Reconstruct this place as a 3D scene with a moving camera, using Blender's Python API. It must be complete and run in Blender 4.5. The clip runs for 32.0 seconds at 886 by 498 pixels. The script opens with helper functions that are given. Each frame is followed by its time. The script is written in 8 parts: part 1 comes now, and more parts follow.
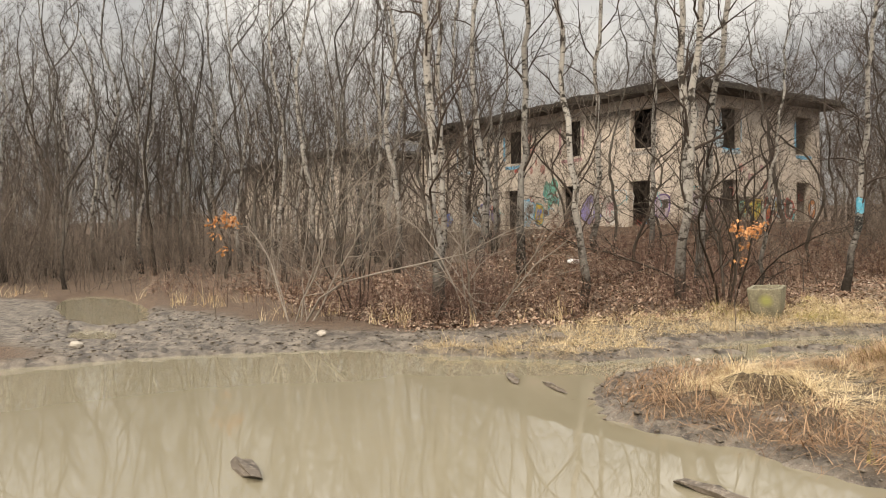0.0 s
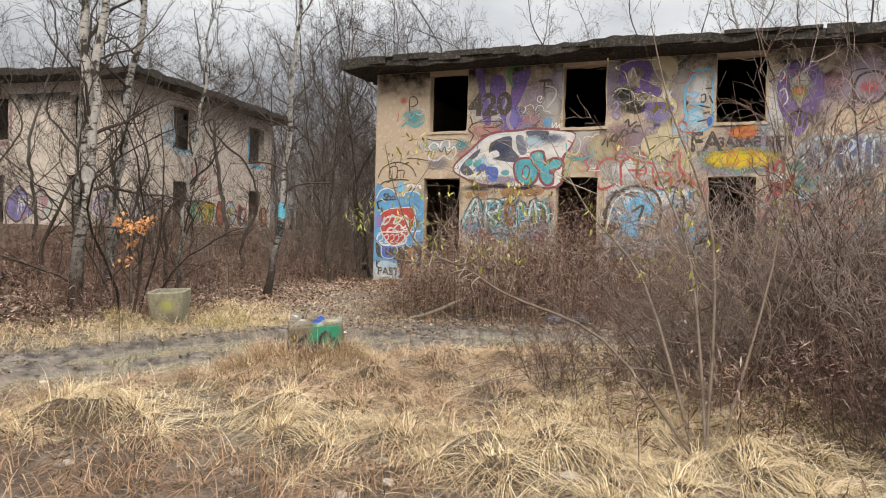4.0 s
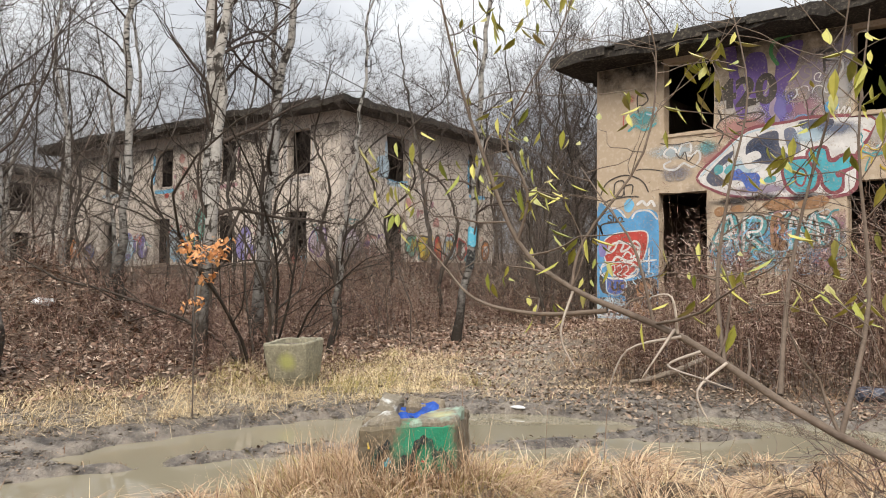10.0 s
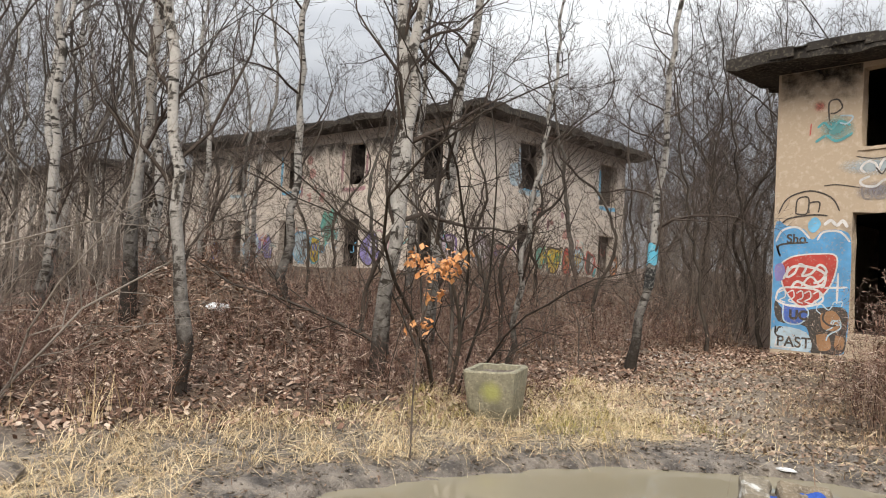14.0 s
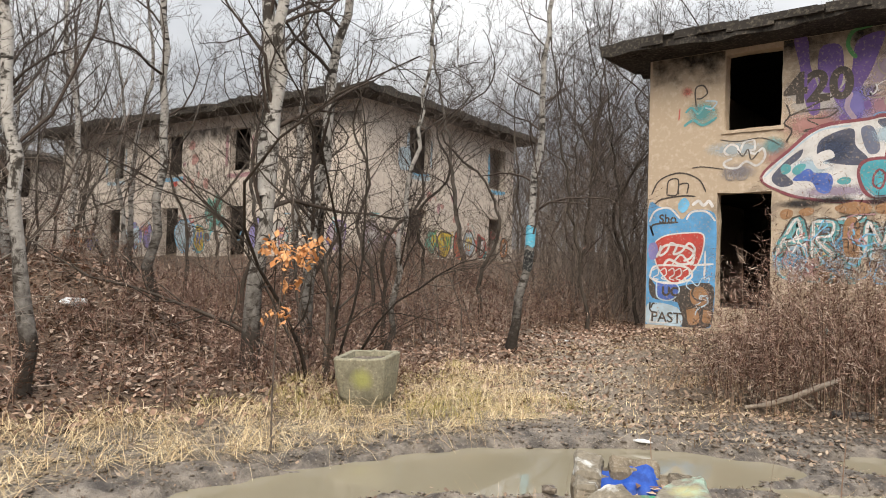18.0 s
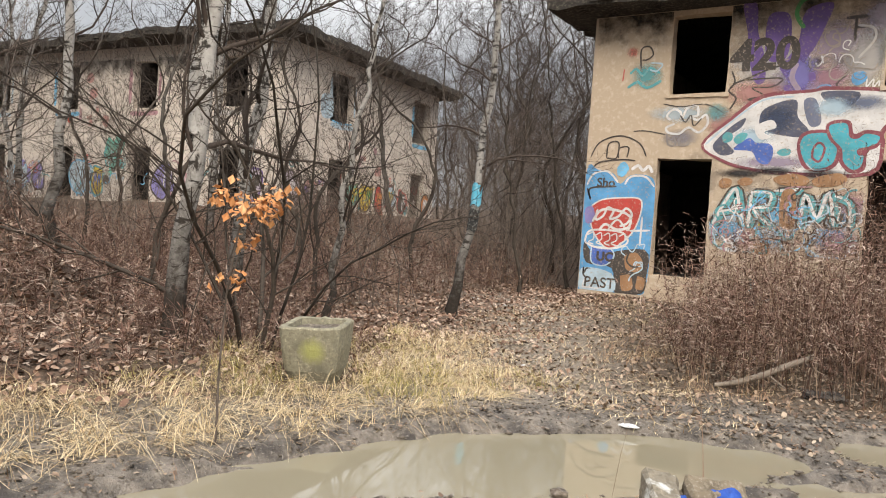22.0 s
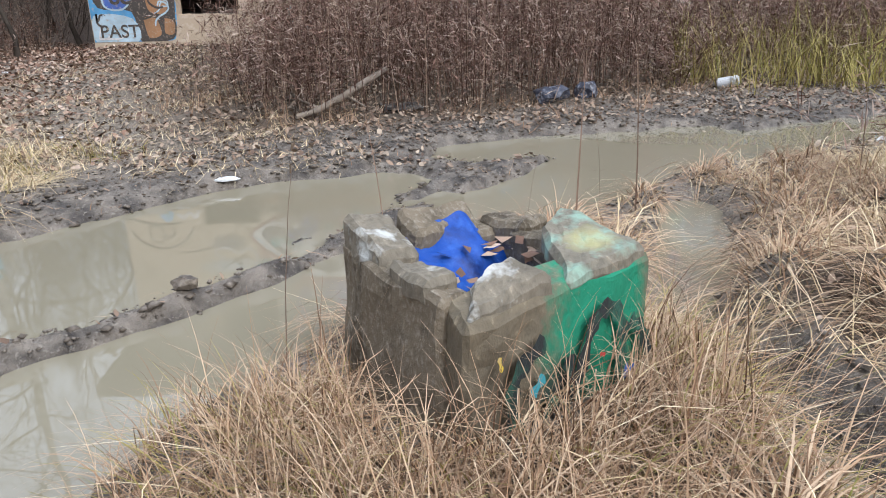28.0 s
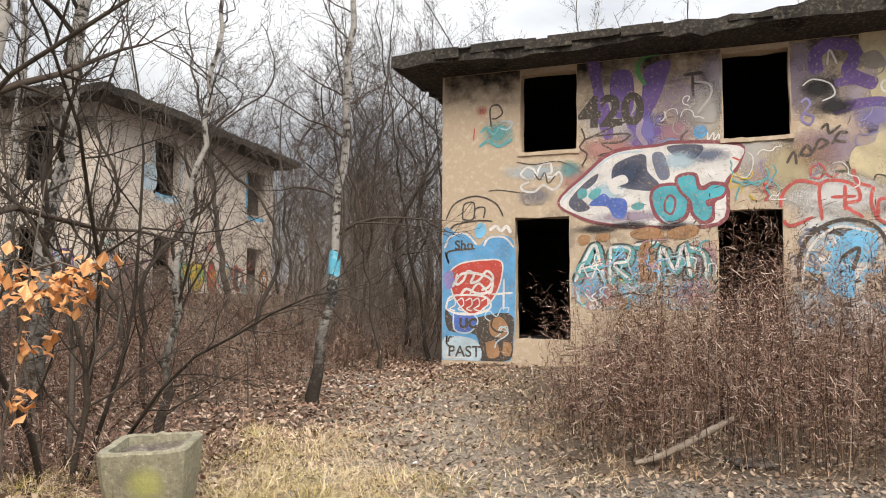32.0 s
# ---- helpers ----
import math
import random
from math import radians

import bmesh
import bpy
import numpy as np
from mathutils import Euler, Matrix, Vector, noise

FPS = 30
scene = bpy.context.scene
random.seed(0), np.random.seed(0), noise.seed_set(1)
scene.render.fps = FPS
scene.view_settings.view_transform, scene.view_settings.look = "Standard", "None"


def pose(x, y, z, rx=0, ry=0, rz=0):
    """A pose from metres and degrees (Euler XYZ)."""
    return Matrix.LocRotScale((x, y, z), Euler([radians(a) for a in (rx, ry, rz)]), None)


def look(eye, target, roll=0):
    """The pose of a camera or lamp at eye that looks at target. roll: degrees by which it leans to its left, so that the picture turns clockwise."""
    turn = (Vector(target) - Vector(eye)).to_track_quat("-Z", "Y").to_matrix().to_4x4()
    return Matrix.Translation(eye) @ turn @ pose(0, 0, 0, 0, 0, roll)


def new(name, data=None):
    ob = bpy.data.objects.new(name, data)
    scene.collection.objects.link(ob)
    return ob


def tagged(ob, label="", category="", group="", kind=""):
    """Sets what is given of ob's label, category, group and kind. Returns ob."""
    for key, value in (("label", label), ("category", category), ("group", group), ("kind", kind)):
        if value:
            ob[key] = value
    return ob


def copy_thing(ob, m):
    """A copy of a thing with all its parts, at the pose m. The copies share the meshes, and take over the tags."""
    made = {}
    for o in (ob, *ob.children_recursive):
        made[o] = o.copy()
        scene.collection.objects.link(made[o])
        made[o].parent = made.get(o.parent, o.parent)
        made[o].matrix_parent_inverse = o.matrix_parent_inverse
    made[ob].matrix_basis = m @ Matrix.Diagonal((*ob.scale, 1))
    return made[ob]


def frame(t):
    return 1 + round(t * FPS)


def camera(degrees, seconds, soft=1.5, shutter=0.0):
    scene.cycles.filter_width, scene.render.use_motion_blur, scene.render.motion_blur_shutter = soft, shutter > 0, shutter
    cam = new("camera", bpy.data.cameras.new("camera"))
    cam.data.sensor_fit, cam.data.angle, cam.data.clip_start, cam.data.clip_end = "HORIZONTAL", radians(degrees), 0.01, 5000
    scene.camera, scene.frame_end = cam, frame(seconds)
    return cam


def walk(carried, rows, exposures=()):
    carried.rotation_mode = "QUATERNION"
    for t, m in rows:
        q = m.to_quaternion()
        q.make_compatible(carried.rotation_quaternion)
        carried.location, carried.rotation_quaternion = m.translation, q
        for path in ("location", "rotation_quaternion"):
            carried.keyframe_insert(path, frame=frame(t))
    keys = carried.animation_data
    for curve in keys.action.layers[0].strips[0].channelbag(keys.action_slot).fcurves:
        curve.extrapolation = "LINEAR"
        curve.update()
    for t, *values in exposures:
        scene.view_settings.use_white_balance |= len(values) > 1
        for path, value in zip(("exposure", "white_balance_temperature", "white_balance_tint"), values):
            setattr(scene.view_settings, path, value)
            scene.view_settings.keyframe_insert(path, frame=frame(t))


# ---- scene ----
cam = camera(61.9, 32.0, soft=1.0)
PATH = [
    (0, (8.792, -18.99, 1.237), (7.058, -17.996, 1.183), -0.9),
    (0.5, (8.765, -18.958, 1.218), (7.194, -17.721, 1.168), -0.6),
    (1, (8.726, -18.788, 1.194), (7.322, -17.364, 1.144), -0.6),
    (1.5, (8.702, -18.535, 1.161), (7.475, -16.956, 1.11), -0.5),
    (2, (8.768, -18.343, 1.155), (7.712, -16.645, 1.103), -0.2),
    (2.5, (8.794, -18.154, 1.132), (7.888, -16.372, 1.085), 0.1),
    (3, (8.768, -17.983, 1.153), (7.976, -16.147, 1.114), 0.7),
    (3.5, (8.704, -17.622, 1.11), (7.989, -15.755, 1.086), 1.2),
    (5.5, (8.856, -16.5, 1.076), (7.807, -14.799, 1.014), 2.9),
    (6, (8.81, -16.154, 1.066), (7.559, -14.595, 1.01), 3.4),
    (6.5, (8.695, -15.696, 1.003), (7.293, -14.272, 0.926), 3.7),
    (7, (8.687, -15.459, 1.007), (7.203, -14.123, 0.897), 4.2),
    (7.5, (8.631, -15.244, 1.041), (7.073, -13.995, 0.927), 5.3),
    (8, (8.597, -15.094, 1.051), (6.961, -13.949, 0.95), 6.9),
    (8.5, (8.404, -14.805, 1.037), (6.749, -13.683, 1.011), 7.3),
    (9, (8.08, -14.343, 1.016), (6.495, -13.125, 1.076), 3.5),
    (9.5, (7.884, -14.124, 0.995), (6.406, -12.778, 1.056), -0.3),
    (10, (7.682, -14.092, 1.021), (6.387, -12.569, 1.08), 0.4),
    (10.5, (7.376, -14.084, 1.106), (6.348, -12.369, 1.154), 0.1),
    (11, (7.131, -14.02, 1.086), (6.29, -12.206, 1.138), 1.1),
    (11.5, (6.926, -13.993, 1.097), (5.941, -12.255, 1.178), 3.5),
    (12, (6.618, -14.04, 1.081), (5.356, -12.492, 1.185), 3.3),
    (12.5, (6.442, -14.085, 1.085), (4.971, -12.735, 1.192), 3.2),
    (13, (6.367, -14.069, 1.142), (4.773, -12.863, 1.228), 3.2),
    (13.5, (6.227, -14.207, 1.085), (4.629, -13.008, 1.162), 3.0),
    (14, (6.183, -14.188, 1.09), (4.706, -12.841, 1.164), 3.0),
    (14.5, (6.193, -14.122, 1.086), (4.951, -12.556, 1.169), 3.0),
    (15, (6.245, -14.071, 1.098), (5.293, -12.315, 1.188), 3.0),
    (15.5, (6.282, -14.012, 1.064), (5.63, -12.124, 1.166), 2.9),
    (17.5, (6.389, -13.941, 1.12), (5.36, -12.227, 1.168), 2.3),
    (18, (6.323, -13.943, 1.106), (5.043, -12.407, 1.15), 1.6),
    (18.5, (6.263, -13.949, 1.117), (4.791, -12.596, 1.157), 1.5),
    (19, (6.259, -13.972, 1.122), (4.664, -12.766, 1.159), 1.5),
    (19.5, (6.27, -14.001, 1.122), (4.602, -12.898, 1.148), 1.7),
    (20, (6.164, -14.068, 1.113), (4.499, -12.96, 1.135), 2.1),
    (20.5, (5.974, -14.014, 1.116), (4.479, -12.686, 1.132), 2.3),
    (21, (5.808, -13.85, 1.106), (4.506, -12.332, 1.082), 2.9),
    (21.5, (5.639, -13.745, 1.102), (4.481, -12.115, 1.052), 3.6),
    (22, (5.474, -13.641, 1.119), (4.404, -11.953, 1.054), 3.8),
    (22.5, (5.342, -13.446, 1.076), (4.252, -11.771, 0.998), 3.2),
    (23, (5.096, -13.228, 1.05), (3.953, -11.589, 0.979), 3.4),
    (23.5, (4.816, -13.004, 1.058), (3.688, -11.352, 1.015), 3.5),
    (24, (4.742, -12.862, 1.08), (3.686, -11.164, 1.045), 1.7),
    (24.5, (4.756, -12.828, 1.111), (3.923, -11.01, 1.095), 0.2),
    (25, (4.827, -12.838, 1.102), (4.341, -10.899, 1.047), 0.7),
    (25.5, (4.828, -12.797, 1.03), (4.585, -10.823, 0.819), 0.3),
    (26, (4.85, -12.788, 0.944), (4.752, -10.833, 0.534), -0.6),
    (26.5, (4.861, -12.777, 0.86), (4.853, -10.854, 0.309), -0.8),
    (28.5, (4.894, -12.768, 0.83), (5.017, -10.891, 0.155), -1.1),
    (29, (4.891, -12.768, 0.877), (5.037, -10.85, 0.332), -0.9),
    (29.5, (4.919, -12.77, 1.003), (5.091, -10.803, 0.685), -0.4),
    (30, (4.946, -12.784, 1.099), (5.12, -10.793, 1.014), 0.2),
    (30.5, (4.924, -12.797, 1.149), (4.999, -10.799, 1.204), 0.5),
    (31, (4.876, -12.759, 1.144), (4.742, -10.767, 1.259), 0.4),
    (31.5, (4.822, -12.778, 1.143), (4.422, -10.823, 1.275), 0.3),
    (32, (4.657, -12.792, 1.108), (3.977, -10.917, 1.25), 0.2),
]
walk(cam, [(t, look(e, g, r)) for t, e, g, r in PATH], [(0, 0.15, 7300, 10), (1, 0.15, 7000, 10), (3, 0.10, 6550, 10), (6, 0.15, 6500, 10), (9, 0.18, 6450, 10), (15, 0.15, 6450, 10), (18, 0.22, 6550, 10), (20, 0.32, 6500, 10), (24, 0.25, 6500, 10), (25, 0.32, 6500, 10), (26, 0.25, 6250, 10), (28.5, 0.08, 5500, 10), (29.2, 0.12, 5450, 10), (30, 0.28, 6200, 8), (31, 0.30, 6350, 9), (32, 0.32, 6550, 10)])

# ---- world and light: a bright, broken overcast ----
EXPOSURE = 0.0
scene.view_settings.exposure = EXPOSURE
world = bpy.data.worlds.new("overcast_sky")
scene.world = world
world.use_nodes = True
wn, wl = world.node_tree.nodes, world.node_tree.links
wn.clear()
w_out, w_bg = wn.new("ShaderNodeOutputWorld"), wn.new("ShaderNodeBackground")
sky = wn.new("ShaderNodeTexSky")
sky.sky_type, sky.sun_disc = "NISHITA", False
sky.sun_elevation, sky.sun_rotation = radians(44), radians(144)
sky.air_density, sky.dust_density = 1.0, 4.0
w_co, w_map, w_noise = wn.new("ShaderNodeTexCoord"), wn.new("ShaderNodeMapping"), wn.new("ShaderNodeTexNoise")
w_map.inputs["Scale"].default_value = (1.0, 1.0, 2.6)
w_noise.inputs["Scale"].default_value, w_noise.inputs["Detail"].default_value = 2.6, 6.0
w_ramp, w_mix = wn.new("ShaderNodeValToRGB"), wn.new("ShaderNodeMix")
w_ramp.color_ramp.elements[0].position, w_ramp.color_ramp.elements[0].color = 0.32, (6.0, 6.3, 6.8, 1)
w_ramp.color_ramp.elements[1].position, w_ramp.color_ramp.elements[1].color = 0.66, (11.5, 11.6, 11.7, 1)
w_mix.data_type = "RGBA"
w_mix.inputs["Factor"].default_value = 0.93
wl.new(w_co.outputs["Generated"], w_map.inputs["Vector"])
wl.new(w_map.outputs["Vector"], w_noise.inputs["Vector"])
wl.new(w_noise.outputs["Fac"], w_ramp.inputs["Fac"])
wl.new(sky.outputs["Color"], w_mix.inputs["A"])
wl.new(w_ramp.outputs["Color"], w_mix.inputs["B"])
w_sep, w_fac, w_mul = wn.new("ShaderNodeSeparateXYZ"), wn.new("ShaderNodeMapRange"), wn.new("ShaderNodeVectorMath")
w_fac.inputs["From Min"].default_value, w_fac.inputs["From Max"].default_value = 0.1, 1.0
w_fac.inputs["To Min"].default_value, w_fac.inputs["To Max"].default_value = 0.54, 3.1
w_mul.operation = "SCALE"
wl.new(w_co.outputs["Generated"], w_sep.inputs["Vector"])
wl.new(w_sep.outputs["Z"], w_fac.inputs["Value"])
wl.new(w_mix.outputs["Result"], w_mul.inputs[0])
wl.new(w_fac.outputs["Result"], w_mul.inputs["Scale"])
wl.new(w_mul.outputs["Vector"], w_bg.inputs["Color"])
w_bg.inputs["Strength"].default_value = 0.075
wl.new(w_bg.outputs["Background"], w_out.inputs["Surface"])
sun_data = bpy.data.lights.new("sun", "SUN")
sun_data.energy, sun_data.angle, sun_data.color = 2.6, radians(28), (1.0, 0.90, 0.77)
sun = new("sun", sun_data)
sun.matrix_world = look((16, -22, 26), (0, 0, 0))

# ---- materials ----
def nodes_of(name):
    m = bpy.data.materials.new(name)
    m.use_nodes = True
    t = m.node_tree
    return m, t.nodes, t.links, t.nodes["Principled BSDF"]


def mix_node(ns, ls, fac, a, b, blend="MIX"):
    n = ns.new("ShaderNodeMix")
    n.data_type, n.blend_type = "RGBA", blend
    for key, v in (("Factor", fac), ("A", a), ("B", b)):
        sock = n.inputs[key] if key == "Factor" else [s for s in n.inputs if s.name == key and s.type == "RGBA"][0]
        if hasattr(v, "is_output"):
            ls.new(v, sock)
        else:
            sock.default_value = v if key == "Factor" else (*v, 1)
    return [s for s in n.outputs if s.type == "RGBA"][0]


def noise_node(ns, ls, scale, detail=5.0, vec=None, rough=0.6, stretch=None):
    n = ns.new("ShaderNodeTexNoise")
    n.inputs["Scale"].default_value, n.inputs["Detail"].default_value, n.inputs["Roughness"].default_value = scale, detail, rough
    if vec is not None:
        if stretch:
            mp = ns.new("ShaderNodeMapping")
            mp.inputs["Scale"].default_value = stretch
            ls.new(vec, mp.inputs["Vector"])
            vec = mp.outputs["Vector"]
        ls.new(vec, n.inputs["Vector"])
    return n.outputs["Fac"]


def ramp_node(ns, ls, fac, p0, p1):
    n = ns.new("ShaderNodeMapRange")
    n.inputs["From Min"].default_value, n.inputs["From Max"].default_value = p0, p1
    ls.new(fac, n.inputs["Value"])
    return n.outputs["Result"]


def bump_node(ns, ls, bsdf, height, strength, distance):
    b = ns.new("ShaderNodeBump")
    b.inputs["Strength"].default_value, b.inputs["Distance"].default_value = strength, distance
    ls.new(height, b.inputs["Height"])
    ls.new(b.outputs["Normal"], bsdf.inputs["Normal"])


def surface(name, base, dark, light, big=0.6, small=14.0, rough=0.9, bump=0.25, dist=0.01, per_object=0.0, stain=0.5):
    """A weathered surface: a base colour, darker stains at a large scale, lighter grain at a small one."""
    m, ns, ls, bs = nodes_of(name)
    co = ns.new("ShaderNodeTexCoord").outputs["Object"]
    n1 = noise_node(ns, ls, big, 6, co)
    n2 = noise_node(ns, ls, small, 6, co)
    c = mix_node(ns, ls, ramp_node(ns, ls, n1, 0.62 - 0.25 * stain, 0.34), base, dark)
    c = mix_node(ns, ls, ramp_node(ns, ls, n2, 0.5, 0.75), c, light)
    if per_object:
        oi = ns.new("ShaderNodeObjectInfo").outputs["Random"]
        c = mix_node(ns, ls, ramp_node(ns, ls, oi, 0.0, 1.0 / per_object), c, dark)
    ls.new(c, bs.inputs["Base Color"])
    bs.inputs["Roughness"].default_value = rough
    bs.inputs["Specular IOR Level"].default_value = 0.25
    bump_node(ns, ls, bs, n2, bump, dist)
    return m


def island_mat(name, colours, rough=0.85, spec=0.2, translucent=0.0):
    """Many small pieces in one mesh, each with a colour of its own out of the range."""
    m, ns, ls, bs = nodes_of(name)
    r = ns.new("ShaderNodeNewGeometry").outputs["Random Per Island"]
    rp = ns.new("ShaderNodeValToRGB")
    els = rp.color_ramp.elements
    while len(els) < len(colours):
        els.new(0.5)
    for i, c in enumerate(colours):
        els[i].position, els[i].color = i / (len(colours) - 1), (*c, 1)
    ls.new(r, rp.inputs["Fac"])
    n = noise_node(ns, ls, 35.0, 3, ns.new("ShaderNodeTexCoord").outputs["Object"])
    c = mix_node(ns, ls, 0.35, rp.outputs["Color"], mix_node(ns, ls, n, (0.02, 0.015, 0.01), (1, 0.95, 0.85)), "OVERLAY")
    ls.new(c, bs.inputs["Base Color"])
    bs.inputs["Roughness"].default_value, bs.inputs["Specular IOR Level"].default_value = rough, spec
    return m


PLASTER_B = surface("plaster_tan", (0.49, 0.39, 0.285), (0.27, 0.22, 0.17), (0.63, 0.54, 0.43), 0.7, 9.0, 0.92, 0.3, 0.012, stain=0.7)
PLASTER_A = surface("plaster_pale", (0.60, 0.53, 0.46), (0.24, 0.205, 0.18), (0.78, 0.72, 0.64), 0.75, 6.0, 0.92, 0.4, 0.015, stain=1.0)
# Near-black: the shade of the closed rooms is put into this colour.
INSIDE_SHADE = surface("inside_shade", (0.035, 0.032, 0.03), (0.015, 0.014, 0.013), (0.07, 0.06, 0.055), 0.8, 9.0)
ROOF = surface("tarred_roof_edge", (0.045, 0.04, 0.035), (0.015, 0.013, 0.012), (0.16, 0.14, 0.11), 1.4, 18.0, 0.95, 0.8, 0.03)
CONCRETE = surface("weathered_concrete", (0.30, 0.27, 0.22), (0.13, 0.115, 0.09), (0.45, 0.42, 0.36), 1.5, 22.0, 0.9, 0.5, 0.01)

# ---- the lie of the land ----
WATER = -0.25


def smooth(a, b, v):
    u = np.clip((v - a) / (b - a), 0, 1)
    return u * u * (3 - 2 * u)


def off_line(x, y, pts):
    """Distance from a bent line, and the way along it from 0 to 1."""
    best, along = np.full(np.shape(x), 1e9), np.zeros(np.shape(x))
    n = len(pts) - 1
    for i in range(n):
        (ax, ay), (bx, by) = pts[i], pts[i + 1]
        dx, dy = bx - ax, by - ay
        u = np.clip(((x - ax) * dx + (y - ay) * dy) / (dx * dx + dy * dy), 0, 1)
        d = np.hypot(x - ax - u * dx, y - ay - u * dy)
        near = d < best
        best, along = np.where(near, d, best), np.where(near, (i + u) / n, along)
    return best, along


def inside_by(x, y, pts):
    """Signed distance from a closed outline, positive inside."""
    d, _ = off_line(x, y, pts + pts[:1])
    odd = np.zeros(np.shape(x), bool)
    for (ax, ay), (bx, by) in zip(pts, pts[1:] + pts[:1]):
        cross = (ay > y) != (by > y)
        odd ^= cross & (x < (bx - ax) * (y - ay) / (by - ay + 1e-12) + ax)
    return np.where(odd, d, -d)


def waves(x, y, s, seed=0.0):
    return (np.sin(x * 1.7 * s + 1.3 + seed) * np.cos(y * 1.9 * s - 0.7 + seed * 2) + 0.6 * np.sin(x * 3.9 * s - y * 3.1 * s + seed)
            + 0.4 * np.sin(x * 7.3 * s + y * 6.1 * s + seed * 3) + 0.3 * np.cos(x * 12.1 * s - y * 13.7 * s)) / 2.3


POND = [(-0.75, -19.4), (-0.7, -18.1), (-0.3, -16.85), (0.25, -15.35), (1.3, -14.65), (2.6, -13.6), (3.3, -13.7), (3.75, -14.6),
        (4.5, -15.05), (5.6, -14.95), (6.6, -14.85), (7.2, -14.9), (7.5, -15.4), (7.2, -16.3), (7.0, -17.5), (6.6, -19.6), (4, -20.6), (1.5, -20.2)]
FAR_RUT = [(2.7, -11.87), (3.15, -10.67), (3.55, -9.82), (4.05, -9.12), (4.8, -8.53)]
NEAR_RUT = [(3.0, -13.6), (3.4, -12.2), (4.0, -10.75), (4.55, -10.05), (5.2, -9.3), (5.75, -8.95), (6.3, -8.25), (7.2, -7.9), (8.5, -7.4), (11.5, -6.6)]
FOOTPATH = [(8.9, -19.0), (8.8, -16.2), (8.65, -15.0), (8.1, -14.3), (7.2, -14.0), (6.2, -14.0), (4.8, -12.7)]
RIDGE = [(4.95, -9.2), (4.55, -9.76), (4.34, -10.06), (4.08, -10.3), (3.86, -10.5), (3.66, -10.64), (3.4, -10.95), (3.2, -11.5)]
FAR_POOL = [(5.4, -7.85), (6.2, -7.65), (7.2, -7.55)]
TRACK = [(30, -5), (12, -6.8), (8.0, -7.5), (5.2, -8.8), (3.4, -10.6), (2.4, -13.2), (0.0, -16.8), (-5, -18.1), (-9, -20.3), (-14, -25), (-20, -36)]
DITCH = [(6.3, -9.3), (6.15, -9.9), (5.85, -10.4), (5.7, -10.95), (5.85, -11.6)]


def hummock(x, y):
    """Grass tussocks with hollows between them, 0 to about 1."""
    return np.abs(waves(x, y, 1.15, 4.0))


def wetness(x, y):
    """How deep the hollows of the track lie, 0 to 1."""
    wob = 0.10 * waves(x, y, 1.6) + 0.05 * waves(x, y, 5.0, 2.0)
    w = smooth(-0.18, 0.25, inside_by(x, y, POND) + wob)
    d, s = off_line(x, y, FAR_RUT)
    w = np.maximum(w, smooth(0.16, -0.12, d + wob - 0.58 * np.sin(np.pi * np.clip(s * 0.9 + 0.05, 0, 1)) ** 0.6))
    d, s = off_line(x, y, NEAR_RUT)
    w = np.maximum(w, smooth(0.16, -0.12, d + wob - 0.36))
    d, s = off_line(x, y, RIDGE)
    w = w * (1 - 0.95 * smooth(0.17, 0.04, d + 0.8 * wob))
    d, s = off_line(x, y, FAR_POOL)
    w = np.maximum(w, smooth(0.16, -0.12, d + wob - 0.30))
    d, s = off_line(x, y, DITCH)
    w = np.maximum(w, smooth(0.14, -0.08, d + 0.6 * wob - 0.1))
    for cx, cy, rx, ry in ((-7.6, -17.6, 3.2, 0.75), (-3.1, -18.1, 0.75, 0.3), (5.0, -13.85, 0.37, 0.24), (5.6, -17.2, 1.4, 1.2)):
        w = np.maximum(w, smooth(1.25, 0.8, np.hypot((x - cx) / rx, (y - cy) / ry) + wob))
    return w


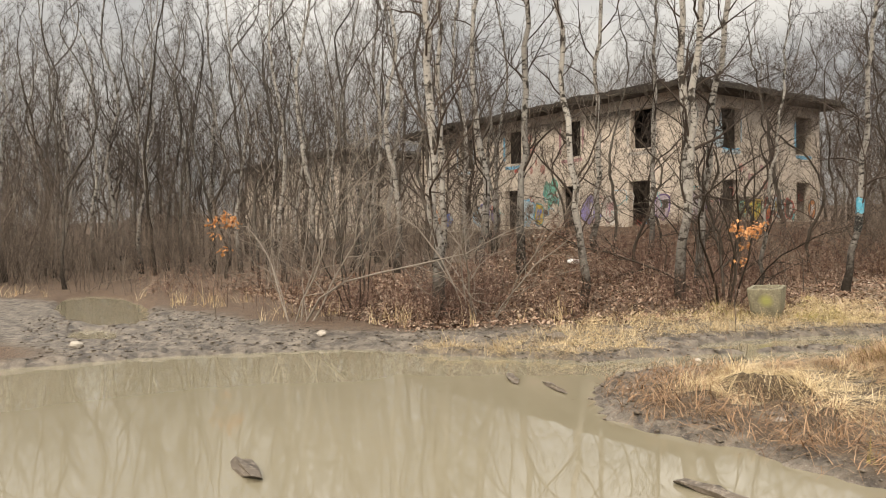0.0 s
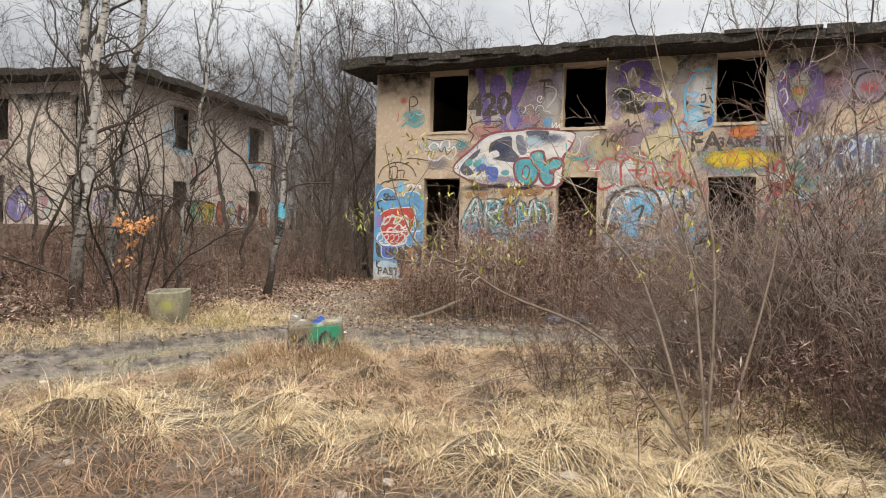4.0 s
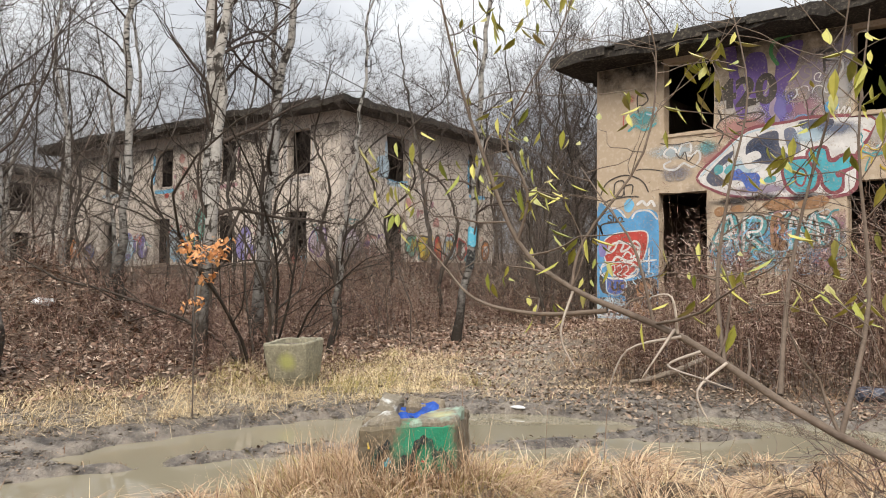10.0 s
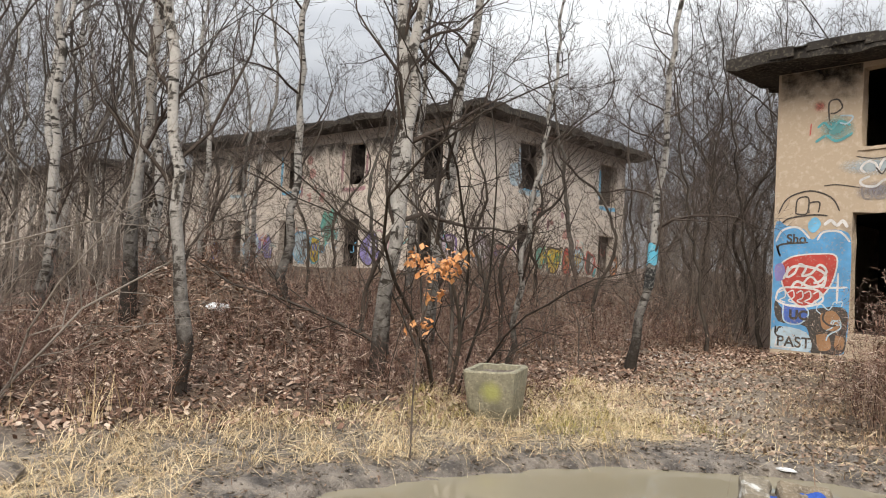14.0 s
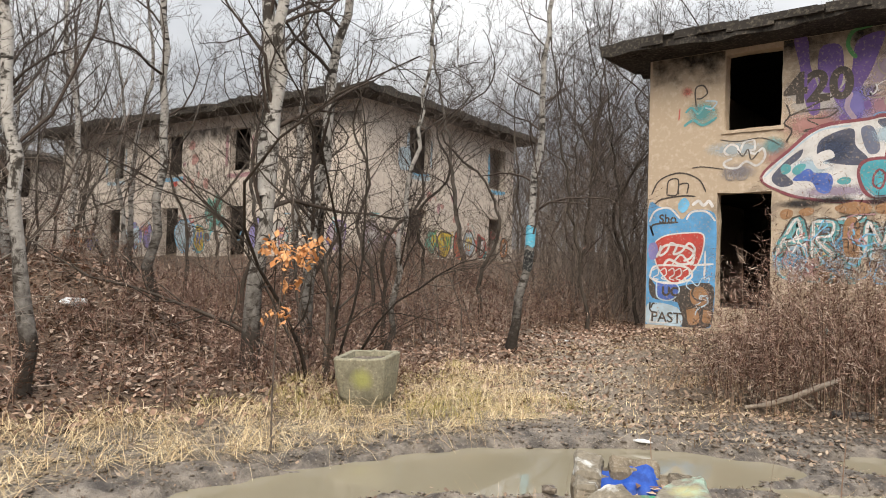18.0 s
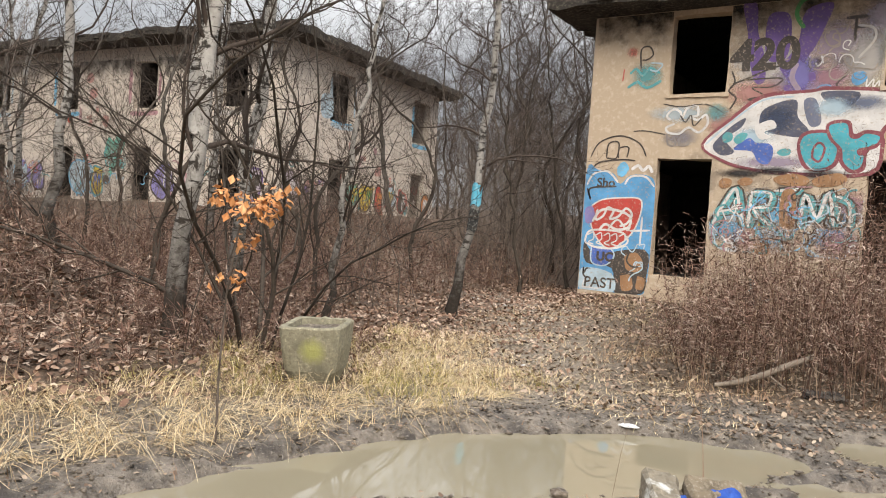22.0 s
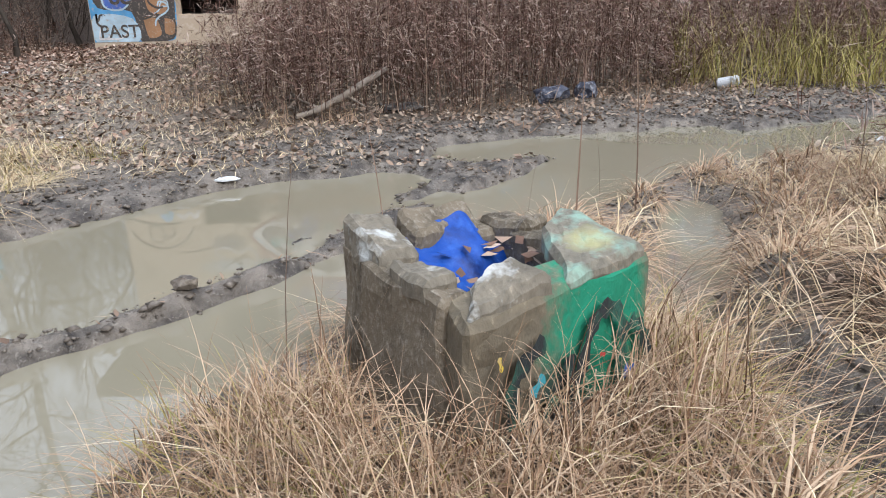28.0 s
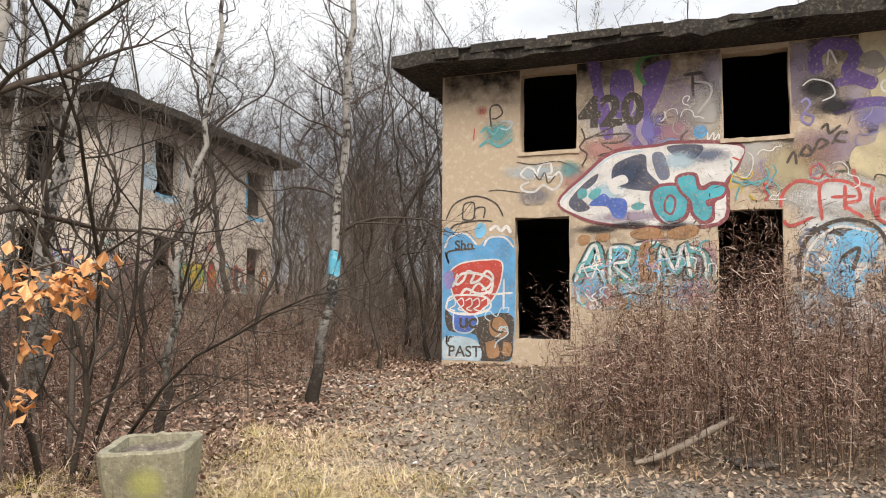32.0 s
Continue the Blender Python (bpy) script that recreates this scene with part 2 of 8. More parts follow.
def height(x, y):
    x, y = np.asarray(x, float), np.asarray(y, float)
    d_track, _ = off_line(x, y, TRACK)
    z = -0.17 + 0.17 * smooth(-6.5, -1.0, y) * smooth(-1.5, 1.5, x)
    # the bank rises towards the pale house
    z = z + 1.1 * smooth(-1.5, -8.0, x) * smooth(-5.0, 1.5, y) + 0.35 * smooth(0.5, -6.0, x) * smooth(-15, -8, y)
    # the leaf mound
    z = z + 1.15 * np.exp(-(((x + 2.25) / 1.25) ** 2 + ((y + 10.4) / 1.3) ** 2)) + 0.25 * np.exp(-(((x + 0.3) / 1.3) ** 2 + ((y + 10.6) / 1.6) ** 2))
    # the verge is a little above the track, the tussocks lumpy
    z = z + 0.05 * waves(x, y, 0.8) * smooth(0.8, 2.5, d_track) + 0.022 * waves(x, y, 3.3, 1.0)
    grass_bank = smooth(0.1, 1.2, -inside_by(x, y, POND)) * smooth(1.0, 1.8, off_line(x, y, NEAR_RUT)[0]) * smooth(-17.5, -14.6, y) * smooth(-7.5, -9.5, y) * smooth(3.2, 4.5, x) * (0.35 + 0.65 * smooth(0.15, 0.6, off_line(x, y, FOOTPATH)[0]))
    z = z + grass_bank * (0.03 + 0.20 * hummock(x, y) + 0.03 * np.abs(waves(x, y, 2.6, 1.0)))
    # the grassy hump that the well head stands in
    z = z + 0.13 * np.exp(-(((x - 5.1) / 0.6) ** 2 + ((y + 11.4) / 0.5) ** 2))
    # churned mud beside the ruts
    z = z + 0.045 * smooth(1.9, 0.5, d_track) * waves(x, y, 6.0, 3.0) + 0.016 * smooth(2.4, 0.8, d_track) * waves(x, y, 15.0, 1.0) - 0.03 * smooth(1.6, 0.6, d_track)
    w = wetness(x, y)
    z = z * (1 - w) + (-0.36) * w
    # wooded rise far off
    z = z + 3.0 * smooth(25, 120, np.hypot(x + 5, y))
    return z


def at_ground(x, y):
    return float(height(x, y))


def steps(*spans):
    out = []
    for a, b, n in spans:
        out += list(np.linspace(a, b, n, endpoint=False))
    return np.array(out + [spans[-1][1]])


def link_mesh(name, verts, faces, mat, parent=None, smooth_shade=False, label=""):
    me = bpy.data.meshes.new(name)
    me.from_pydata([tuple(v) for v in verts], [], [tuple(f) for f in faces])
    if smooth_shade:
        me.polygons.foreach_set("use_smooth", [True] * len(me.polygons))
    if mat is not None:
        for mm in (mat if isinstance(mat, list) else [mat]):
            me.materials.append(mm)
    ob = new(name, me)
    ob.parent = parent
    if label:
        tagged(ob, label)
    return ob


gx = steps((-500, -60, 14), (-60, -16, 40), (-16, -4, 60), (-4, 9.5, 230), (9.5, 20, 50), (20, 60, 20), (60, 500, 14))
gy = steps((-500, -60, 14), (-60, -24, 20), (-24, -6, 260), (-6, 4, 70), (4, 30, 40), (30, 80, 16), (80, 500, 14))
GX, GY = np.meshgrid(gx, gy)
GZ = height(GX, GY)
nx, ny = len(gx), len(gy)
g_verts = np.stack([GX.ravel(), GY.ravel(), GZ.ravel()], 1)
ii = np.arange(nx * ny).reshape(ny, nx)
g_faces = np.stack([ii[:-1, :-1].ravel(), ii[:-1, 1:].ravel(), ii[1:, 1:].ravel(), ii[1:, :-1].ravel()], 1)


def zones(x, y):
    """Where mud, leaf litter and pale grass lie, 0 to 1 each."""
    dt, _ = off_line(x, y, TRACK)
    edge = 0.35 * waves(x, y, 1.1) + 0.2 * waves(x, y, 4.0, 1.5)
    mud = smooth(2.1, 1.3, dt + edge * 0.6)
    mud = np.maximum(mud, smooth(0.3, 0.0, -inside_by(x, y, POND) + edge * 0.4))
    mud = np.maximum(mud, smooth(0.42, 0.15, off_line(x, y, DITCH)[0] + 0.3 * edge))
    bank = (x > 3.6) & (y > -14.8) & (y < -8.4) & (x < 10)
    mud = np.maximum(mud, bank * 0.85 * smooth(0.2, 0.06, hummock(x, y)))
    path = np.exp(-((off_line(x, y, [(3.2, -9.0), (1.6, -5.5), (0.3, -2.5), (-3.0, -1.0), (-6, 0.5)])[0]) / 1.0) ** 2)
    leaf = np.clip(smooth(2.6, 0.2, x + edge) * (1 - 0.55 * path) + 0.25 * path + 0.3 * smooth(0, 1, edge), 0, 1) * (1 - mud)
    return mud, leaf, path


mm_, ll_, pp_ = zones(GX, GY)
ground_mat, ns, ls, bs = nodes_of("ground_earth")
co = ns.new("ShaderNodeTexCoord").outputs["Object"]
att = ns.new("ShaderNodeAttribute")
att.attribute_name = "zones"
sep = ns.new("ShaderNodeSeparateColor")
ls.new(att.outputs["Color"], sep.inputs["Color"])
n_big, n_mid, n_fine = noise_node(ns, ls, 0.9, 6, co), noise_node(ns, ls, 7.0, 8, co), noise_node(ns, ls, 45.0, 8, co)
mud_c = mix_node(ns, ls, ramp_node(ns, ls, n_mid, 0.38, 0.66), (0.055, 0.045, 0.037), (0.25, 0.213, 0.172))
mud_c = mix_node(ns, ls, ramp_node(ns, ls, n_fine, 0.58, 0.72), mud_c, (0.32, 0.285, 0.24))
leaf_c = mix_node(ns, ls, ramp_node(ns, ls, n_fine, 0.36, 0.62), (0.045, 0.03, 0.022), (0.19, 0.13, 0.09))
leaf_c = mix_node(ns, ls, ramp_node(ns, ls, n_mid, 0.5, 0.7), leaf_c, (0.10, 0.064, 0.043))
grass_c = mix_node(ns, ls, ramp_node(ns, ls, n_fine, 0.35, 0.65), (0.045, 0.032, 0.022), (0.15, 0.108, 0.07))
grass_c = mix_node(ns, ls, ramp_node(ns, ls, n_big, 0.55, 0.75), grass_c, (0.07, 0.05, 0.034))
c = mix_node(ns, ls, sep.outputs["Green"], grass_c, leaf_c)
trod_c = mix_node(ns, ls, ramp_node(ns, ls, n_fine, 0.4, 0.68), (0.125, 0.103, 0.08), (0.36, 0.305, 0.24))
c = mix_node(ns, ls, ramp_node(ns, ls, sep.outputs["Blue"], 0.15, 0.8), c, trod_c)
c = mix_node(ns, ls, sep.outputs["Red"], c, mud_c)
ls.new(c, bs.inputs["Base Color"])
rg = ns.new("ShaderNodeMapRange")
rg.inputs["To Min"].default_value, rg.inputs["To Max"].default_value = 0.95, 0.5
ls.new(sep.outputs["Red"], rg.inputs["Value"])
ls.new(rg.outputs["Result"], bs.inputs["Roughness"])
bump_node(ns, ls, bs, mix_node(ns, ls, 0.5, n_mid, n_fine), 0.9, 0.05)
ground = link_mesh("ground", g_verts, g_faces, ground_mat, None, True)
tagged(ground, "uneven earth with a muddy rutted track, leaf litter and dry grass", "ground", kind="structure")
col = ground.data.color_attributes.new("zones", "FLOAT_COLOR", "POINT")
col.data.foreach_set("color", np.stack([mm_.ravel(), ll_.ravel(), pp_.ravel(), np.ones(nx * ny)], 1).ravel())

water_mat, ns, ls, bs = nodes_of("muddy_water")
co = ns.new("ShaderNodeTexCoord").outputs["Object"]
nw = noise_node(ns, ls, 0.5, 4, co)
ls.new(mix_node(ns, ls, nw, (0.22, 0.195, 0.135), (0.28, 0.25, 0.18)), bs.inputs["Base Color"])
bs.inputs["Roughness"].default_value, bs.inputs["IOR"].default_value, bs.inputs["Specular IOR Level"].default_value = 0.012, 1.6, 1.0
bump_node(ns, ls, bs, noise_node(ns, ls, 3.0, 2, co), 0.02, 0.01)
wx, wy = np.meshgrid(np.linspace(-14, 13, 55), np.linspace(-22, -6, 33))
wi = np.arange(55 * 33).reshape(33, 55)
water = link_mesh("water", np.stack([wx.ravel(), wy.ravel(), np.full(wx.size, WATER)], 1),
                  np.stack([wi[:-1, :-1].ravel(), wi[:-1, 1:].ravel(), wi[1:, 1:].ravel(), wi[1:, :-1].ravel()], 1), water_mat)
tagged(water, "still, opaque, yellowish-brown puddle water in the ruts of the track", "puddle", kind="structure")

# ---- houses ----
def empty(name, label, category, m=None, group="", kind=""):
    e = new(name)
    e.empty_display_size = 0.2
    if m is not None:
        e.matrix_basis = m
    return tagged(e, label, category, group, kind)


def part(name, bm, material, parent, label=""):
    me = bpy.data.meshes.new(name)
    bm.to_mesh(me)
    bm.free()
    for mm in (material if isinstance(material, list) else [material]):
        me.materials.append(mm)
    ob = new(name, me)
    ob.parent = parent
    if label:
        tagged(ob, label)
    return ob


def box(bm, x0, y0, z0, x1, y1, z1):
    vs = [bm.verts.new(p) for p in ((x0, y0, z0), (x1, y0, z0), (x1, y1, z0), (x0, y1, z0), (x0, y0, z1), (x1, y0, z1), (x1, y1, z1), (x0, y1, z1))]
    for f in ((0, 3, 2, 1), (4, 5, 6, 7), (0, 1, 5, 4), (1, 2, 6, 5), (2, 3, 7, 6), (3, 0, 4, 7)):
        bm.faces.new([vs[i] for i in f])


def box_part(name, dims, material, parent, label="", bevel=0.0):
    bm = bmesh.new()
    box(bm, *dims)
    if bevel:
        bmesh.ops.bevel(bm, geom=bm.edges[:], offset=bevel, segments=1, affect="EDGES")
    return part(name, bm, material, parent, label)


def pierced_wall(length, z0, z1, openings, thick, rag=0.012, seed=1):
    """A wall along x from 0 to length, its face at y = 0 and its body behind, with openings (x0, z0, x1, z1) right through it and slightly broken edges."""
    rnd = random.Random(seed)
    xs = sorted({0.0, length, *[v for o in openings for v in (o[0], o[2])]})
    zs = sorted({z0, z1, *[v for o in openings for v in (o[1], o[3])]})

    def refine(vals, step):
        out = []
        for a, b in zip(vals, vals[1:]):
            n = max(1, int((b - a) / step))
            out += [a + (b - a) * i / n for i in range(n)]
        return out + [vals[-1]]
    xs, zs = refine(xs, 0.25), refine(zs, 0.25)
    bm = bmesh.new()
    edge = {(round(x, 4), round(z, 4)) for o in openings for x in xs for z in zs if o[0] - 1e-6 <= x <= o[2] + 1e-6 and o[1] - 1e-6 <= z <= o[3] + 1e-6}
    grid = []
    for layer in (0.0, thick):
        rows = []
        for z in zs:
            row = []
            for x in xs:
                r = rag if (round(x, 4), round(z, 4)) in edge else 0.0
                row.append(bm.verts.new((x + rnd.uniform(-r, r), layer, z + rnd.uniform(-r, r))))
            rows.append(row)
        grid.append(rows)

    def solid(i, k):
        if i < 0 or k < 0 or i >= len(xs) - 1 or k >= len(zs) - 1:
            return False
        cx, cz = (xs[i] + xs[i + 1]) / 2, (zs[k] + zs[k + 1]) / 2
        return not any(o[0] < cx < o[2] and o[1] < cz < o[3] for o in openings)
    f, b = grid
    for k in range(len(zs) - 1):
        for i in range(len(xs) - 1):
            if not solid(i, k):
                continue
            bm.faces.new((f[k][i], f[k][i + 1], f[k + 1][i + 1], f[k + 1][i]))
            bm.faces.new((b[k][i], b[k + 1][i], b[k + 1][i + 1], b[k][i + 1]))
            if not solid(i - 1, k):
                bm.faces.new((f[k][i], f[k + 1][i], b[k + 1][i], b[k][i]))
            if not solid(i + 1, k):
                bm.faces.new((f[k][i + 1], b[k][i + 1], b[k + 1][i + 1], f[k + 1][i + 1]))
            if not solid(i, k - 1):
                bm.faces.new((f[k][i], b[k][i], b[k][i + 1], f[k][i + 1]))
            if not solid(i, k + 1):
                bm.faces.new((f[k + 1][i], f[k + 1][i + 1], b[k + 1][i + 1], b[k + 1][i]))
    return bm


def house(name, label, m, length, depth, plaster, columns, side_columns, side_at_start, seed, base=-1.2, top=5.3):
    """A two-storey barrack: front along x at y = 0, body behind, doors below, windows above, a low hipped roof with a wide eave."""
    rnd = random.Random(seed)
    h = empty(name, label, "house", m)
    thick = 0.25
    up_ = top - 5.3
    opens = []
    for cx in columns:
        opens += [(cx - 0.62, 0.45, cx + 0.36, 2.6), (cx - 0.5, 3.77, cx + 0.5, 5.2)]
    front = part("front_wall", pierced_wall(length, base, top, opens, thick, 0.014, seed), plaster, h)
    side_opens = []
    for cx in side_columns:
        side_opens += [(cx - 0.55, 0.6, cx + 0.5, 2.6), (cx - 0.62, 3.72, cx + 0.6, 5.25)]
    span = depth - 2 * thick
    for k, nm in enumerate(("side_wall", "side_wall")):
        use = [(o[0] - thick, o[1], o[2] - thick, o[3]) for o in side_opens] if (k == 0) == side_at_start else []
        if k == 0:
            use = [(span - o[2], o[1], span - o[0], o[3]) for o in use]
        w = part(nm, pierced_wall(span, base, top, use, thick, 0.014, seed + 1 + k), plaster, h)
        w.matrix_basis = pose(0, depth - thick, 0, 0, 0, -90) if k == 0 else pose(length, thick, 0, 0, 0, 90)
    back = part("back_wall", pierced_wall(length, base, top, [], thick, 0.0, seed + 5), plaster, h)
    back.matrix_basis = pose(length, depth, 0, 0, 0, 180)
    g = 0.004
    # inner floors and walls, their colour darkened so that the openings look unlit
    box_part("ground_floor", (thick + g, thick + g, 0.25, length - thick - g, depth - thick - g, 0.43), INSIDE_SHADE, h)
    box_part("upper_floor", (thick + g, thick + g, 2.72, length - thick - g, depth - thick - g, 2.92), INSIDE_SHADE, h)
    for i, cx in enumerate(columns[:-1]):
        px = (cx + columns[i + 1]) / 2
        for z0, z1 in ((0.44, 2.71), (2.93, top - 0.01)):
            box_part("partition_wall", (px - 0.06, thick + 0.5, z0, px + 0.06, depth - thick - g, z1), INSIDE_SHADE, h)
    box_part("corridor_wall", (thick + 0.05, depth * 0.55, 0.44, length - thick - 0.05, depth * 0.55 + 0.1, 2.71), INSIDE_SHADE, h)
    # sills of broken plaster under the upper windows
    for cx in columns:
        n = 9
        for i in range(n):
            bm = bmesh.new()
            x0, x1 = cx - 0.55 + 1.1 * i / n, cx - 0.55 + 1.1 * (i + 1) / n
            box(bm, x0, -0.02 - rnd.uniform(0, 0.02), 3.715 + rnd.uniform(-0.012, 0.0), x1, 0.3, 3.772 + rnd.uniform(-0.004, 0.012))
            part("sill_piece", bm, plaster, h)
    # roof: ragged eave slab and a low hip
    o = 0.72
    bm = bmesh.new()
    ring_lo, ring_up = [], []
    path = []
    cs = [(-o, -o), (length + o, -o), (length + o, depth + o), (-o, depth + o)]
    for (ax, ay), (bx, by) in zip(cs, cs[1:] + cs[:1]):
        n = max(4, int(math.hypot(bx - ax, by - ay) / 0.22))
        path += [(ax + (bx - ax) * i / n, ay + (by - ay) * i / n) for i in range(n)]
    for x, y in path:
        r1, r2 = rnd.uniform(-0.05, 0.05), rnd.uniform(-0.04, 0.06)
        sag = 0.05 * math.sin(x * 0.8 + seed) + 0.03 * math.sin(x * 2.3)
        ring_lo.append(bm.verts.new((x + r1, y + r2, 5.36 + up_ + sag + rnd.uniform(-0.04, 0.03))))
        ring_up.append(bm.verts.new((x + r1 * 0.6, y + r2 * 0.6, 5.56 + up_ + sag + rnd.uniform(-0.03, 0.05))))
    inner = []
    for x, y in path:
        cx_, cy_ = min(max(x, 0.02), length - 0.02), min(max(y, 0.02), depth - 0.02)
        inner.append(bm.verts.new((cx_, cy_, 5.305 + up_)))
    ridge = []
    half = depth / 2
    for x, y in path:
        rx = min(max(x, half), length - half)
        ridge.append(bm.verts.new((rx, half, 6.5 + up_)))
    n = len(path)
    for i in range(n):
        j = (i + 1) % n
        bm.faces.new((ring_lo[i], ring_lo[j], ring_up[j], ring_up[i]))
        bm.faces.new((inner[i], inner[j], ring_lo[j], ring_lo[i]))
        bm.faces.new((ring_up[i], ring_up[j], ridge[j], ridge[i]))
    bmesh.ops.remove_doubles(bm, verts=bm.verts[:], dist=0.003)
    part("roof", bm, ROOF, h, "dark sagging roof with a ragged rotten eave")
    # rotten laths and stalks that hang off the eave
    for k in range(int(length * 2.2)):
        x = rnd.uniform(-o, length)
        bm = bmesh.new()
        ln = rnd.uniform(0.3, 1.1)
        box(bm, x, -o - rnd.uniform(0.0, 0.05), 5.42 + up_ + rnd.uniform(-0.06, 0.14), x + ln, -o + 0.02, 5.445 + up_ + rnd.uniform(0.1, 0.16))
        part("roof_lath", bm, ROOF, h)
    return h


COLS_B = [2.0 + 3.4 * i for i in range(5)]
house_b = house("painted_house", "abandoned two-storey house of tan plaster covered in bright graffiti", pose(0, 0, 0), 17.4, 9.0, PLASTER_B, COLS_B, [2.6, 6.6], False, 3)
COLS_A = [16.3 - 1.78 - 3.55 * i for i in range(4)][::-1]
house_a = house("pale_house", "abandoned two-storey house of pale stained plaster behind bare birches", pose(-9.3, 1.0, 0.3, 0, 0, 5.5) @ pose(-16.3, 0, 0), 16.3, 9.1, PLASTER_A, COLS_A, [2.85, 7.85], False, 11, top=5.65)
house("distant_house", "abandoned two-storey pale house far off among the trees", pose(-34.5, -1.6, 0.3, 0, 0, 5.5) @ pose(-16.3, 0, 0), 16.3, 9.1, PLASTER_A, COLS_A, [2.85, 7.85], False, 17, top=5.65)

# ---- trees and bushes ----
def bark(name, light, dark, mark, stretch, lo, hi, foot=0.0, spread=(0.7, 1.0), patch=0.0):
    """Bark with dark marks; foot: up to what height, in metres above the root, it is rough and dark, unevenly."""
    m, ns, ls, bs = nodes_of(name)
    co = raw = ns.new("ShaderNodeTexCoord").outputs["Object"]
    shift = ns.new("ShaderNodeMath")
    shift.operation = "MULTIPLY"
    shift.inputs[1].default_value = 60.0
    ls.new(ns.new("ShaderNodeObjectInfo").outputs["Random"], shift.inputs[0])
    moved = ns.new("ShaderNodeVectorMath")
    ls.new(raw, moved.inputs[0])
    ls.new(shift.outputs[0], moved.inputs[1])
    co = moved.outputs["Vector"]
    big = noise_node(ns, ls, 2.0, 5, co)
    fine = noise_node(ns, ls, 30.0, 6, co)
    marks = noise_node(ns, ls, mark, 4, co, 0.7, stretch)
    c = mix_node(ns, ls, ramp_node(ns, ls, fine, 0.3, 0.7), tuple(v * 0.72 for v in light), light)
    c = mix_node(ns, ls, ramp_node(ns, ls, big, 0.55, 0.75), c, tuple(0.7 * p + 0.3 * q for p, q in zip(light, dark)))
    c = mix_node(ns, ls, ramp_node(ns, ls, marks, lo, hi), c, dark)
    if patch:
        c = mix_node(ns, ls, ramp_node(ns, ls, noise_node(ns, ls, 7.0, 7, co, 0.75, (1.0, 1.0, 0.55)), 0.66 - patch, 0.72 - patch), c, tuple(1.3 * v for v in dark))
    if foot:
        sep = ns.new("ShaderNodeSeparateXYZ")
        ls.new(raw, sep.inputs["Vector"])
        add = ns.new("ShaderNodeMath")
        add.operation = "MULTIPLY_ADD"
        ls.new(noise_node(ns, ls, 9.0, 8, co, 0.75), add.inputs[0])
        add.inputs[1].default_value = -1.9 * foot
        ls.new(sep.outputs["Z"], add.inputs[2])
        c = mix_node(ns, ls, ramp_node(ns, ls, add.outputs[0], 0.55 * foot, -0.55 * foot), c, mix_node(ns, ls, fine, (0.018, 0.015, 0.013), (0.09, 0.075, 0.062)))
    tone = ns.new("ShaderNodeMapRange")
    tone.inputs["To Min"].default_value, tone.inputs["To Max"].default_value = spread
    ls.new(ns.new("ShaderNodeObjectInfo").outputs["Random"], tone.inputs["Value"])
    grey = ns.new("ShaderNodeCombineColor")
    for k in ("Red", "Green", "Blue"):
        ls.new(tone.outputs["Result"], grey.inputs[k])
    c = mix_node(ns, ls, 1.0, c, grey.outputs["Color"], "MULTIPLY")
    ls.new(c, bs.inputs["Base Color"])
    bs.inputs["Roughness"].default_value, bs.inputs["Specular IOR Level"].default_value = 0.9, 0.15
    bump_node(ns, ls, bs, fine, 0.5, 0.01)
    return m


BIRCH = bark("birch_bark", (0.52, 0.495, 0.46), (0.04, 0.035, 0.03), 5.5, (1.0, 1.0, 3.2), 0.54, 0.61, 1.25, (0.62, 1.0), 0.13)
POPLAR = bark("grey_bark", (0.19, 0.17, 0.148), (0.05, 0.042, 0.035), 6.0, (1.0, 1.0, 0.5), 0.48, 0.68, 0.9, (0.4, 1.0))
DARK_BARK = bark("dark_bark", (0.105, 0.086, 0.07), (0.028, 0.023, 0.019), 8.0, (1.0, 1.0, 0.4), 0.5, 0.7, 0.0, (0.5, 1.0))
TWIG = bark("twig_bark", (0.115, 0.09, 0.075), (0.042, 0.033, 0.028), 6.0, (1, 1, 1), 0.5, 0.7, 0.0, (0.45, 1.0))
FAR_TWIG = bark("grey_twig_bark", (0.125, 0.103, 0.088), (0.05, 0.041, 0.035), 6.0, (1, 1, 1), 0.5, 0.7, 0.0, (0.45, 1.0))
PALE_TWIG = bark("pale_twig_bark", (0.40, 0.35, 0.30), (0.12, 0.10, 0.08), 6.0, (1, 1, 1), 0.55, 0.7)


def bend(pts, closed, k=5):
    """A smooth line through the points."""
    n = len(pts)
    out = []
    for i in range(n if closed else n - 1):
        p0, p1, p2, p3 = (pts[(i + j) % n] if closed else pts[min(max(i + j, 0), n - 1)] for j in (-1, 0, 1, 2))
        for s in range(k):
            t = s / k
            out.append(tuple(0.5 * (2 * b + (c - a) * t + (2 * a - 5 * b + 4 * c - d) * t * t + (3 * b - a - 3 * c + d) * t ** 3) for a, b, c, d in zip(p0, p1, p2, p3)))
    return out if closed else out + [pts[-1]]


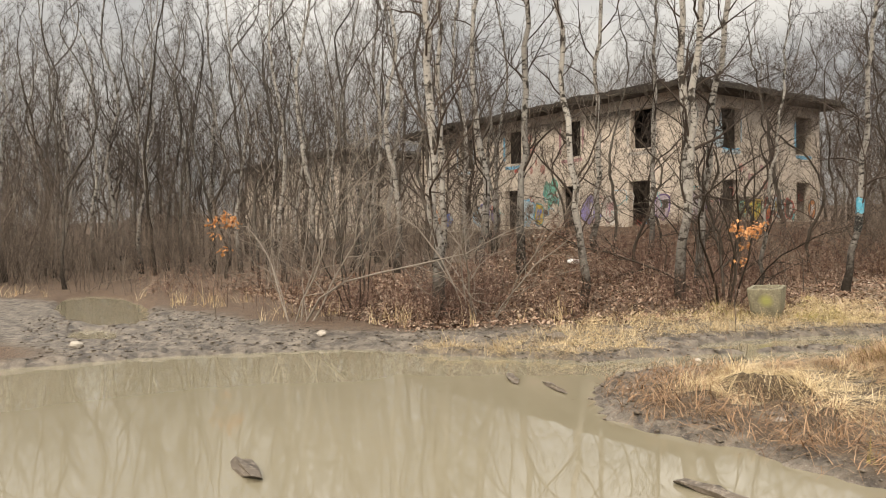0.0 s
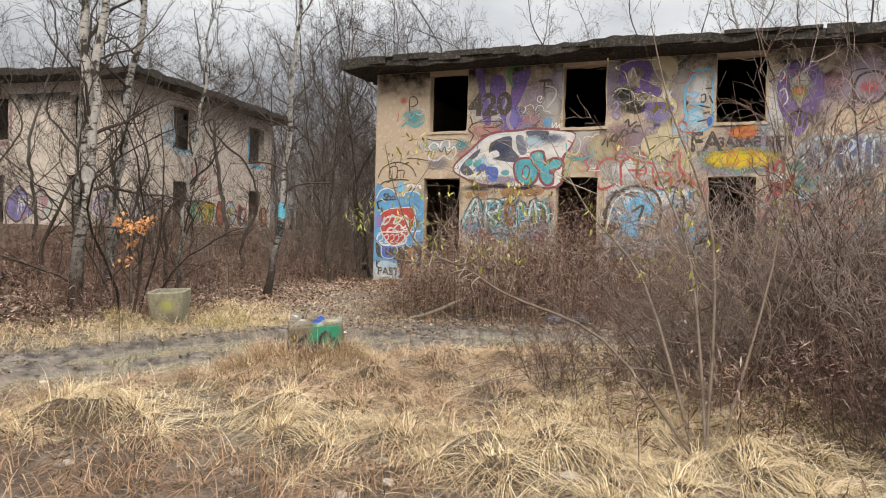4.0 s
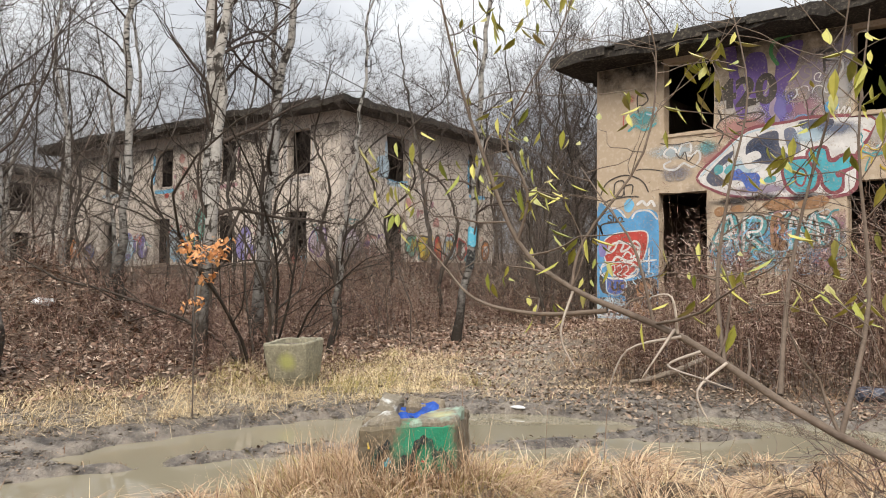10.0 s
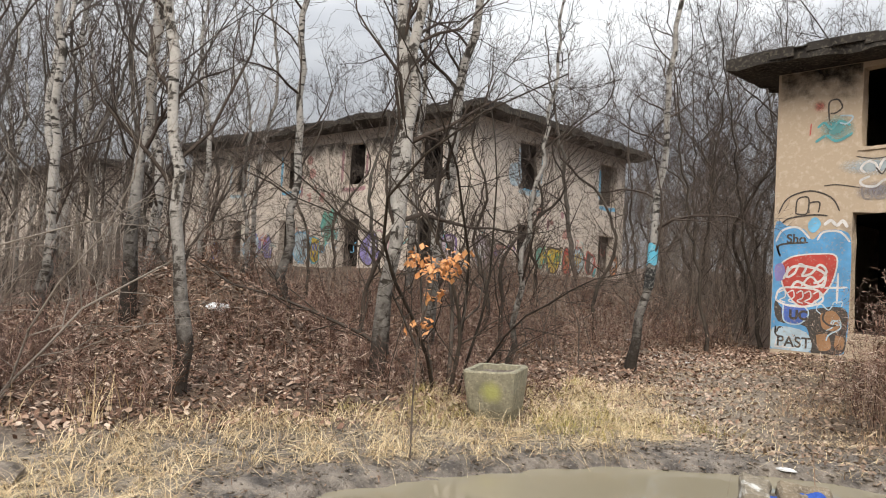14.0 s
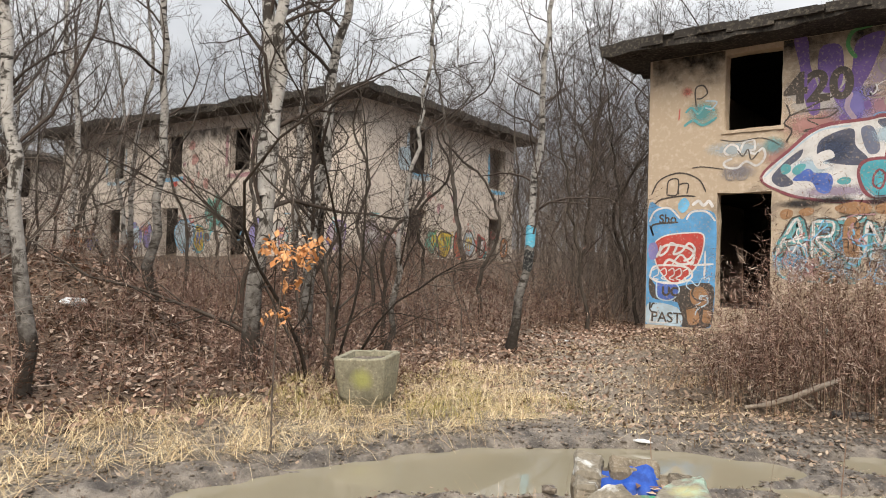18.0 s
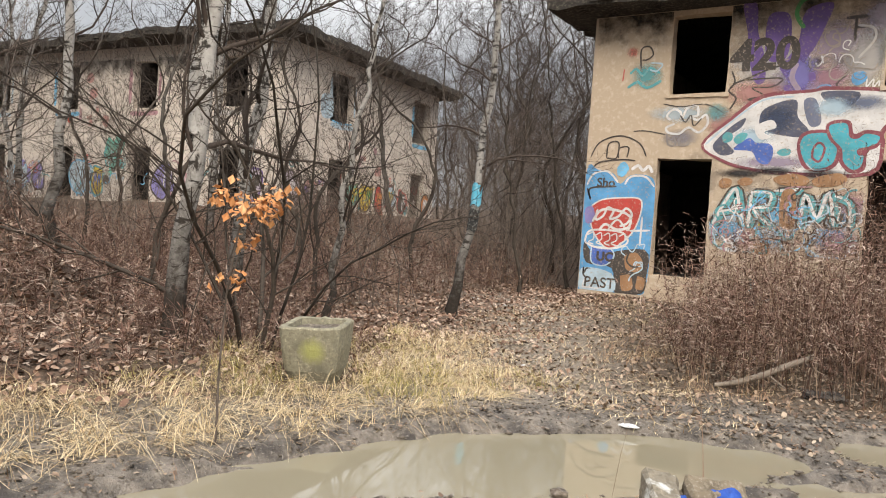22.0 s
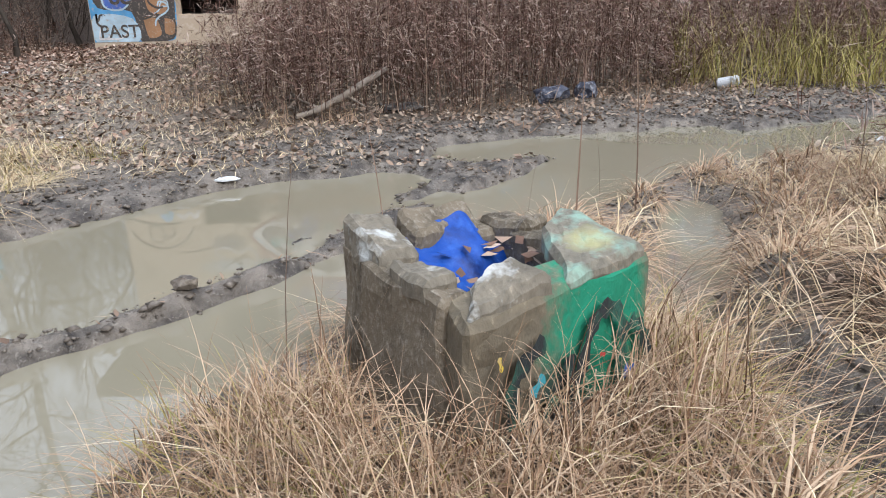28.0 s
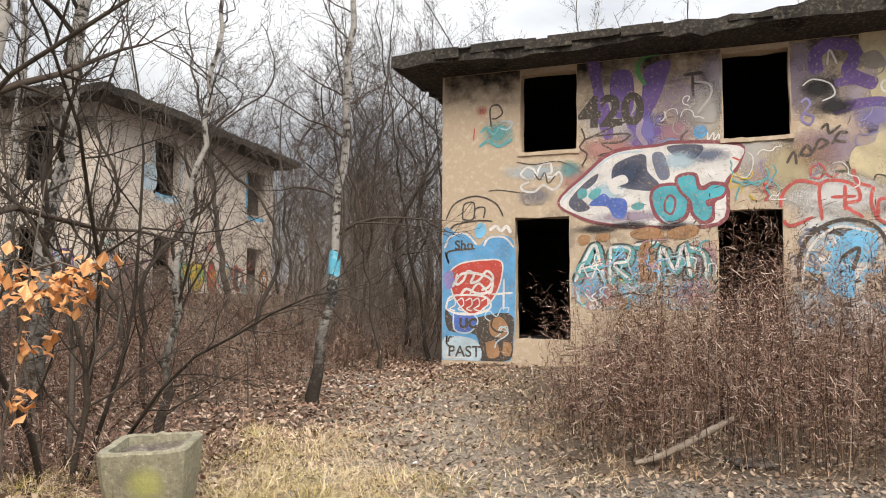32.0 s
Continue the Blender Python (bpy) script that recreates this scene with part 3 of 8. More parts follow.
class Tubes:
    """Collects tapered tubes along bent lines."""

    def __init__(self):
        self.v, self.f = [], []

    def add(self, pts, radii, sides):
        base = len(self.v)
        n = len(pts)
        for i, (p, r) in enumerate(zip(pts, radii)):
            a, b = pts[max(i - 1, 0)], pts[min(i + 1, n - 1)]
            d = (b - a).normalized()
            u = d.cross(Vector((0.31, 0.95, 0.05))).normalized()
            w = d.cross(u)
            for k in range(sides):
                t = 2 * math.pi * k / sides
                self.v.append(p + u * (r * math.cos(t)) + w * (r * math.sin(t)))
        for i in range(n - 1):
            for k in range(sides):
                k2 = (k + 1) % sides
                self.f.append((base + i * sides + k, base + i * sides + k2, base + (i + 1) * sides + k2, base + (i + 1) * sides + k))
        top = base + (n - 1) * sides
        self.f.append(tuple(range(top, top + sides)))

    def mesh(self, name, mat):
        me = bpy.data.meshes.new(name)
        me.from_pydata([tuple(p) for p in self.v], [], self.f)
        me.polygons.foreach_set("use_smooth", [True] * len(me.polygons))
        me.materials.append(mat)
        return me


def bough(rnd, start, heading, length, bend, up, n):
    """A wandering line from start."""
    pts, d = [start.copy()], heading.normalized()
    for i in range(n):
        d = (d + Vector((rnd.gauss(0, bend), rnd.gauss(0, bend), rnd.gauss(0, bend) + up))).normalized()
        pts.append(pts[-1] + d * (length / n))
    return pts


def ramify(rnd, tubes, pts, r0, r1, level, count, spread, reach, up, droop=0.0, thin=0.0028, per=5):
    """Side branches along a bough, and twigs on these."""
    n = len(pts) - 1
    for k in range(count):
        u = 0.15 + 0.85 * (k + rnd.random()) / count
        i = min(int(u * n), n - 1)
        p = pts[i].lerp(pts[i + 1], u * n - i)
        axis = (pts[i + 1] - pts[i]).normalized()
        side = Vector((rnd.gauss(0, 1), rnd.gauss(0, 1), rnd.gauss(0, 1)))
        side = (side - axis * side.dot(axis)).normalized()
        d = axis * math.cos(spread) + side * math.sin(spread) + Vector((0, 0, up - droop))
        ln = reach * (1.1 - 0.6 * u) * rnd.uniform(0.55, 1.3)
        r = max((r0 + (r1 - r0) * u) * rnd.uniform(0.4, 0.62), thin)
        seg = 4 if level > 1 else 3
        br = bough(rnd, p, d, ln, 0.26, 0.06 - droop * 0.3, seg)
        tubes.add(br, [max(r * (1 - 0.75 * j / seg), 0.45 * thin) for j in range(seg + 1)], 4 if level > 1 and r > 1.5 * thin else 3)
        if level > 1:
            ramify(rnd, tubes, br, r, r * 0.3, level - 1, per, 0.7, ln * 0.55, up * 0.6, droop, thin, per)


def tree_meshes(seed, line, r0, trunk_mat, twig_mat, limbs=16, reach=1.7, first=0.35, spread=0.85, up=0.25, levels=2, forks=(), twigs=8, thin=0.0028, per=5, crook=0.03):
    """Trunk and crown of a bare tree whose trunk follows line, a list of points from the root upwards. forks: (part of the height, points)."""
    rnd = random.Random(seed)
    trunk, crown = Tubes(), Tubes()
    stems = [(line, r0)] + [(pts, r) for pts, r in forks]
    for si, (ln, r) in enumerate(stems):
        pts = [Vector(p) for p in bend(ln, False, 5)]
        fine = [pts[0]] + [q + Vector((rnd.gauss(0, crook), rnd.gauss(0, crook), 0)) for q in pts[1:]]
        n = len(fine) - 1
        flare = [r * (1 + (0.45 * max(0, 1 - 9 * i / n) if si == 0 else 0)) * (1 - 0.86 * (i / n) ** 0.9) * rnd.uniform(0.94, 1.06) for i in range(n + 1)]
        trunk.add(fine, flare, 9)
        cnt = limbs if si == 0 else limbs // 2
        for k in range(cnt):
            u = first + (0.99 - first) * ((k + rnd.random()) / cnt) ** 0.9
            i = min(int(u * n), n - 1)
            p = fine[i].lerp(fine[i + 1], u * n - i)
            a = rnd.uniform(0, 2 * math.pi)
            tilt = spread * rnd.uniform(0.7, 1.25)
            d = Vector((math.cos(a) * math.sin(tilt), math.sin(a) * math.sin(tilt), math.cos(tilt)))
            lnh = reach * (1.15 - 0.7 * (u - first) / (1 - first)) * rnd.uniform(0.45, 1.3)
            rr = max(1.8 * thin, r * (1 - 0.86 * u) * rnd.uniform(0.22, 0.42))
            br = bough(rnd, p, d, lnh, 0.24, up * 0.35, 6)
            crown.add(br, [max(rr * (1 - 0.85 * j / 6), 0.5 * thin) for j in range(7)], 5)
            ramify(rnd, crown, br, rr, rr * 0.25, levels, twigs, 0.78, lnh * 0.5, 0.12, 0.0, thin, per)
    return trunk.mesh("trunk", trunk_mat), crown.mesh("crown", twig_mat)


def plant(name, label, category, meshes, m, group=""):
    e = empty(name, label, category, m, group)
    for nm, me in zip(("trunk", "crown"), meshes):
        ob = new(nm, me)
        ob.parent = e
    return e


def stand(name, label, x, y, seed, lean, tall, r, mats, group="", bow=0.0, dig=0.15, **kw):
    """A tree of its own shape at (x, y), whose trunk leans by so many metres at its top."""
    z = at_ground(x, y) - dig
    rnd = random.Random(seed)
    line = []
    for i in range(7):
        u = i / 6
        b = math.sin(math.pi * u) * bow
        line.append((lean[0] * u + b + rnd.uniform(-0.05, 0.05) * (0 < i), lean[1] * u + rnd.uniform(-0.05, 0.05) * (0 < i), tall * u))
    forks = []
    for u, dx, dy, dz, fr in kw.pop("fork", ()):
        b = Vector(line[0]).lerp(Vector(line[-1]), u)
        i = int(u * 6)
        b = Vector(line[i]).lerp(Vector(line[min(i + 1, 6)]), u * 6 - i)
        forks.append(([b, b + Vector((dx * 0.45, dy * 0.45, dz * 0.4)), b + Vector((dx, dy, dz))], fr))
    return plant(name, label, "tree", tree_meshes(seed, line, r, mats[0], mats[1], forks=forks, **kw), pose(x, y, z), group)


NEAR = "birches along the track"
BB = (BIRCH, TWIG)
band_birch = stand("birch_tree", "slender leaning birch with a blue band painted on its white trunk", 0.09, -4.79, 5, (0.75, 0.5, 0), 10.5, 0.068, BB, NEAR, limbs=26, reach=1.6, first=0.1)
stand("birch_tree", "thin young birch with peeling white bark beside the leafy path", 0.1, -7.5, 6, (0.55, 0.4, 0), 6.5, 0.043, BB, NEAR, limbs=26, reach=1.1, first=0.1)
stand("birch_tree", "forked birch with a black rugged leaning foot", -0.02, -9.4, 7, (0.55, 0.3, 0), 12.0, 0.082, BB, NEAR, bow=0.22, limbs=26, reach=1.9, first=0.1, fork=((0.16, -0.5, 0.3, 7.5, 0.1),))
stand("birch_tree", "tall birch trunk that leans a little in the thicket", -0.75, -8.2, 8, (0.9, 0.8, 0), 11.0, 0.086, BB, NEAR, limbs=26, reach=1.8, first=0.1)
stand("birch_tree", "straight white birch at the foot of the leaf mound", 0.2, -11.6, 9, (-0.35, -0.6, 0), 10.0, 0.061, BB, NEAR, limbs=26, reach=1.7, first=0.1)
stand("birch_tree", "birch rooted in the side of the leaf mound", -1.75, -11.35, 10, (0.1, 0.2, 0), 11.0, 0.072, BB, NEAR, limbs=26, reach=1.7, first=0.1)
stand("birch_tree", "birch with a dark fissured foot beside the mound", -1.2, -13.3, 12, (-0.3, -0.3, 0), 10.5, 0.094, BB, NEAR, limbs=26, reach=1.8, first=0.1)
stand("birch_tree", "birch trunk behind the leaf mound", -4.2, -11.6, 13, (0.2, 0.1, 0), 11.5, 0.072, BB, NEAR, limbs=26, reach=1.8, first=0.1)
stand("birch_tree", "grey-white birch in the thicket behind the mound", -2.2, -9.3, 14, (0.1, 0.3, 0), 11.0, 0.061, BB, NEAR, limbs=26, reach=1.7, first=0.1)
stand("birch_tree", "birch standing before the wall of the pale house", -5.3, -4.6, 15, (0.2, 0.1, 0), 11.5, 0.079, BB, NEAR, limbs=26, reach=1.8, first=0.1)
PB = (POPLAR, TWIG)
stand("bare_tree", "small bare tree before the end wall of the pale house", -5.2, 0.8, 21, (-0.9, -0.6, 0), 7.0, 0.075, PB, limbs=18, reach=1.9, first=0.2)
DB = (DARK_BARK, TWIG)
for k, (x, y, lx, ly, tall, r) in enumerate(((-0.95, -0.5, -1.2, -0.6, 8.5, 0.075), (-0.7, 1.2, -1.6, 0.3, 9.0, 0.08), (-2.6, 1.8, 0.7, 0.3, 8.5, 0.09), (-3.4, 3.4, -0.8, 0.5, 9.0, 0.08),
                                            (-2.2, 6.5, -0.6, 0.2, 10.0, 0.1), (-0.9, 5.0, 0.1, 0.4, 9.0, 0.07))):
    stand("dark_tree", "dark crooked bare tree crowded between the two houses", x, y, 30 + k, (lx, ly, 0), tall, 0.48 * r, DB, "dark trees between the houses", limbs=17, reach=1.7, first=0.1, spread=0.7)

# the wood behind and beside the houses
wood_rnd = random.Random(77)
WOOD = []
for k in range(7):
    pale = k < 3
    tall = wood_rnd.uniform(8.5, 12.5)
    line = [(0.14 * i * wood_rnd.uniform(-1, 1.2), 0.14 * i * wood_rnd.uniform(-1, 1), tall * i / 6) for i in range(7)]
    WOOD.append(tree_meshes(100 + k, line, wood_rnd.uniform(0.05, 0.085), BIRCH if pale else (POPLAR if k < 5 else DARK_BARK), FAR_TWIG,
                            limbs=26, reach=wood_rnd.uniform(2.0, 2.9), first=0.14, spread=0.75, levels=2, twigs=6, thin=0.0042, per=4, crook=0.022))


def clear_of_houses(x, y):
    for x0, y0, x1, y1 in ((-1.2, -1.2, 18.6, 10.2), (-26.8, -2.2, -8.3, 11.5), (-52, -4.5, -33, 9)):
        if x0 < x < x1 and y0 < y < y1:
            return False
    return True


def before_gable(x, y):
    return y > -1.0 and x < 6.4 - 0.671 * (y + 14.2)


spots = []
tries = 0
while len(spots) < 250 and tries < 9000:
    tries += 1
    u = wood_rnd.random()
    if u < 0.34:
        x, y = wood_rnd.uniform(-30, 22), wood_rnd.uniform(10, 34)
    elif u < 0.60:
        x, y = wood_rnd.uniform(-30, -5), wood_rnd.uniform(-14.5, -3)
    elif u < 0.86:
        x, y = wood_rnd.uniform(-58, -13), wood_rnd.uniform(-40, 6)
    else:
        x, y = wood_rnd.uniform(19.5, 34), wood_rnd.uniform(-12, 12)
    if not clear_of_houses(x, y) or float(off_line(np.array(x), np.array(y), TRACK)[0]) < 3.0 or (x > -9 and y < 11 and before_gable(x, y)):
        continue
    if x > -13 and y < -3 and len([1 for s in spots if s[0] > -13 and s[1] < -3]) > 9:
        continue
    if any(math.hypot(x - a, y - b) < 0.9 for a, b in spots):
        continue
    spots.append((x, y))
for _ in range(46):
    spots.append((wood_rnd.uniform(-60, -17), wood_rnd.uniform(-34, -19.2)) if wood_rnd.random() < 0.6 else (wood_rnd.uniform(-60, -31), wood_rnd.uniform(-20, -8)))
for _ in range(95):
    spots.append((wood_rnd.uniform(-46, -16.5), wood_rnd.uniform(-38, -10)))
for k, (x, y) in enumerate(spots):
    i = wood_rnd.choice((0, 0, 1, 1, 2, 3, 3, 4, 4, 5, 6))
    s = wood_rnd.uniform(0.75, 1.2)
    m = pose(x, y, at_ground(x, y) - 0.12, wood_rnd.uniform(-4, 4), wood_rnd.uniform(-4, 4), wood_rnd.uniform(0, 360)) @ Matrix.Diagonal((s, s, s, 1))
    plant("birch_tree" if i < 3 else "bare_tree", "slim bare birch in the wood" if i < 3 else "slim bare grey tree in the wood", "tree", WOOD[i], m, "trees of the wood")


# small crooked trees with a lacework of fine twigs, before and behind the pale house
LACE = []
for k in range(3):
    line = [(0.22 * i * wood_rnd.uniform(-1, 1.1), 0.22 * i * wood_rnd.uniform(-1, 1), 6.4 * i / 6) for i in range(7)]
    LACE.append(tree_meshes(150 + k, line, 0.05, (DARK_BARK, POPLAR, DARK_BARK)[k], TWIG, limbs=24, reach=2.4, first=0.14, spread=0.95, up=0.1, levels=2, twigs=8, thin=0.0034, crook=0.02))
lace_spots = [(-3.1, -4.6, 0.85), (-1.5, -5.9, 0.75), (-7.6, -5.6, 0.85), (-4.6, -1.6, 0.9), (-6.6, -3.0, 0.85), (-2.4, -2.2, 0.9), (-3.3, -7.2, 0.8), (-9.6, -3.6, 0.95), (-12.0, -5.2, 0.95), (-15.0, -4.4, 1.0), (-5.6, -9.4, 0.85)]
lace_spots += [(wood_rnd.uniform(-27, -9), wood_rnd.uniform(12.5, 16), wood_rnd.uniform(1.15, 1.5)) for _ in range(24)]
lace_spots += [(wood_rnd.uniform(-8, -2.2), wood_rnd.uniform(3, 11), wood_rnd.uniform(0.95, 1.3)) for _ in range(11)]
lace_spots += [(wood_rnd.uniform(-9.5, -0.5), wood_rnd.uniform(11.2, 17), wood_rnd.uniform(1.4, 1.9)) for _ in range(12)]
lace_spots += [(wood_rnd.uniform(-33, -27.5), wood_rnd.uniform(-3, 10), wood_rnd.uniform(0.95, 1.3)) for _ in range(6)]
for x, y, s in lace_spots:
    if -9 < x and 0 < y < 11 and before_gable(x, y):
        continue
    m = pose(x, y, at_ground(x, y) - 0.1, wood_rnd.uniform(-5, 5), wood_rnd.uniform(-5, 5), wood_rnd.uniform(0, 360)) @ Matrix.Diagonal((s, s, s, 1))
    plant("crooked_tree", "small crooked bare tree with a lacework of fine dark twigs", "tree", wood_rnd.choice(LACE), m, "crooked trees round the pale house")


# ---- thickets: shrubs of several thin stems, each stem with its twigs ----
def stem_meshes(seed, stems, tall, width, mat, side=7, r=0.008, arch=0.5, bend_by=0.16):
    rnd = random.Random(seed)
    out = []
    for _ in range(stems):
        t = Tubes()
        a = rnd.uniform(0, 2 * math.pi)
        q = rnd.random() ** 0.6 * width
        p = Vector((math.cos(a) * q, math.sin(a) * q, 0))
        ln = tall * rnd.uniform(0.45, 1.1)
        d = Vector((math.cos(a) * arch * rnd.random(), math.sin(a) * arch * rnd.random(), 1))
        rr = r * rnd.uniform(0.6, 1.4)
        br = bough(rnd, p, d, ln, bend_by, -0.03, 6)
        t.add(br, [rr * (1 - 0.75 * j / 6) for j in range(7)], 4)
        ramify(rnd, t, br, rr, rr * 0.4, 2, side, 0.75, ln * 0.34, 0.08)
        out.append(t.mesh("stem", mat))
    return out


BRUSH = bark("brush_stems", (0.28, 0.228, 0.19), (0.10, 0.078, 0.065), 6.0, (1, 1, 1), 0.5, 0.7, 0.0, (0.35, 1.1))
RED_BRUSH = bark("reddish_stems", (0.23, 0.15, 0.122), (0.09, 0.057, 0.047), 6.0, (1, 1, 1), 0.5, 0.7, 0.0, (0.4, 1.1))
SHRUBS = [stem_meshes(200 + k, 11, 2.0 + 0.4 * k, 0.7, BRUSH, 8, 0.008) for k in range(3)]
TALL_SHRUBS = [stem_meshes(210 + k, 9, 4.6, 0.9, BRUSH, 10, 0.010, 0.6, 0.14) for k in range(3)]
LOW_SHRUBS = [stem_meshes(220 + k, 11, 1.1, 0.5, RED_BRUSH, 9, 0.005, 0.6) for k in range(3)]
PURPLE_SHRUBS = [stem_meshes(230 + k, 9, 1.75, 0.45, RED_BRUSH, 9, 0.006, 0.7, 0.2) for k in range(3)]


BRAMBLE = bark("bramble_stems", (0.42, 0.33, 0.28), (0.15, 0.105, 0.088), 6.0, (1, 1, 1), 0.5, 0.7, 0.0, (0.4, 1.1))
BRAMBLES = [stem_meshes(240 + k, 11, 2.7, 0.6, BRAMBLE, 10, 0.0055, 0.85, 0.2) for k in range(3)]


def shrub(stems, x, y, s, label, group):
    ob = new("bramble_bush" if stems is BRAMBLES else "sapling_clump" if stems is TALL_SHRUBS else "low_brush" if stems in (LOW_SHRUBS, PURPLE_SHRUBS) else "bare_shrub")
    for me in wood_rnd.choice(stems):
        new("stem", me).parent = ob
    ob.matrix_basis = pose(x, y, at_ground(x, y) - 0.03, 0, 0, wood_rnd.uniform(0, 360)) @ Matrix.Diagonal((s, s, s * wood_rnd.uniform(0.85, 1.15), 1))
    return tagged(ob, label, "shrub", group)


for x0, x1, y0, y1, n, s0, meshes, lab in (
        (-8.5, -1.6, -7.4, 0.2, 22, 0.65, LOW_SHRUBS, "tangle of low brown leafless stems before the pale house"),
        (-9.0, -0.6, -9.5, -1.0, 4, 1.0, TALL_SHRUBS, "tall thin bare sapling clump before the pale house"),
        (-8.0, -2.4, 2.5, 10.5, 22, 1.0, TALL_SHRUBS, "tall thin crowded stems between the houses"),
        (-2.6, -0.5, 0.3, 4.0, 11, 0.75, TALL_SHRUBS, "thin crowded stems beside the painted house"),
        (-13, -3.4, -15.0, -9.0, 20, 1.0, SHRUBS, "tangle of brown leafless stems beside the track"),
        (-2.8, 0.7, -15.3, -12.2, 12, 0.9, LOW_SHRUBS, "low reddish leafless brush on the verge"),
        (-26, -9, -15.5, -4.0, 14, 0.9, TALL_SHRUBS, "tall brown thicket at the edge of the wood"),
        (-34, -12, -30, -19.5, 26, 1.0, SHRUBS, "brown brush beyond the bend of the track"),
        (-50, -20, -24, -3, 18, 1.0, TALL_SHRUBS, "tall brown thicket far off in the wood"),
        (-1.6, 0.6, -10.2, -7.6, 7, 0.8, LOW_SHRUBS, "low reddish leafless brush under the birches"),
        (8.5, 11.6, -12.4, -8.6, 26, 1.0, BRAMBLES, "tall tangled bramble thicket of thin arching stems beside the grass"),
        (9.4, 11.4, -10.8, -8.8, 5, 0.75, TALL_SHRUBS, "thin upright whips standing out of the brambles"),
        (10.5, 12.2, -14.2, -12.4, 6, 0.8, BRAMBLES, "tangled thin bramble stems at the edge of the grass"),
        (7.6, 8.7, -11.9, -9.8, 7, 0.55, BRAMBLES, "low tangled bramble stems beside the willow"),
        (-9.2, -1.8, -2.4, 0.4, 13, 0.8, SHRUBS, "brown leafless brush at the foot of the pale house"),
        (-25, -9.4, -3.4, -0.4, 26, 0.85, SHRUBS, "brown leafless brush along the wall of the pale house"),
        (9.5, 12.2, -13.2, -8.8, 9, 1.3, PURPLE_SHRUBS, "brown bramble thicket beside the grass"),
        (9.7, 11.5, -14.2, -12.2, 6, 1.0, LOW_SHRUBS, "reddish dead weeds at the edge of the grass"),
        (8.4, 10.2, -11.2, -9.2, 6, 1.05, PURPLE_SHRUBS, "reddish leafless brush beside the willow"),
        (9.2, 10.8, -13.4, -11.6, 5, 0.9, LOW_SHRUBS, "reddish leafless brush at the edge of the grass"),
        (7.4, 8.8, -12.2, -10.8, 4, 0.75, LOW_SHRUBS, "low reddish brush beside the willow"),
        (-34, -14, -27, -19.3, 20, 1.0, TALL_SHRUBS, "tall brown thicket where the track bends away"),
        (-30, -16.5, -32, -19.3, 26, 1.1, TALL_SHRUBS, "tall brown thicket where the track is lost to sight"),
        (-19, -12.5, -25, -20.0, 16, 1.0, SHRUBS, "brown leafless brush at the bend of the track"),
        (-16, -6.5, -27, -20.8, 24, 0.9, SHRUBS, "brown leafless brush on the bank beyond the track"),
        (-27, -17, -24, -10, 24, 1.2, SHRUBS, "dense brown brush under the far trees"),
        (-24, -9.5, -19.6, -14.5, 26, 1.0, SHRUBS, "brown leafless brush that closes the view beyond the puddles"),
        (-30, -11.5, -20.5, -14.0, 14, 0.9, TALL_SHRUBS, "tall brown thicket beyond the bend of the track"),
        (-20, 16, 11, 16, 22, 1.0, TALL_SHRUBS, "tall brown thicket behind the houses")):
    done = 0
    while done < n:
        x, y = wood_rnd.uniform(x0, x1), wood_rnd.uniform(y0, y1)
        if not clear_of_houses(x, y) or float(off_line(np.array(x), np.array(y), TRACK)[0]) < 2.3 or (x > -9 and 1 < y < 11 and before_gable(x, y)):
            done += 0.1
            continue
        shrub(meshes, x, y, s0 * wood_rnd.uniform(0.75, 1.2), lab, lab)
        done += 1

# the arching many-stemmed bush under the birches and the pale arching one by the mound
for nm, lab, x, y, seed, stems, mat in (("hazel_bush", "many-stemmed grey bush with arching boughs under the birches", 0.45, -8.85, 301, 9, DARK_BARK),
                                        ("arching_bush", "pale bush with long whip-like arching boughs", -0.6, -13.0, 302, 6, PALE_TWIG),
                                        ("arching_bush", "pale bush with long whip-like arching boughs", -2.4, -15.2, 303, 7, PALE_TWIG),
                                        ("hazel_bush", "grey leaning bush with crooked boughs", -3.2, -13.9, 304, 6, POPLAR)):
    rnd = random.Random(seed)
    bush = empty(nm, lab, "bush", pose(x, y, at_ground(x, y)))
    for k in range(stems):
        t = Tubes()
        a = 2 * math.pi * (k + rnd.random() * 0.6) / stems
        d = Vector((math.cos(a) * rnd.uniform(0.1, 0.55), math.sin(a) * rnd.uniform(0.1, 0.55), 1))
        ln, rr = rnd.uniform(2.8, 5.0), rnd.uniform(0.016, 0.034) * (0.8 if mat in (POPLAR, DARK_BARK) else 0.55)
        p = Vector((math.cos(a) * 0.16, math.sin(a) * 0.16, -0.1))
        br = bough(rnd, p, d, ln, 0.15, -0.05 if mat in (POPLAR, DARK_BARK) else -0.14, 8)
        t.add(br, [rr * (1 - 0.8 * j / 8) for j in range(9)], 6)
        ramify(rnd, t, br, rr, rr * 0.25, 2, 14, 0.8, ln * 0.36, 0.0)
        new("stem", t.mesh("stem", mat)).parent = bush

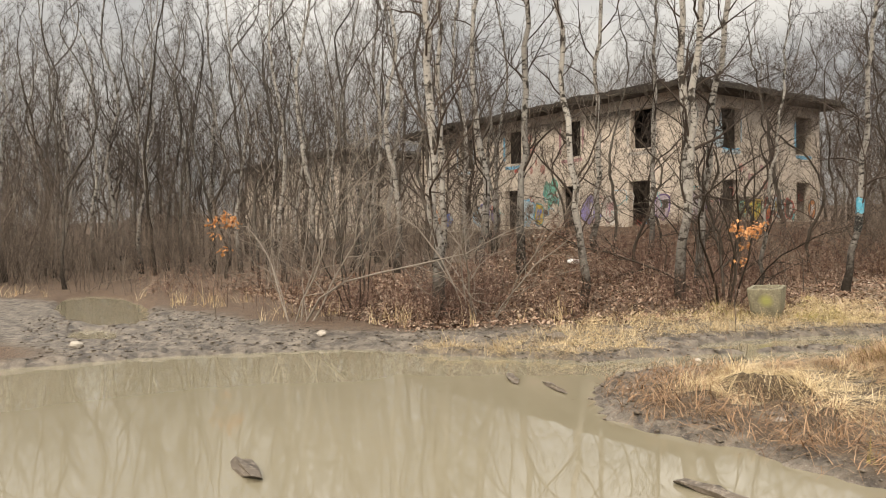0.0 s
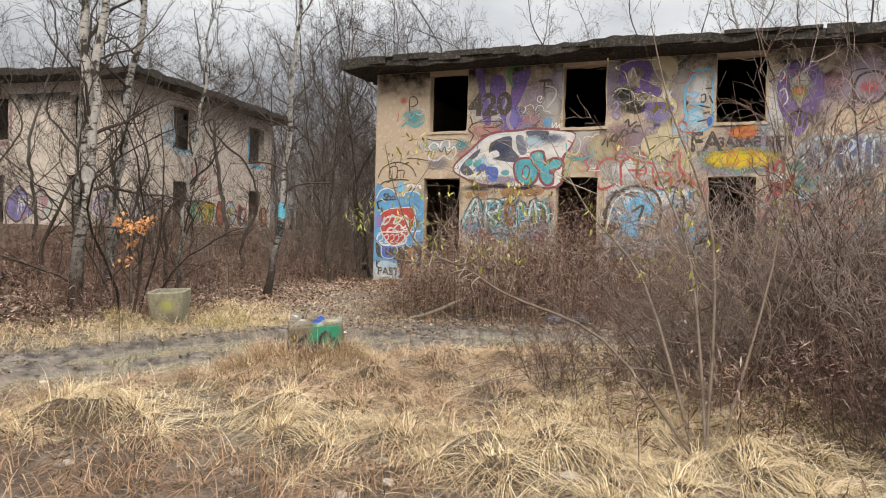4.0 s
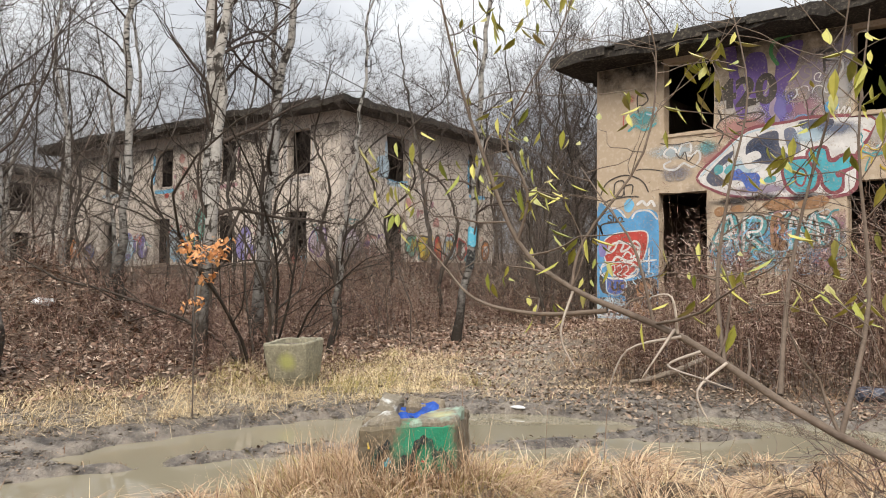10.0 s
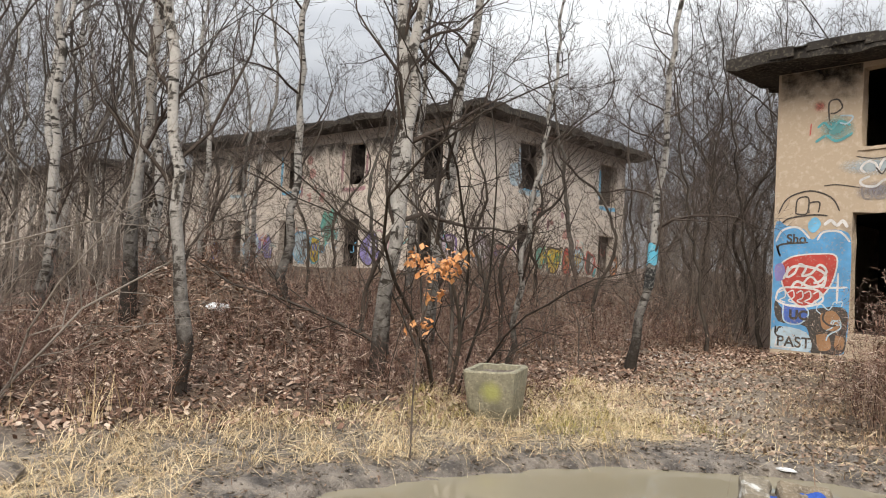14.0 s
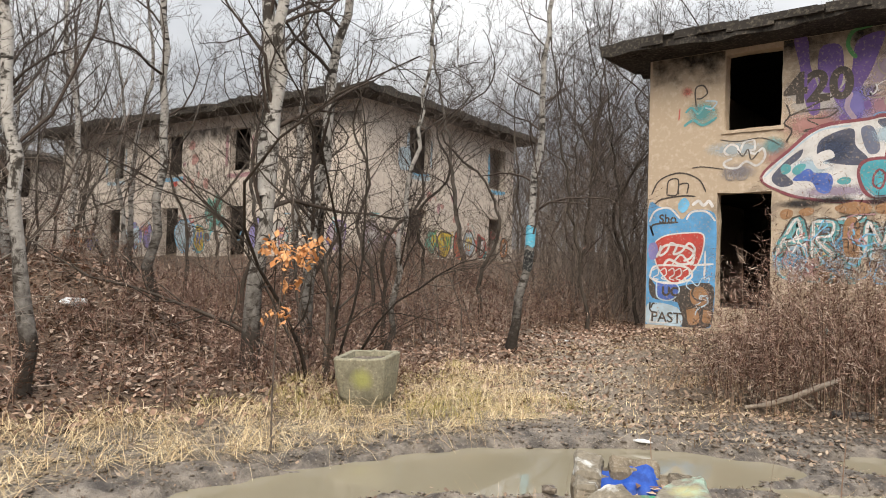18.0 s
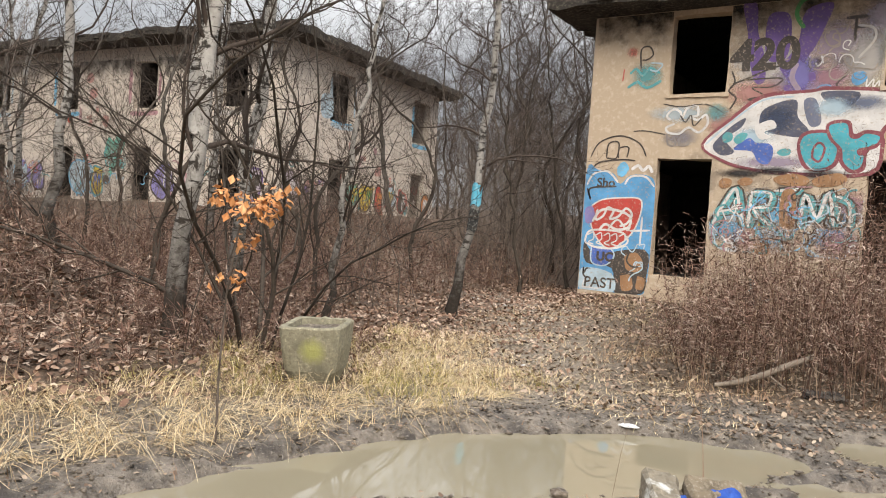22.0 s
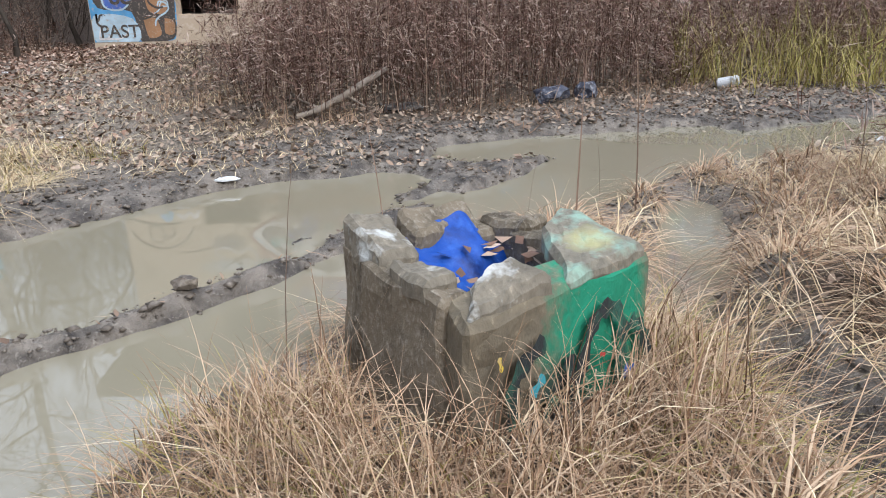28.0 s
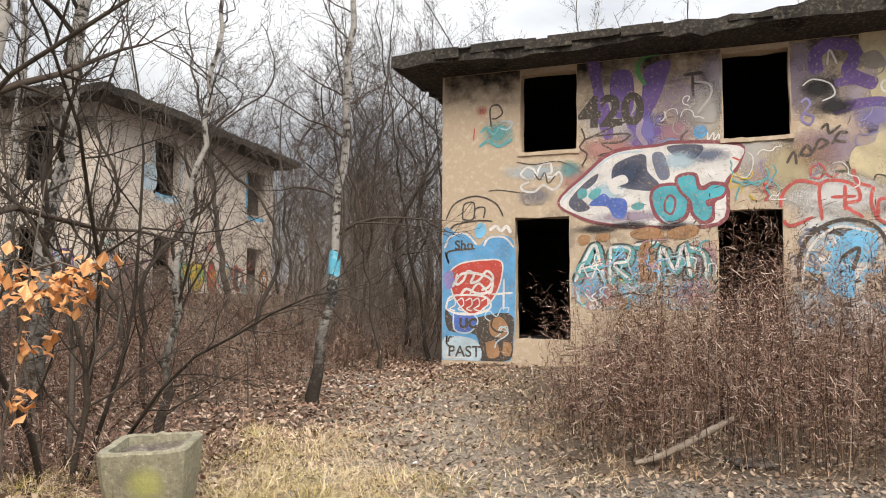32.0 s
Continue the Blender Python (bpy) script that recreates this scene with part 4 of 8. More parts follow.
BAND = surface("blue_paint_band", (0.10, 0.40, 0.55), (0.06, 0.25, 0.36), (0.4, 0.6, 0.68), 6.0, 25.0, 0.8)
BLACK_BAND = surface("black_paint_band", (0.03, 0.03, 0.03), (0.015, 0.015, 0.015), (0.3, 0.3, 0.28), 9.0, 25.0, 0.8)
tm = [c for c in band_birch.children if c.name.startswith("trunk")][0].data
for z0, z1, mat, lab in ((1.72, 2.02, BAND, "light blue painted band"), (1.36, 1.66, BLACK_BAND, "black tagged band")):
    u0, u1 = z0 / 10.5, z1 / 10.5
    rows_ = [i for i in range(len(tm.vertices) // 9)]
    ring = [sum((tm.vertices[9 * i + k].co for k in range(9)), Vector()) / 9 for i in rows_]

    def mid(z):
        zs_ = [q.z for q in ring]
        return Vector((np.interp(z, zs_, [q.x for q in ring]), np.interp(z, zs_, [q.y for q in ring]), z))
    vs = []
    for j in range(6):
        c_ = mid(z0 + (z1 - z0) * j / 5)
        for k in range(14):
            t_ = 6.2832 * k / 14
            vs.append((c_.x + 0.073 * math.cos(t_), c_.y + 0.073 * math.sin(t_), c_.z + (0.02 * math.sin(3 * t_) if j in (0, 5) else 0)))
    link_mesh("painted_band", vs, [(14 * j + k, 14 * j + (k + 1) % 14, 14 * (j + 1) + (k + 1) % 14, 14 * (j + 1) + k) for j in range(5) for k in range(14)], mat, band_birch, True, lab)

# ---- dead grass, weeds and fallen leaves ----
npr = np.random.RandomState(4)


def blade_field(x, y, length, width, lean, droop, heading, lift=0.0, segs=3):
    """Bent blades of grass: four cross lines each, narrowing to the tip."""
    n = len(x)
    z = height(x, y) + lift - 0.01
    s = np.linspace(0, 1, segs + 1)[None, :]
    ux, uy = np.cos(heading)[:, None], np.sin(heading)[:, None]
    out = length[:, None] * lean[:, None] * (0.35 * s + 0.65 * s ** 2)
    up = length[:, None] * (s * np.sqrt(np.maximum(0.06, 1 - lean[:, None] ** 2)) - droop[:, None] * s ** 2.2)
    cx, cy, cz = x[:, None] + ux * out, y[:, None] + uy * out, z[:, None] + up
    floor_z = height(cx.ravel(), cy.ravel()).reshape(cx.shape) + 0.006 + 0.02 * s
    cz = np.maximum(cz, floor_z)
    tw = heading + npr.uniform(0.9, 2.2, n)
    hw = width[:, None] * (1 - 0.9 * s) * 0.5
    ox, oy = np.cos(tw)[:, None] * hw, np.sin(tw)[:, None] * hw
    v = np.empty((n, (segs + 1) * 2, 3))
    v[:, 0::2, 0], v[:, 0::2, 1], v[:, 0::2, 2] = cx - ox, cy - oy, cz
    v[:, 1::2, 0], v[:, 1::2, 1], v[:, 1::2, 2] = cx + ox, cy + oy, cz + 0.3 * hw
    b = np.arange(n)[:, None] * (segs + 1) * 2
    f = np.concatenate([np.stack([b[:, 0] + 2 * k, b[:, 0] + 2 * k + 1, b[:, 0] + 2 * k + 3, b[:, 0] + 2 * k + 2], 1) for k in range(segs)])
    return v.reshape(-1, 3), f


def stuff_mesh(name, v, f, mat, label, category):
    me = bpy.data.meshes.new(name)
    me.vertices.add(len(v))
    me.vertices.foreach_set("co", np.asarray(v, np.float32).ravel())
    k = f.shape[1]
    me.loops.add(f.size)
    me.loops.foreach_set("vertex_index", f.ravel().astype(np.int32))
    me.polygons.add(len(f))
    me.polygons.foreach_set("loop_start", np.arange(0, f.size, k, dtype=np.int32))
    me.polygons.foreach_set("loop_total", np.full(len(f), k, np.int32))
    me.update(calc_edges=True)
    me.materials.append(mat)
    return tagged(new(name, me), label, category, kind="stuff")


STRAW = island_mat("straw", [(0.19, 0.125, 0.07), (0.53, 0.41, 0.245), (0.67, 0.535, 0.335), (0.80, 0.68, 0.48), (0.36, 0.25, 0.145)], 0.8, 0.25)
WET_STRAW = island_mat("brown_straw", [(0.11, 0.062, 0.038), (0.23, 0.14, 0.085), (0.34, 0.22, 0.14), (0.48, 0.34, 0.225)], 0.8, 0.25)
RUSSET = island_mat("russet_straw", [(0.10, 0.055, 0.032), (0.34, 0.215, 0.13), (0.48, 0.335, 0.215), (0.62, 0.475, 0.335), (0.21, 0.13, 0.078)], 0.8, 0.25)
GREEN_STRAW = island_mat("yellow_green_grass", [(0.24, 0.20, 0.05), (0.34, 0.29, 0.09), (0.44, 0.36, 0.14), (0.20, 0.21, 0.05)], 0.75, 0.25)


def dry(x, y, edge=0.12):
    return wetness(x, y) < edge


def scatter(n, x0, x1, y0, y1, keep):
    x, y = npr.uniform(x0, x1, n), npr.uniform(y0, y1, n)
    k = keep(x, y)
    return x[k], y[k]


def tufted(x, y, k, spread):
    """Gathers points into tufts."""
    m = len(x) // k
    cx, cy = np.repeat(x[:m], k), np.repeat(y[:m], k)
    return cx + npr.normal(0, spread, m * k), cy + npr.normal(0, spread, m * k)


def grass(name, n, box_, keep, mat, label, tall, lean, droop, wide, tuft=26, spread=0.07):
    x, y = scatter(n, *box_, keep)
    tx, ty = tufted(x, y, tuft, spread)
    ok = dry(tx, ty, 0.3)
    tx, ty = tx[ok], ty[ok]
    n = len(tx)
    base = 2.2 * waves(tx, ty, 0.5, 5.0) + 1.5 * waves(tx, ty, 1.3, 7.0)
    gx0 = hummock(tx + 0.05, ty) - hummock(tx - 0.05, ty)
    gy0 = hummock(tx, ty + 0.05) - hummock(tx, ty - 0.05)
    heading = np.arctan2(-gy0, -gx0) + 0.4 * base + npr.normal(0, 0.9, n)
    v, f = blade_field(tx, ty, tall * npr.uniform(0.45, 1.2, n), wide * npr.uniform(0.6, 1.3, n), np.clip(npr.normal(lean, 0.2, n), 0.05, 0.97), droop * npr.uniform(0.4, 1.5, n), heading)
    return stuff_mesh(name, v, f, mat, label, "grass")


WEED_BED = [(3.2, -5.8), (3.95, -6.65), (5.6, -6.75), (7.2, -5.9), (9.0, -5.2), (12.5, -4.2), (16, -3.5), (16, -0.9), (9, -0.9), (3.9, -1.3), (2.9, -3.6)]
BANK = [(3.75, -14.4), (3.9, -13.0), (4.35, -11.7), (4.7, -10.85), (5.45, -9.9), (6.2, -9.0), (7.0, -8.6), (8.5, -8.1), (12.5, -7.4), (12.5, -18.5), (8.0, -18.5), (7.6, -15.4), (7.2, -14.8), (4.4, -14.9)]


def on_bank(x, y, grow=0.0, wet=0.12):
    ux, uy = (x - 5.06) * 0.857 + (y + 11.28) * 0.515, -(x - 5.06) * 0.515 + (y + 11.28) * 0.857
    return (inside_by(x, y, BANK) + 0.12 * waves(x, y, 2.0) + grow > 0) & dry(x, y, wet) & ((np.abs(ux) > 0.275) | (np.abs(uy) > 0.275))


bank_box = (3.4, 12.5, -18.5, -7.8)
grass("matted_grass", 66000, bank_box, lambda x, y: on_bank(x, y) & (hummock(x, y) > npr.uniform(0.0, 0.22, len(x))) & (inside_by(x, y, POND) + 0.3 * waves(x, y, 1.4) < -0.75), STRAW, "matted heaps of dead golden grass on the bank", 0.42, 0.85, 0.6, 0.0046, 9, 0.05)
# tussocks whose blades fall outwards from the crown
tc_x, tc_y = scatter(2600, 3.9, 9.2, -15.2, -8.6, lambda x, y: on_bank(x, y) & (hummock(x, y) > 0.12) & (inside_by(x, y, POND) + 0.3 * waves(x, y, 1.4) < -0.9) & (np.hypot(x - 5.06, y + 11.28) > 0.46))
crowns = []
for cx0, cy0 in zip(tc_x, tc_y):
    if all((cx0 - p) ** 2 + (cy0 - q) ** 2 > 0.30 ** 2 for p, q in crowns):
        crowns.append((cx0, cy0))
crowns = np.array(crowns)
per = 190
hx, hy = np.repeat(crowns[:, 0], per), np.repeat(crowns[:, 1], per)
ang = npr.uniform(0, 6.283, len(hx))
rad = 0.13 * np.sqrt(npr.random_sample(len(hx)))
bias = np.repeat(npr.uniform(0, 6.283, len(crowns)), per)
bx_, by_ = hx + rad * np.cos(ang), hy + rad * np.sin(ang)
falls = np.arctan2(np.sin(ang) + 0.7 * np.sin(bias) + npr.normal(0, 0.45, len(hx)), np.cos(ang) + 0.7 * np.cos(bias) + npr.normal(0, 0.45, len(hx)))
ok_ = dry(bx_, by_, 0.3) & (off_line(bx_, by_, FOOTPATH)[0] > 0.25)
bx_, by_, falls, rad = bx_[ok_], by_[ok_], falls[ok_], rad[ok_]
russet = (bx_ < 7.3) & (by_ > -12.9)
for pick, mat, lab in ((~russet, STRAW, "pale dead grass tussocks combed over into mounds"), (russet, RUSSET, "russet dead grass tussocks combed over beside the well head")):
    qx, qy, qn = bx_[pick], by_[pick], int(pick.sum())
    v, f = blade_field(qx, qy, npr.uniform(0.22, 0.52, qn), npr.uniform(0.003, 0.0068, qn), np.clip(npr.normal(0.91, 0.08, qn), 0.4, 0.98), npr.uniform(0.35, 0.9, qn), falls[pick], 0.06 * (1 - rad[pick] / 0.13), 4)
    stuff_mesh("grass_tussocks", v, f, mat, lab, "grass")
grass("brown_grass", 70000, bank_box, lambda x, y: on_bank(x, y, 0.25, 0.3) & ((inside_by(x, y, POND) > -1.1) | (waves(x, y, 0.9, 2.0) > 0.25)), WET_STRAW, "wet brown flattened grass along the water", 0.36, 0.85, 0.45, 0.0062, 6, 0.07)
grass("green_grass", 5000, bank_box, lambda x, y: on_bank(x, y) & (waves(x, y, 0.7, 9.0) > 0.5), GREEN_STRAW, "patches of yellowish green grass on the bank", 0.26, 0.5, 0.2, 0.006, 6, 0.07)
grass("outer_grass", 14000, (5.5, 19, -24, -7), lambda x, y: (inside_by(x, y, BANK) < 0.05) & (inside_by(x, y, POND) < -0.4) & ((x > 10.5) | (y < -17.0)) & (waves(x, y, 0.6, 4.0) - 0.12 * np.maximum(np.abs(x - 9) - 4, 0) - 0.14 * np.maximum(-18 - y, 0) > -0.75), WET_STRAW, "thin brown grass that straggles out beyond the bank", 0.3, 0.8, 0.4, 0.007, 8, 0.12)


def tussocks(x, y):
    return (np.abs(x - 1.75 - 0.42 * waves(x, y, 0.7) - 0.32 * np.maximum(y + 12, 0) * 0.35) < 0.85) & (y > -15.5) & (y < -7.6) | ((x > 0.4) & (x < 3.2) & (y > -9.8) & (y < -6.4) & (waves(x, y, 0.9, 1.0) > -0.2) & (x + 0.55 * (y + 8) < 2.4))


on_verge = lambda x, y: tussocks(x, y) & dry(x, y) & (off_line(x, y, FAR_RUT)[0] > 0.75) & (np.hypot(x - 1.62, y + 9.27) > 0.31)
grass("verge_grass", 42000, (-0.5, 3.6, -16, -6), on_verge, STRAW, "tufts of dead straw-coloured grass along the verge", 0.42, 0.84, 0.6, 0.0045, 14, 0.06)
grass("verge_green", 7000, (0.4, 3.4, -10.5, -6), lambda x, y: on_verge(x, y) & (waves(x, y, 0.8, 4.0) > 0.0), GREEN_STRAW, "yellow-green grass tufts beside the concrete planter", 0.3, 0.72, 0.45, 0.0045, 14, 0.06)
far_verge = lambda x, y: (off_line(x, y, TRACK)[0] > 1.7) & (off_line(x, y, TRACK)[0] < 3.3 + 0.5 * waves(x, y, 0.4)) & (x < 0.8) & (inside_by(x, y, POND) < -0.6)
grass("far_verge_grass", 7500, (-22, 0.8, -24, -12), far_verge, STRAW, "pale dead grass along the far side of the track", 0.5, 0.55, 0.3, 0.008, 12, 0.07)
thin_ground = lambda x, y: (x > 0.4) & (y > -8.6) & (y < -0.4) & (x < 4.6) & (waves(x, y, 1.0, 3.0) > -0.1)
grass("trodden_grass", 12000, (0.3, 4.8, -8.6, -0.4), thin_ground, STRAW, "sparse trodden dead grass on the path", 0.16, 0.8, 0.4, 0.006, 7, 0.09)
grass("wall_foot_grass", 1500, (7.2, 10.4, -6.4, -4.4), lambda x, y: np.hypot((x - 8.9) / 1.4, (y + 5.4) / 0.65) < 1, GREEN_STRAW, "long green grass among the dead weeds", 1.4, 0.55, 0.45, 0.008, 12, 0.09)


grass("weed_edge_grass", 5200, (2.6, 13, -7.6, -4.2), lambda x, y: np.abs(inside_by(x, y, WEED_BED) + 0.15) < 0.5, WET_STRAW, "brown flattened grass in front of the dead weeds", 0.34, 0.7, 0.4, 0.005, 9, 0.07)


def clear_of(x, y):
    return (x > -8.6) | (y < 0.2)


# dead goldenrod before the painted house
def weed_bed(x, y):
    return inside_by(x, y, WEED_BED) + 0.25 * waves(x, y, 0.9)


WEED = island_mat("dead_goldenrod", [(0.05, 0.029, 0.023), (0.10, 0.06, 0.047), (0.18, 0.115, 0.09), (0.42, 0.31, 0.23), (0.08, 0.047, 0.037)], 0.9, 0.1)
FLUFF = island_mat("seed_fluff", [(0.07, 0.041, 0.033), (0.12, 0.072, 0.058), (0.17, 0.105, 0.085), (0.48, 0.39, 0.33), (0.13, 0.075, 0.058), (0.34, 0.22, 0.175)], 0.95, 0.05)


def weeds(name, x, y, tall, label, tip_share=1.0):
    """Upright stalks with many short side twigs and a loose plume of seed heads."""
    n = len(x)
    hd = npr.uniform(0, 6.283, n)
    ln = tall * npr.uniform(0.3, 1.15, n) * (0.9 + 0.36 * waves(x, y, 1.0, 2.0) + 0.38 * waves(x, y, 0.4, 5.0))
    lean = np.clip(np.abs(npr.normal(0.26, 0.27, n)), 0, 0.88)
    v1, f1 = blade_field(x, y, ln, npr.uniform(0.004, 0.009, n), lean, np.full(n, 0.03), hd, segs=3)
    k = 40
    u = npr.uniform(0.1, 1.0, (n, k)) ** 0.75
    px = (x[:, None] + np.cos(hd)[:, None] * ln[:, None] * lean[:, None] * (0.35 * u + 0.65 * u ** 2)).ravel()
    py = (y[:, None] + np.sin(hd)[:, None] * ln[:, None] * lean[:, None] * (0.35 * u + 0.65 * u ** 2)).ravel()
    pz = (height(x, y)[:, None] + ln[:, None] * (u * np.sqrt(1 - lean[:, None] ** 2) - 0.03 * u ** 2.2)).ravel()
    m = n * k
    a, e = npr.uniform(0, 6.283, m), npr.uniform(-0.35, 1.1, m)
    tl = 0.02 + 0.15 * npr.random_sample(m) ** 2
    dx, dy, dz = np.cos(a) * np.cos(e) * tl, np.sin(a) * np.cos(e) * tl, np.sin(e) * tl
    w = npr.uniform(0.0018, 0.0055, m)
    sx, sy = -np.sin(a) * w, np.cos(a) * w
    q = np.empty((m, 4, 3))
    q[:, 0] = np.stack([px, py, pz], 1)
    q[:, 1] = np.stack([px + dx * 0.6 + sx, py + dy * 0.6 + sy, pz + dz * 0.6], 1)
    q[:, 2] = np.stack([px + dx, py + dy, pz + dz], 1)
    q[:, 3] = np.stack([px + dx * 0.6 - sx, py + dy * 0.6 - sy, pz + dz * 0.6 + 0.004], 1)
    stuff_mesh(name, v1, f1, WEED, label + ", stalks", "weeds")
    stuff_mesh(name, q.reshape(-1, 3), np.arange(m * 4).reshape(m, 4), FLUFF, label + ", seed heads", "weeds")


wx_, wy_ = scatter(8800, 2.2, 16, -7, -0.8, lambda x, y: weed_bed(x, y) > 0)
wx_, wy_ = tufted(wx_, wy_, 7, 0.10)
crest = lambda x, y: (0.92 + 0.38 * np.exp(-((x - 5.6) / 2.9) ** 2)) * (0.62 + 0.38 * smooth(0.0, 0.9, weed_bed(x, y)))
weeds("goldenrod", wx_, wy_, 1.68 * crest(wx_, wy_), "dense stand of dead brown goldenrod before the painted house")
tx_, ty_ = scatter(1300, 2.6, 15, -6.6, -0.8, lambda x, y: weed_bed(x, y) > 0.25)
weeds("tall_goldenrod", tx_, ty_, 2.0 * crest(tx_, ty_), "taller sparse stems of dead goldenrod")
sx_, sy_ = scatter(3800, 5.8, 11.5, -16, -8.5, lambda x, y: on_bank(x, y) & (waves(x, y, 0.8, 6.0) + 0.45 * (x - 8.6) > npr.uniform(-0.1, 1.0, len(x))) & (off_line(x, y, FOOTPATH)[0] > 0.8))
weeds("dead_weeds", sx_, sy_, 0.75, "thin dead weed stalks standing in the grass")
fx_, fy_ = scatter(1500, -14, 1.0, -16.5, -8, lambda x, y: (off_line(x, y, TRACK)[0] > 2.3) & (off_line(x, y, TRACK)[0] < 4.5))
weeds("verge_weeds", fx_, fy_, 0.9, "dead brown weed stalks behind the verge")
for sx0, sy0, sh in ((5.75, -9.75, 1.0), (5.95, -9.6, 0.95), (5.55, -10.1, 0.9), (4.85, -10.55, 0.75), (4.55, -10.9, 0.7), (5.3, -10.35, 0.6)):
    v, f = blade_field(np.array([sx0]), np.array([sy0]), np.array([sh]), np.array([0.009]), np.array([0.12]), np.array([0.02]), np.array([sx0 * 7]))
    ob = link_mesh("dead_stalk", v, f, WEED)
    tagged(ob, "single thin dead stalk beside the broken concrete ring", "weed", "stalks by the concrete ring")

ox_, oy_ = scatter(1500, -4.5, 1.2, -14, -7.5, lambda x, y: (off_line(x, y, TRACK)[0] > 2.0) & (waves(x, y, 1.2, 3.0) > -0.1))
weeds("mound_weeds", ox_, oy_, 0.55, "thin dead stalks and twigs on the leaf mound")
ox_, oy_ = scatter(2600, -9.5, -1.0, -6.5, 1.5, lambda x, y: clear_of(x, y))
weeds("bank_weeds", ox_, oy_, 0.95, "thin dead stalks on the bank before the pale house")

# leaves
LEAF = island_mat("fallen_leaves", [(0.06, 0.036, 0.027), (0.17, 0.10, 0.07), (0.25, 0.155, 0.11), (0.36, 0.25, 0.185), (0.56, 0.45, 0.37), (0.11, 0.066, 0.047), (0.20, 0.115, 0.08)], 0.7, 0.3)


DARK_LEAF = island_mat("trodden_leaves", [(0.09, 0.06, 0.045), (0.19, 0.13, 0.095), (0.28, 0.20, 0.145), (0.32, 0.24, 0.175), (0.44, 0.36, 0.28), (0.12, 0.078, 0.056)], 0.7, 0.3)


def leaf_field(x, y, size, lift=0.0):
    n = len(x)
    z = height(x, y) + npr.uniform(0.004, 0.03, n) + lift
    a, t1, t2 = npr.uniform(0, 6.283, n), npr.normal(0, 0.45, n), npr.normal(0, 0.45, n)
    ca, sa = np.cos(a), np.sin(a)
    fold = npr.uniform(0.05, 0.5, n)
    out = np.empty((n, 6, 3))
    for k, (u, w) in enumerate(((-1, 0), (-0.25, 0.55), (0.45, 0.45), (1, 0), (0.45, -0.45), (-0.25, -0.55))):
        lx, ly = u * size, w * size
        out[:, k, 0], out[:, k, 1] = x + ca * lx - sa * ly, y + sa * lx + ca * ly
        out[:, k, 2] = z + t1 * lx + t2 * ly + fold * np.abs(ly) + 0.25 * fold * lx * u
    b = np.arange(n)[:, None] * 6
    f = np.concatenate([b + np.array([[0, 1, 2, 3]]), b + np.array([[0, 3, 4, 5]])])
    return out.reshape(-1, 3), f


lx_, ly_ = scatter(140000, -10, 4.5, -14.5, 2.0, lambda x, y: (zones(x, y)[1] > npr.uniform(0.15, 0.9, len(x))) & dry(x, y))
v, f = leaf_field(lx_, ly_, npr.uniform(0.012, 0.037, len(lx_)))
stuff_mesh("fallen_leaves", v, f, LEAF, "litter of curled brown fallen leaves on the ground and the mound", "leaves")
ex_, ey_ = scatter(54000, 0.5, 13, -8.4, -0.6, lambda x, y: dry(x, y) & (waves(x, y, 1.1, 8.0) > npr.uniform(-0.9, 0.6, len(x))))
v, f = leaf_field(ex_, ey_, npr.uniform(0.009, 0.028, len(ex_)))
stuff_mesh("path_leaves", v, f, DARK_LEAF, "thin litter of pale brown leaves on the path and under the weeds", "leaves")
mx_, my_ = scatter(6500, 1.5, 10, -15, -5, lambda x, y: (off_line(x, y, TRACK)[0] < 2.2) & dry(x, y, 0.2))
v, f = leaf_field(mx_, my_, npr.uniform(0.006, 0.02, len(mx_)))
stuff_mesh("mud_leaves", v, f, DARK_LEAF, "scattered trodden leaves on the mud", "leaves")

# clods and stones of the churned track
CLOD = surface("mud_clods", (0.13, 0.107, 0.085), (0.04, 0.033, 0.027), (0.32, 0.275, 0.225), 5.0, 30.0, 0.45, 0.6, 0.01)


def lump_field(x, y, size, flat=0.42):
    iv = np.array([(1, 0, 0), (0, 1, 0), (-1, 0, 0), (0, -1, 0), (0, 0, 1), (0, 0, -1)], float)
    jf = np.array([(k, (k + 1) % 4, 4) for k in range(4)] + [((k + 1) % 4, k, 5) for k in range(4)])
    n = len(x)
    jit = 1.1 + 0.45 * npr.uniform(-1, 1, (n, len(iv)))
    v = iv[None] * jit[:, :, None] * size[:, None, None]
    v[:, :, 2] *= flat
    turn = npr.uniform(0, 1.57, n)[:, None]
    v[:, :, 0], v[:, :, 1] = v[:, :, 0] * np.cos(turn) - v[:, :, 1] * np.sin(turn), v[:, :, 0] * np.sin(turn) + v[:, :, 1] * np.cos(turn)
    v += np.stack([x, y, height(x, y) + size * 0.15], 1)[:, None, :]
    return v.reshape(-1, 3), (jf[None] + (np.arange(n) * len(iv))[:, None, None]).reshape(-1, 3)


cx_, cy_ = scatter(44000, -6, 11, -19, -5.5, lambda x, y: (zones(x, y)[0] > 0.4) & (wetness(x, y) < 0.55) & (wetness(x, y) > -1))
v, f = lump_field(cx_, cy_, 0.005 + 0.026 * npr.random_sample(len(cx_)) ** 3)
stuff_mesh("mud_clods", v, f, CLOD, "clods and grit of churned dark mud", "mud")

